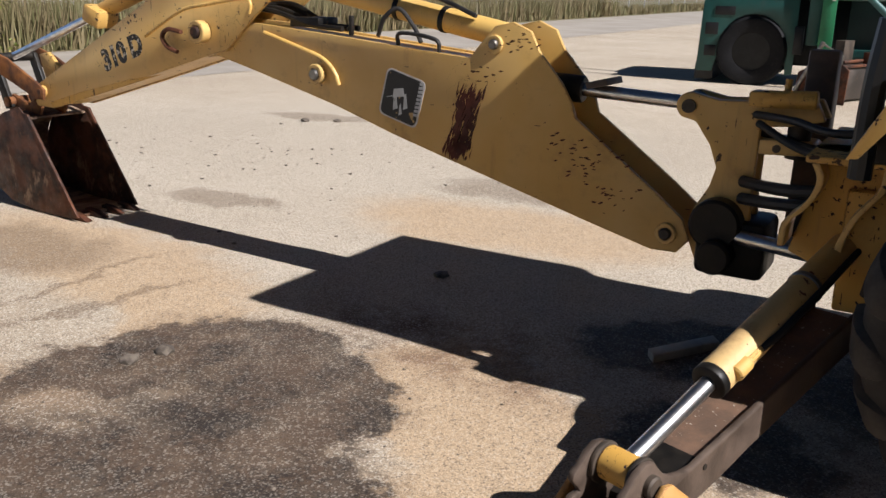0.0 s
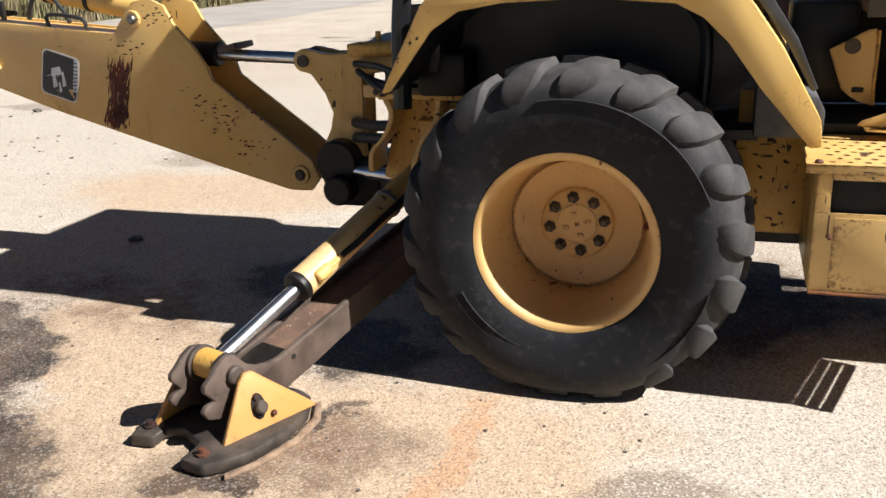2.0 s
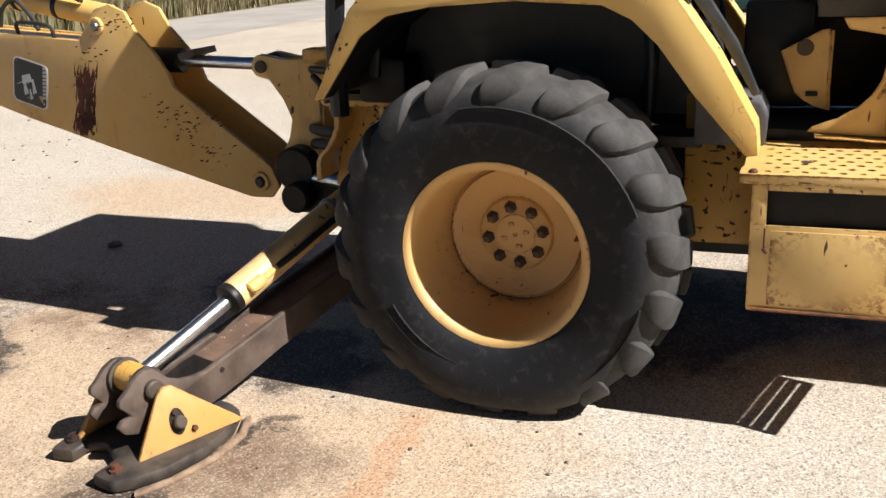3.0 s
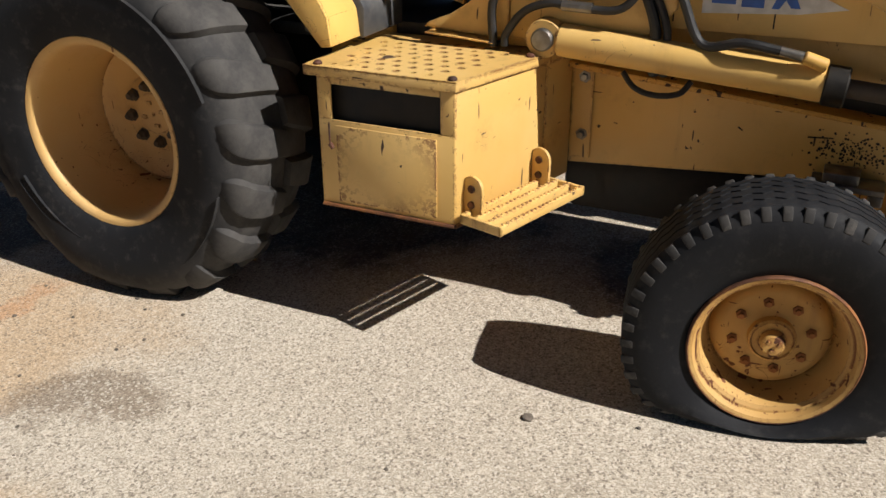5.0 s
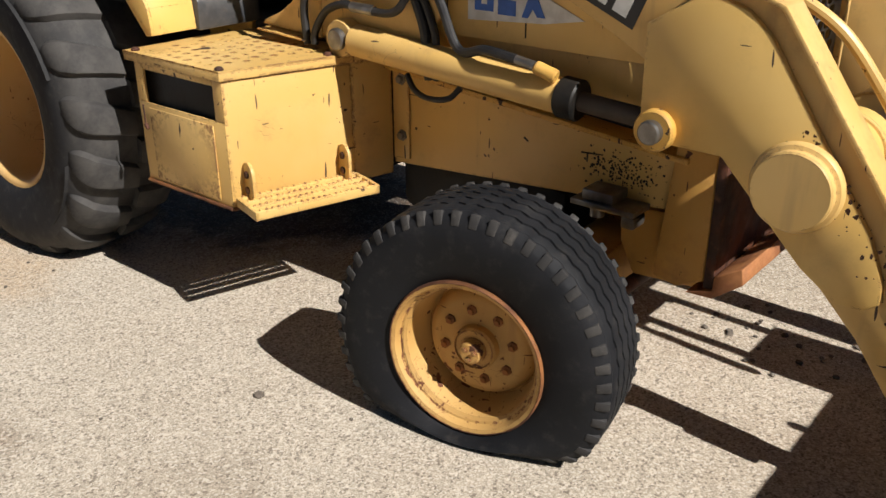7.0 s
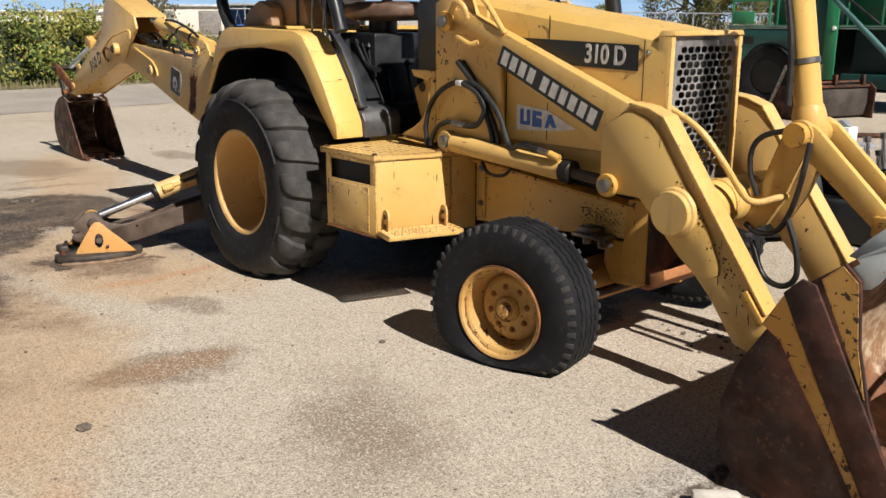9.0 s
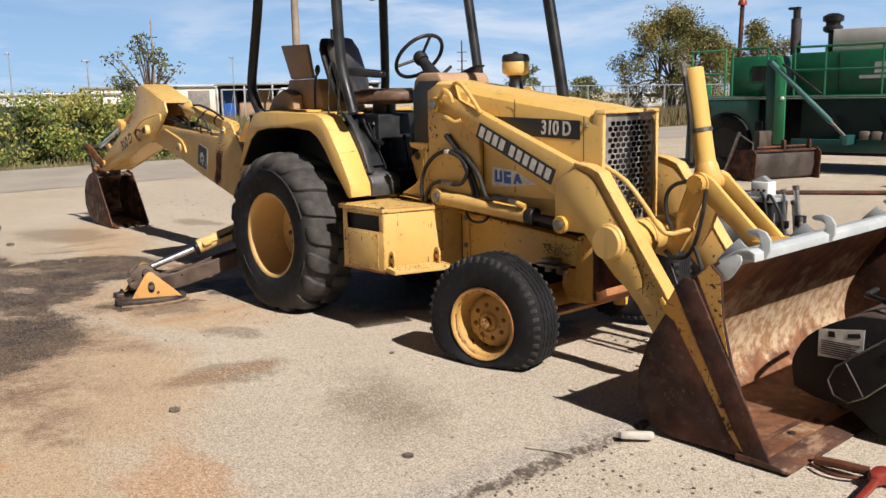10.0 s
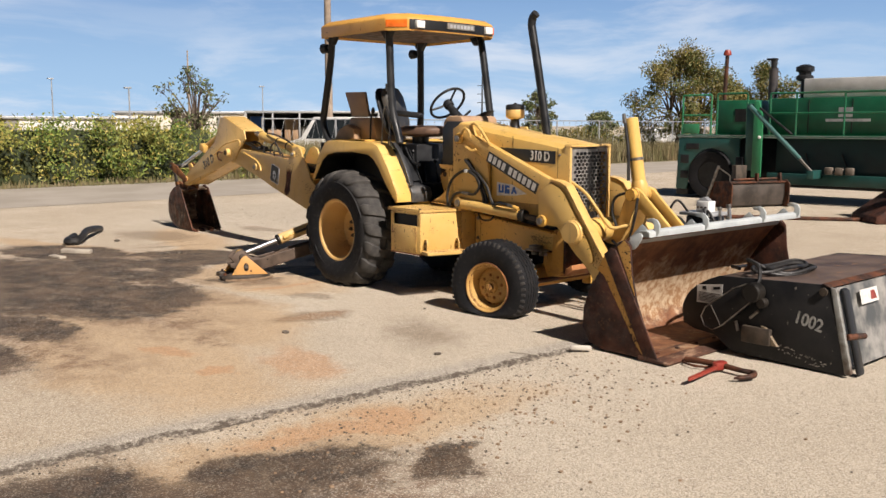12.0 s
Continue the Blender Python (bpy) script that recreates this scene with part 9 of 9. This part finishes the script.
tree("broad_tree", -26.8, 45.5, 6.3, 7.6, 0.6, 11, LEAF_TREE, 30000, "broad tree with sparse yellow-green autumn leaves")
tree("broad_tree", -25.0, 52.0, 5.6, 5.3, 0.8, 12, LEAF_TREE, 14000, "broad tree with sparse yellow-green autumn leaves")
tree("young_tree", -23.2, 8.7, 3.6, 2.3, 1.3, 13, LEAF_THIN, 1300, "young thin-leaved tree behind the hedge", size=0.07)
tree("small_tree", -48.5, 54.5, 4.7, 3.3, 1.0, 14, LEAF_THIN, 3500, "small far green tree", size=0.12)
tree("small_tree", -51.4, 67.0, 2.8, 3.8, 0.4, 15, LEAF_THIN, 4000, "small far green tree", size=0.12)

# ---- poles, fence, buildings and vehicles in the distance ----
single("utility_pole", rod(B(), (-25.4, 16.2, 0), (-25.3, 16.1, 11.0), 0.17, 0.13, 14), POLE_WOOD, "tall weathered wooden utility pole", "utility pole")
for x, y, h in ((-76.0, 12.5, 5.6), (-68.6, 18.55, 5.3), (-48.1, 16.55, 3.9), (-61.8, 33.95, 4.9)):
    lp = thing("lamp_post", "slender grey yard lamp post", "lamp post", (x, y, 0), "far lamp posts")
    part("mast", rod(B(), (x, y, 0), (x, y, h), 0.06, 0.04, 10), GALV, lp)
    part("lamp_head", box(B(), (x - 0.10, y - 0.30, h), (x + 0.10, y + 0.15, h + 0.10), 0.02), GALV, lp)
for x, y, h in ((-55.5, 24.1, 7.1), (-50.25, 49.2, 6.1)):
    mp = thing("lattice_mast", "thin far lattice mast", "mast", (x, y, 0), "far masts")
    part("mast", rod(B(), (x, y, 0), (x, y, h), 0.10, 0.05, 8), POLE_WOOD if h > 7 else BLACK_DUSTY, mp)
    for k in range(3):
        part("crossbar", rod(B(), (x - 0.3, y - 0.3, h * (0.6 + 0.12 * k)), (x + 0.3, y + 0.3, h * (0.6 + 0.12 * k)), 0.03, seg=6), BLACK_DUSTY, mp)

fence = thing("chain_link_fence", "grey chain-link fence beyond the verge", "fence", (-23, 30, 0))
bm = rod(B(), (0, 0, 0), (0, 0, 1.9), 0.035, seg=8)
post_mesh = link_mesh("fence_post", bm, GALV)
fy = [9.5 + 3.0 * k for k in range(21)]
for y in fy:
    part("fence_post", post_mesh, None, fence, m=Matrix.Translation((edge_x(y) - 2.6, y, 0)))
part("top_rail", tube(B(), [(edge_x(y) - 2.6, y, 1.87) for y in fy[::3]], 0.022, 6, 3), GALV, fence)
wires = B()
for y0, y1 in zip(fy, fy[1:]):
    for k in range(7):
        for s in (0, 1):
            ya, yb = y0 + 3.0 * k / 7, y0 + 3.0 * (k + 1) / 7
            za, zb = (0.05, 1.85) if s else (1.85, 0.05)
            rod(wires, (edge_x(ya) - 2.6, ya, za), (edge_x(yb) - 2.6, yb, zb), 0.006, seg=3)
tagged(part("wire_mesh", wires, GALV, fence), kind="stuff")


def building(name, at, yaw, size, mat, label, bays=0):
    root = thing(name, label, "building", at)
    m = Matrix.Translation(at) @ Matrix.Rotation(radians(yaw), 4, "Z")
    L, W, H = size
    part("wall", box(B(), (-L / 2, -W / 2, 0), (L / 2, W / 2, H), 0.03, m), mat, root)
    part("roof", box(B(), (-L / 2 - 0.3, -W / 2 - 0.3, H), (L / 2 + 0.3, W / 2 + 0.3, H + 0.25), 0.04, m), SILVER, root)
    for k in range(bays):
        x = -L / 2 + (k + 0.5) * L / bays
        part("door", box(B(), (x - 1.2, -W / 2 - 0.04, 0), (x + 1.2, -W / 2 - 0.005, 2.6), 0.01, m), GREY_CONSOLE, root)
    return root


building("warehouse", (-98, 44, 0), 62, (15, 14, 3.0), surface("cream_cladding", (0.60, 0.56, 0.48), (0.68, 0.64, 0.56), 1.0, 0.7), "long low cream warehouse", 3)
building("warehouse", (-104, 20, 0), 70, (40, 12, 2.3), surface("white_cladding", (0.64, 0.63, 0.60), (0.72, 0.71, 0.68), 1.0, 0.7), "long low white warehouse", 4)
shed = thing("open_shed", "open steel shed stacked with goods", "shed", (-64, 42, 0))
m = Matrix.Translation((-64, 42, 0)) @ Matrix.Rotation(radians(58), 4, "Z")
part("roof", box(B(), (-7.5, -3, 2.75), (7.5, 3, 2.95), 0.03, m), SILVER, shed)
for k in range(7):
    part("column", box(B(), (-7.4 + 2.4 * k, -3, 0), (-7.25 + 2.4 * k, -2.85, 2.75), 0.01, m), GALV, shed)
part("back_wall", box(B(), (-7.5, 2.8, 0), (7.5, 3.0, 2.75), 0.01, m), BLACK_DUSTY, shed)
rs = random.Random(2)
for k in range(9):
    x = -7 + 1.55 * k
    part("crate", box(B(), (x, -1.5, 0), (x + 1.25, 1.5, rs.uniform(1.2, 2.5)), 0.05, m), rs.choice((DECAL_BLUE, GREY_CONSOLE, CONSOLE, GALV)), shed)


def vehicle(name, at, yaw, kind, mat, label, group=""):
    """A parked van or car: body with wheel arches, glass, four wheels, lamps."""
    root = thing(name, label, kind, at, group)
    m = Matrix.Translation(at) @ Matrix.Rotation(radians(yaw), 4, "Z")
    L, H = (5.0, 2.0) if kind == "van" else (4.5, 1.5)
    wa, wb, wr = 0.85, L - 0.95, 0.33

    def arch_pts(c):
        return arc(c, 0.34, wr + 0.06, 180, 0, 6)[::1]
    bottom = [(0.05, 0.28)] + [p for c in (wa, wb) for p in arch_pts(c)] + [(L - 0.05, 0.28)]
    if kind == "van":
        upper = [(L, 0.85), (L - 0.9, 1.10), (L - 1.5, H), (0.25, H), (0.05, 1.7)]
    else:
        upper = [(L, 0.75), (L - 1.1, 0.95), (L - 1.9, H), (1.1, H), (0.5, 0.98), (0.0, 0.9)]
    body = part("body", prism(B(), bottom + upper, "y", -0.88, 0.88, 0.05, m), mat, root)
    glass = [(L - 1.15, 1.08), (L - 1.6, H - 0.12), (0.5 if kind == "van" else 1.2, H - 0.12), (0.5 if kind == "van" else 0.75, 1.08)]
    for s in (-1, 1):
        part("side_window", prism(B(), glass, "y", *sorted((s * 0.885, s * 0.87)), 0.0, m), GLASS_DARK, body)
    part("windscreen", prism(B(), [(-0.70, 1.08), (0.70, 1.08), (0.62, H - 0.1), (-0.62, H - 0.1)], "x", 0, 0.02, 0.0, m @ pose(L - 1.22, 0, 0)), GLASS_DARK, body)
    for c in (wa, wb):
        for s in (-1, 1):
            w = part("wheel", lathe(B(), [(0.2, -0.09), (wr, -0.09), (wr, 0.09), (0.2, 0.10), (0.001, 0.06)], m @ Vector((c, s * 0.80, wr)), m.to_3x3() @ Vector((0, s, 0)), 20), TYRE_FRONT, root)
    for s in (-1, 1):
        part("headlamp", box(B(), (L - 0.06, s * 0.62 - 0.14, 0.62), (L + 0.01, s * 0.62 + 0.14, 0.78), 0.02, m), LENS, body)
    return root


vehicle("van", (-22.6, 17.8, 0), 215, "van", WHITE, "white panel van parked beyond the verge")
vehicle("car", (-36.5, 57, 0), 200, "car", WHITE, "white car parked far off behind dry brush", "far parked vehicles")
vehicle("car", (-40, 58, 0), 30, "car", WHITE, "white car parked far off", "far parked vehicles")

# ---- the sky low over the horizon ----
def sky_material():
    """Blue that pales towards the horizon, with long thin streaks of white cloud; it glows as the sky does."""
    m = bpy.data.materials.new("low_sky")
    m.use_nodes = True
    nt = m.node_tree
    nt.nodes.clear()
    co = nt.nodes.new("ShaderNodeTexCoord").outputs["Object"]
    warp = node(nt, "TexNoise", Vector=co, Scale=0.0011, Detail=4.0).outputs["Color"]
    wv = node(nt, "VectorMath", i0=warp, i1=(700.0, 700.0, 150.0))
    wv.operation = "MULTIPLY"
    pc = node(nt, "VectorMath", i0=co, i1=wv.outputs[0]).outputs[0]
    turned = node(nt, "Mapping", Vector=pc, Rotation=(0.05, 0.06, 0.0)).outputs[0]
    streak = fbm(nt, turned, 0.0017, 8.0, 0.60, (1.0, 1.0, 5.5))
    veil = fbm(nt, pc, 0.0009, 4.0, 0.5, (1.0, 1.0, 2.5))
    z = node(nt, "SeparateXYZ", Vector=co).outputs[2]
    blue = blend(nt, span(nt, z, 0.0, 700.0), (0.30, 0.48, 0.68), (0.060, 0.170, 0.42))
    amount = calc(nt, "MULTIPLY", span(nt, streak, 0.40, 0.66), span(nt, veil, 0.30, 0.56, 0.15, 1.0))
    amount = calc(nt, "MULTIPLY", amount, span(nt, z, 150.0, 900.0, 1.0, 0.7))
    amount = calc(nt, "MULTIPLY", amount, span(nt, node(nt, "SeparateXYZ", Vector=co).outputs[0], -2300.0, -900.0, 1.0, 0.22))
    col = blend(nt, amount, blue, (0.62, 0.68, 0.74))
    out = nt.nodes.new("ShaderNodeOutputMaterial")
    glow = node(nt, "Emission", Color=col, Strength=SKY_GLOW)
    nt.links.new(glow.outputs[0], out.inputs[0])
    return m


SKY_GLOW = 0.92
bm = B()
ring_pts = [(2600 * math.cos(radians(a)), 2600 * math.sin(radians(a))) for a in range(48, 233, 4)]
lo = [bm.verts.new((x, y, -60)) for x, y in ring_pts]
hi = [bm.verts.new((x, y, 800)) for x, y in ring_pts]
for k in range(len(lo) - 1):
    bm.faces.new((lo[k], lo[k + 1], hi[k + 1], hi[k]))
single("backdrop", bm, sky_material(), "blue sky with thin streaks of high cloud", "sky", kind="structure")
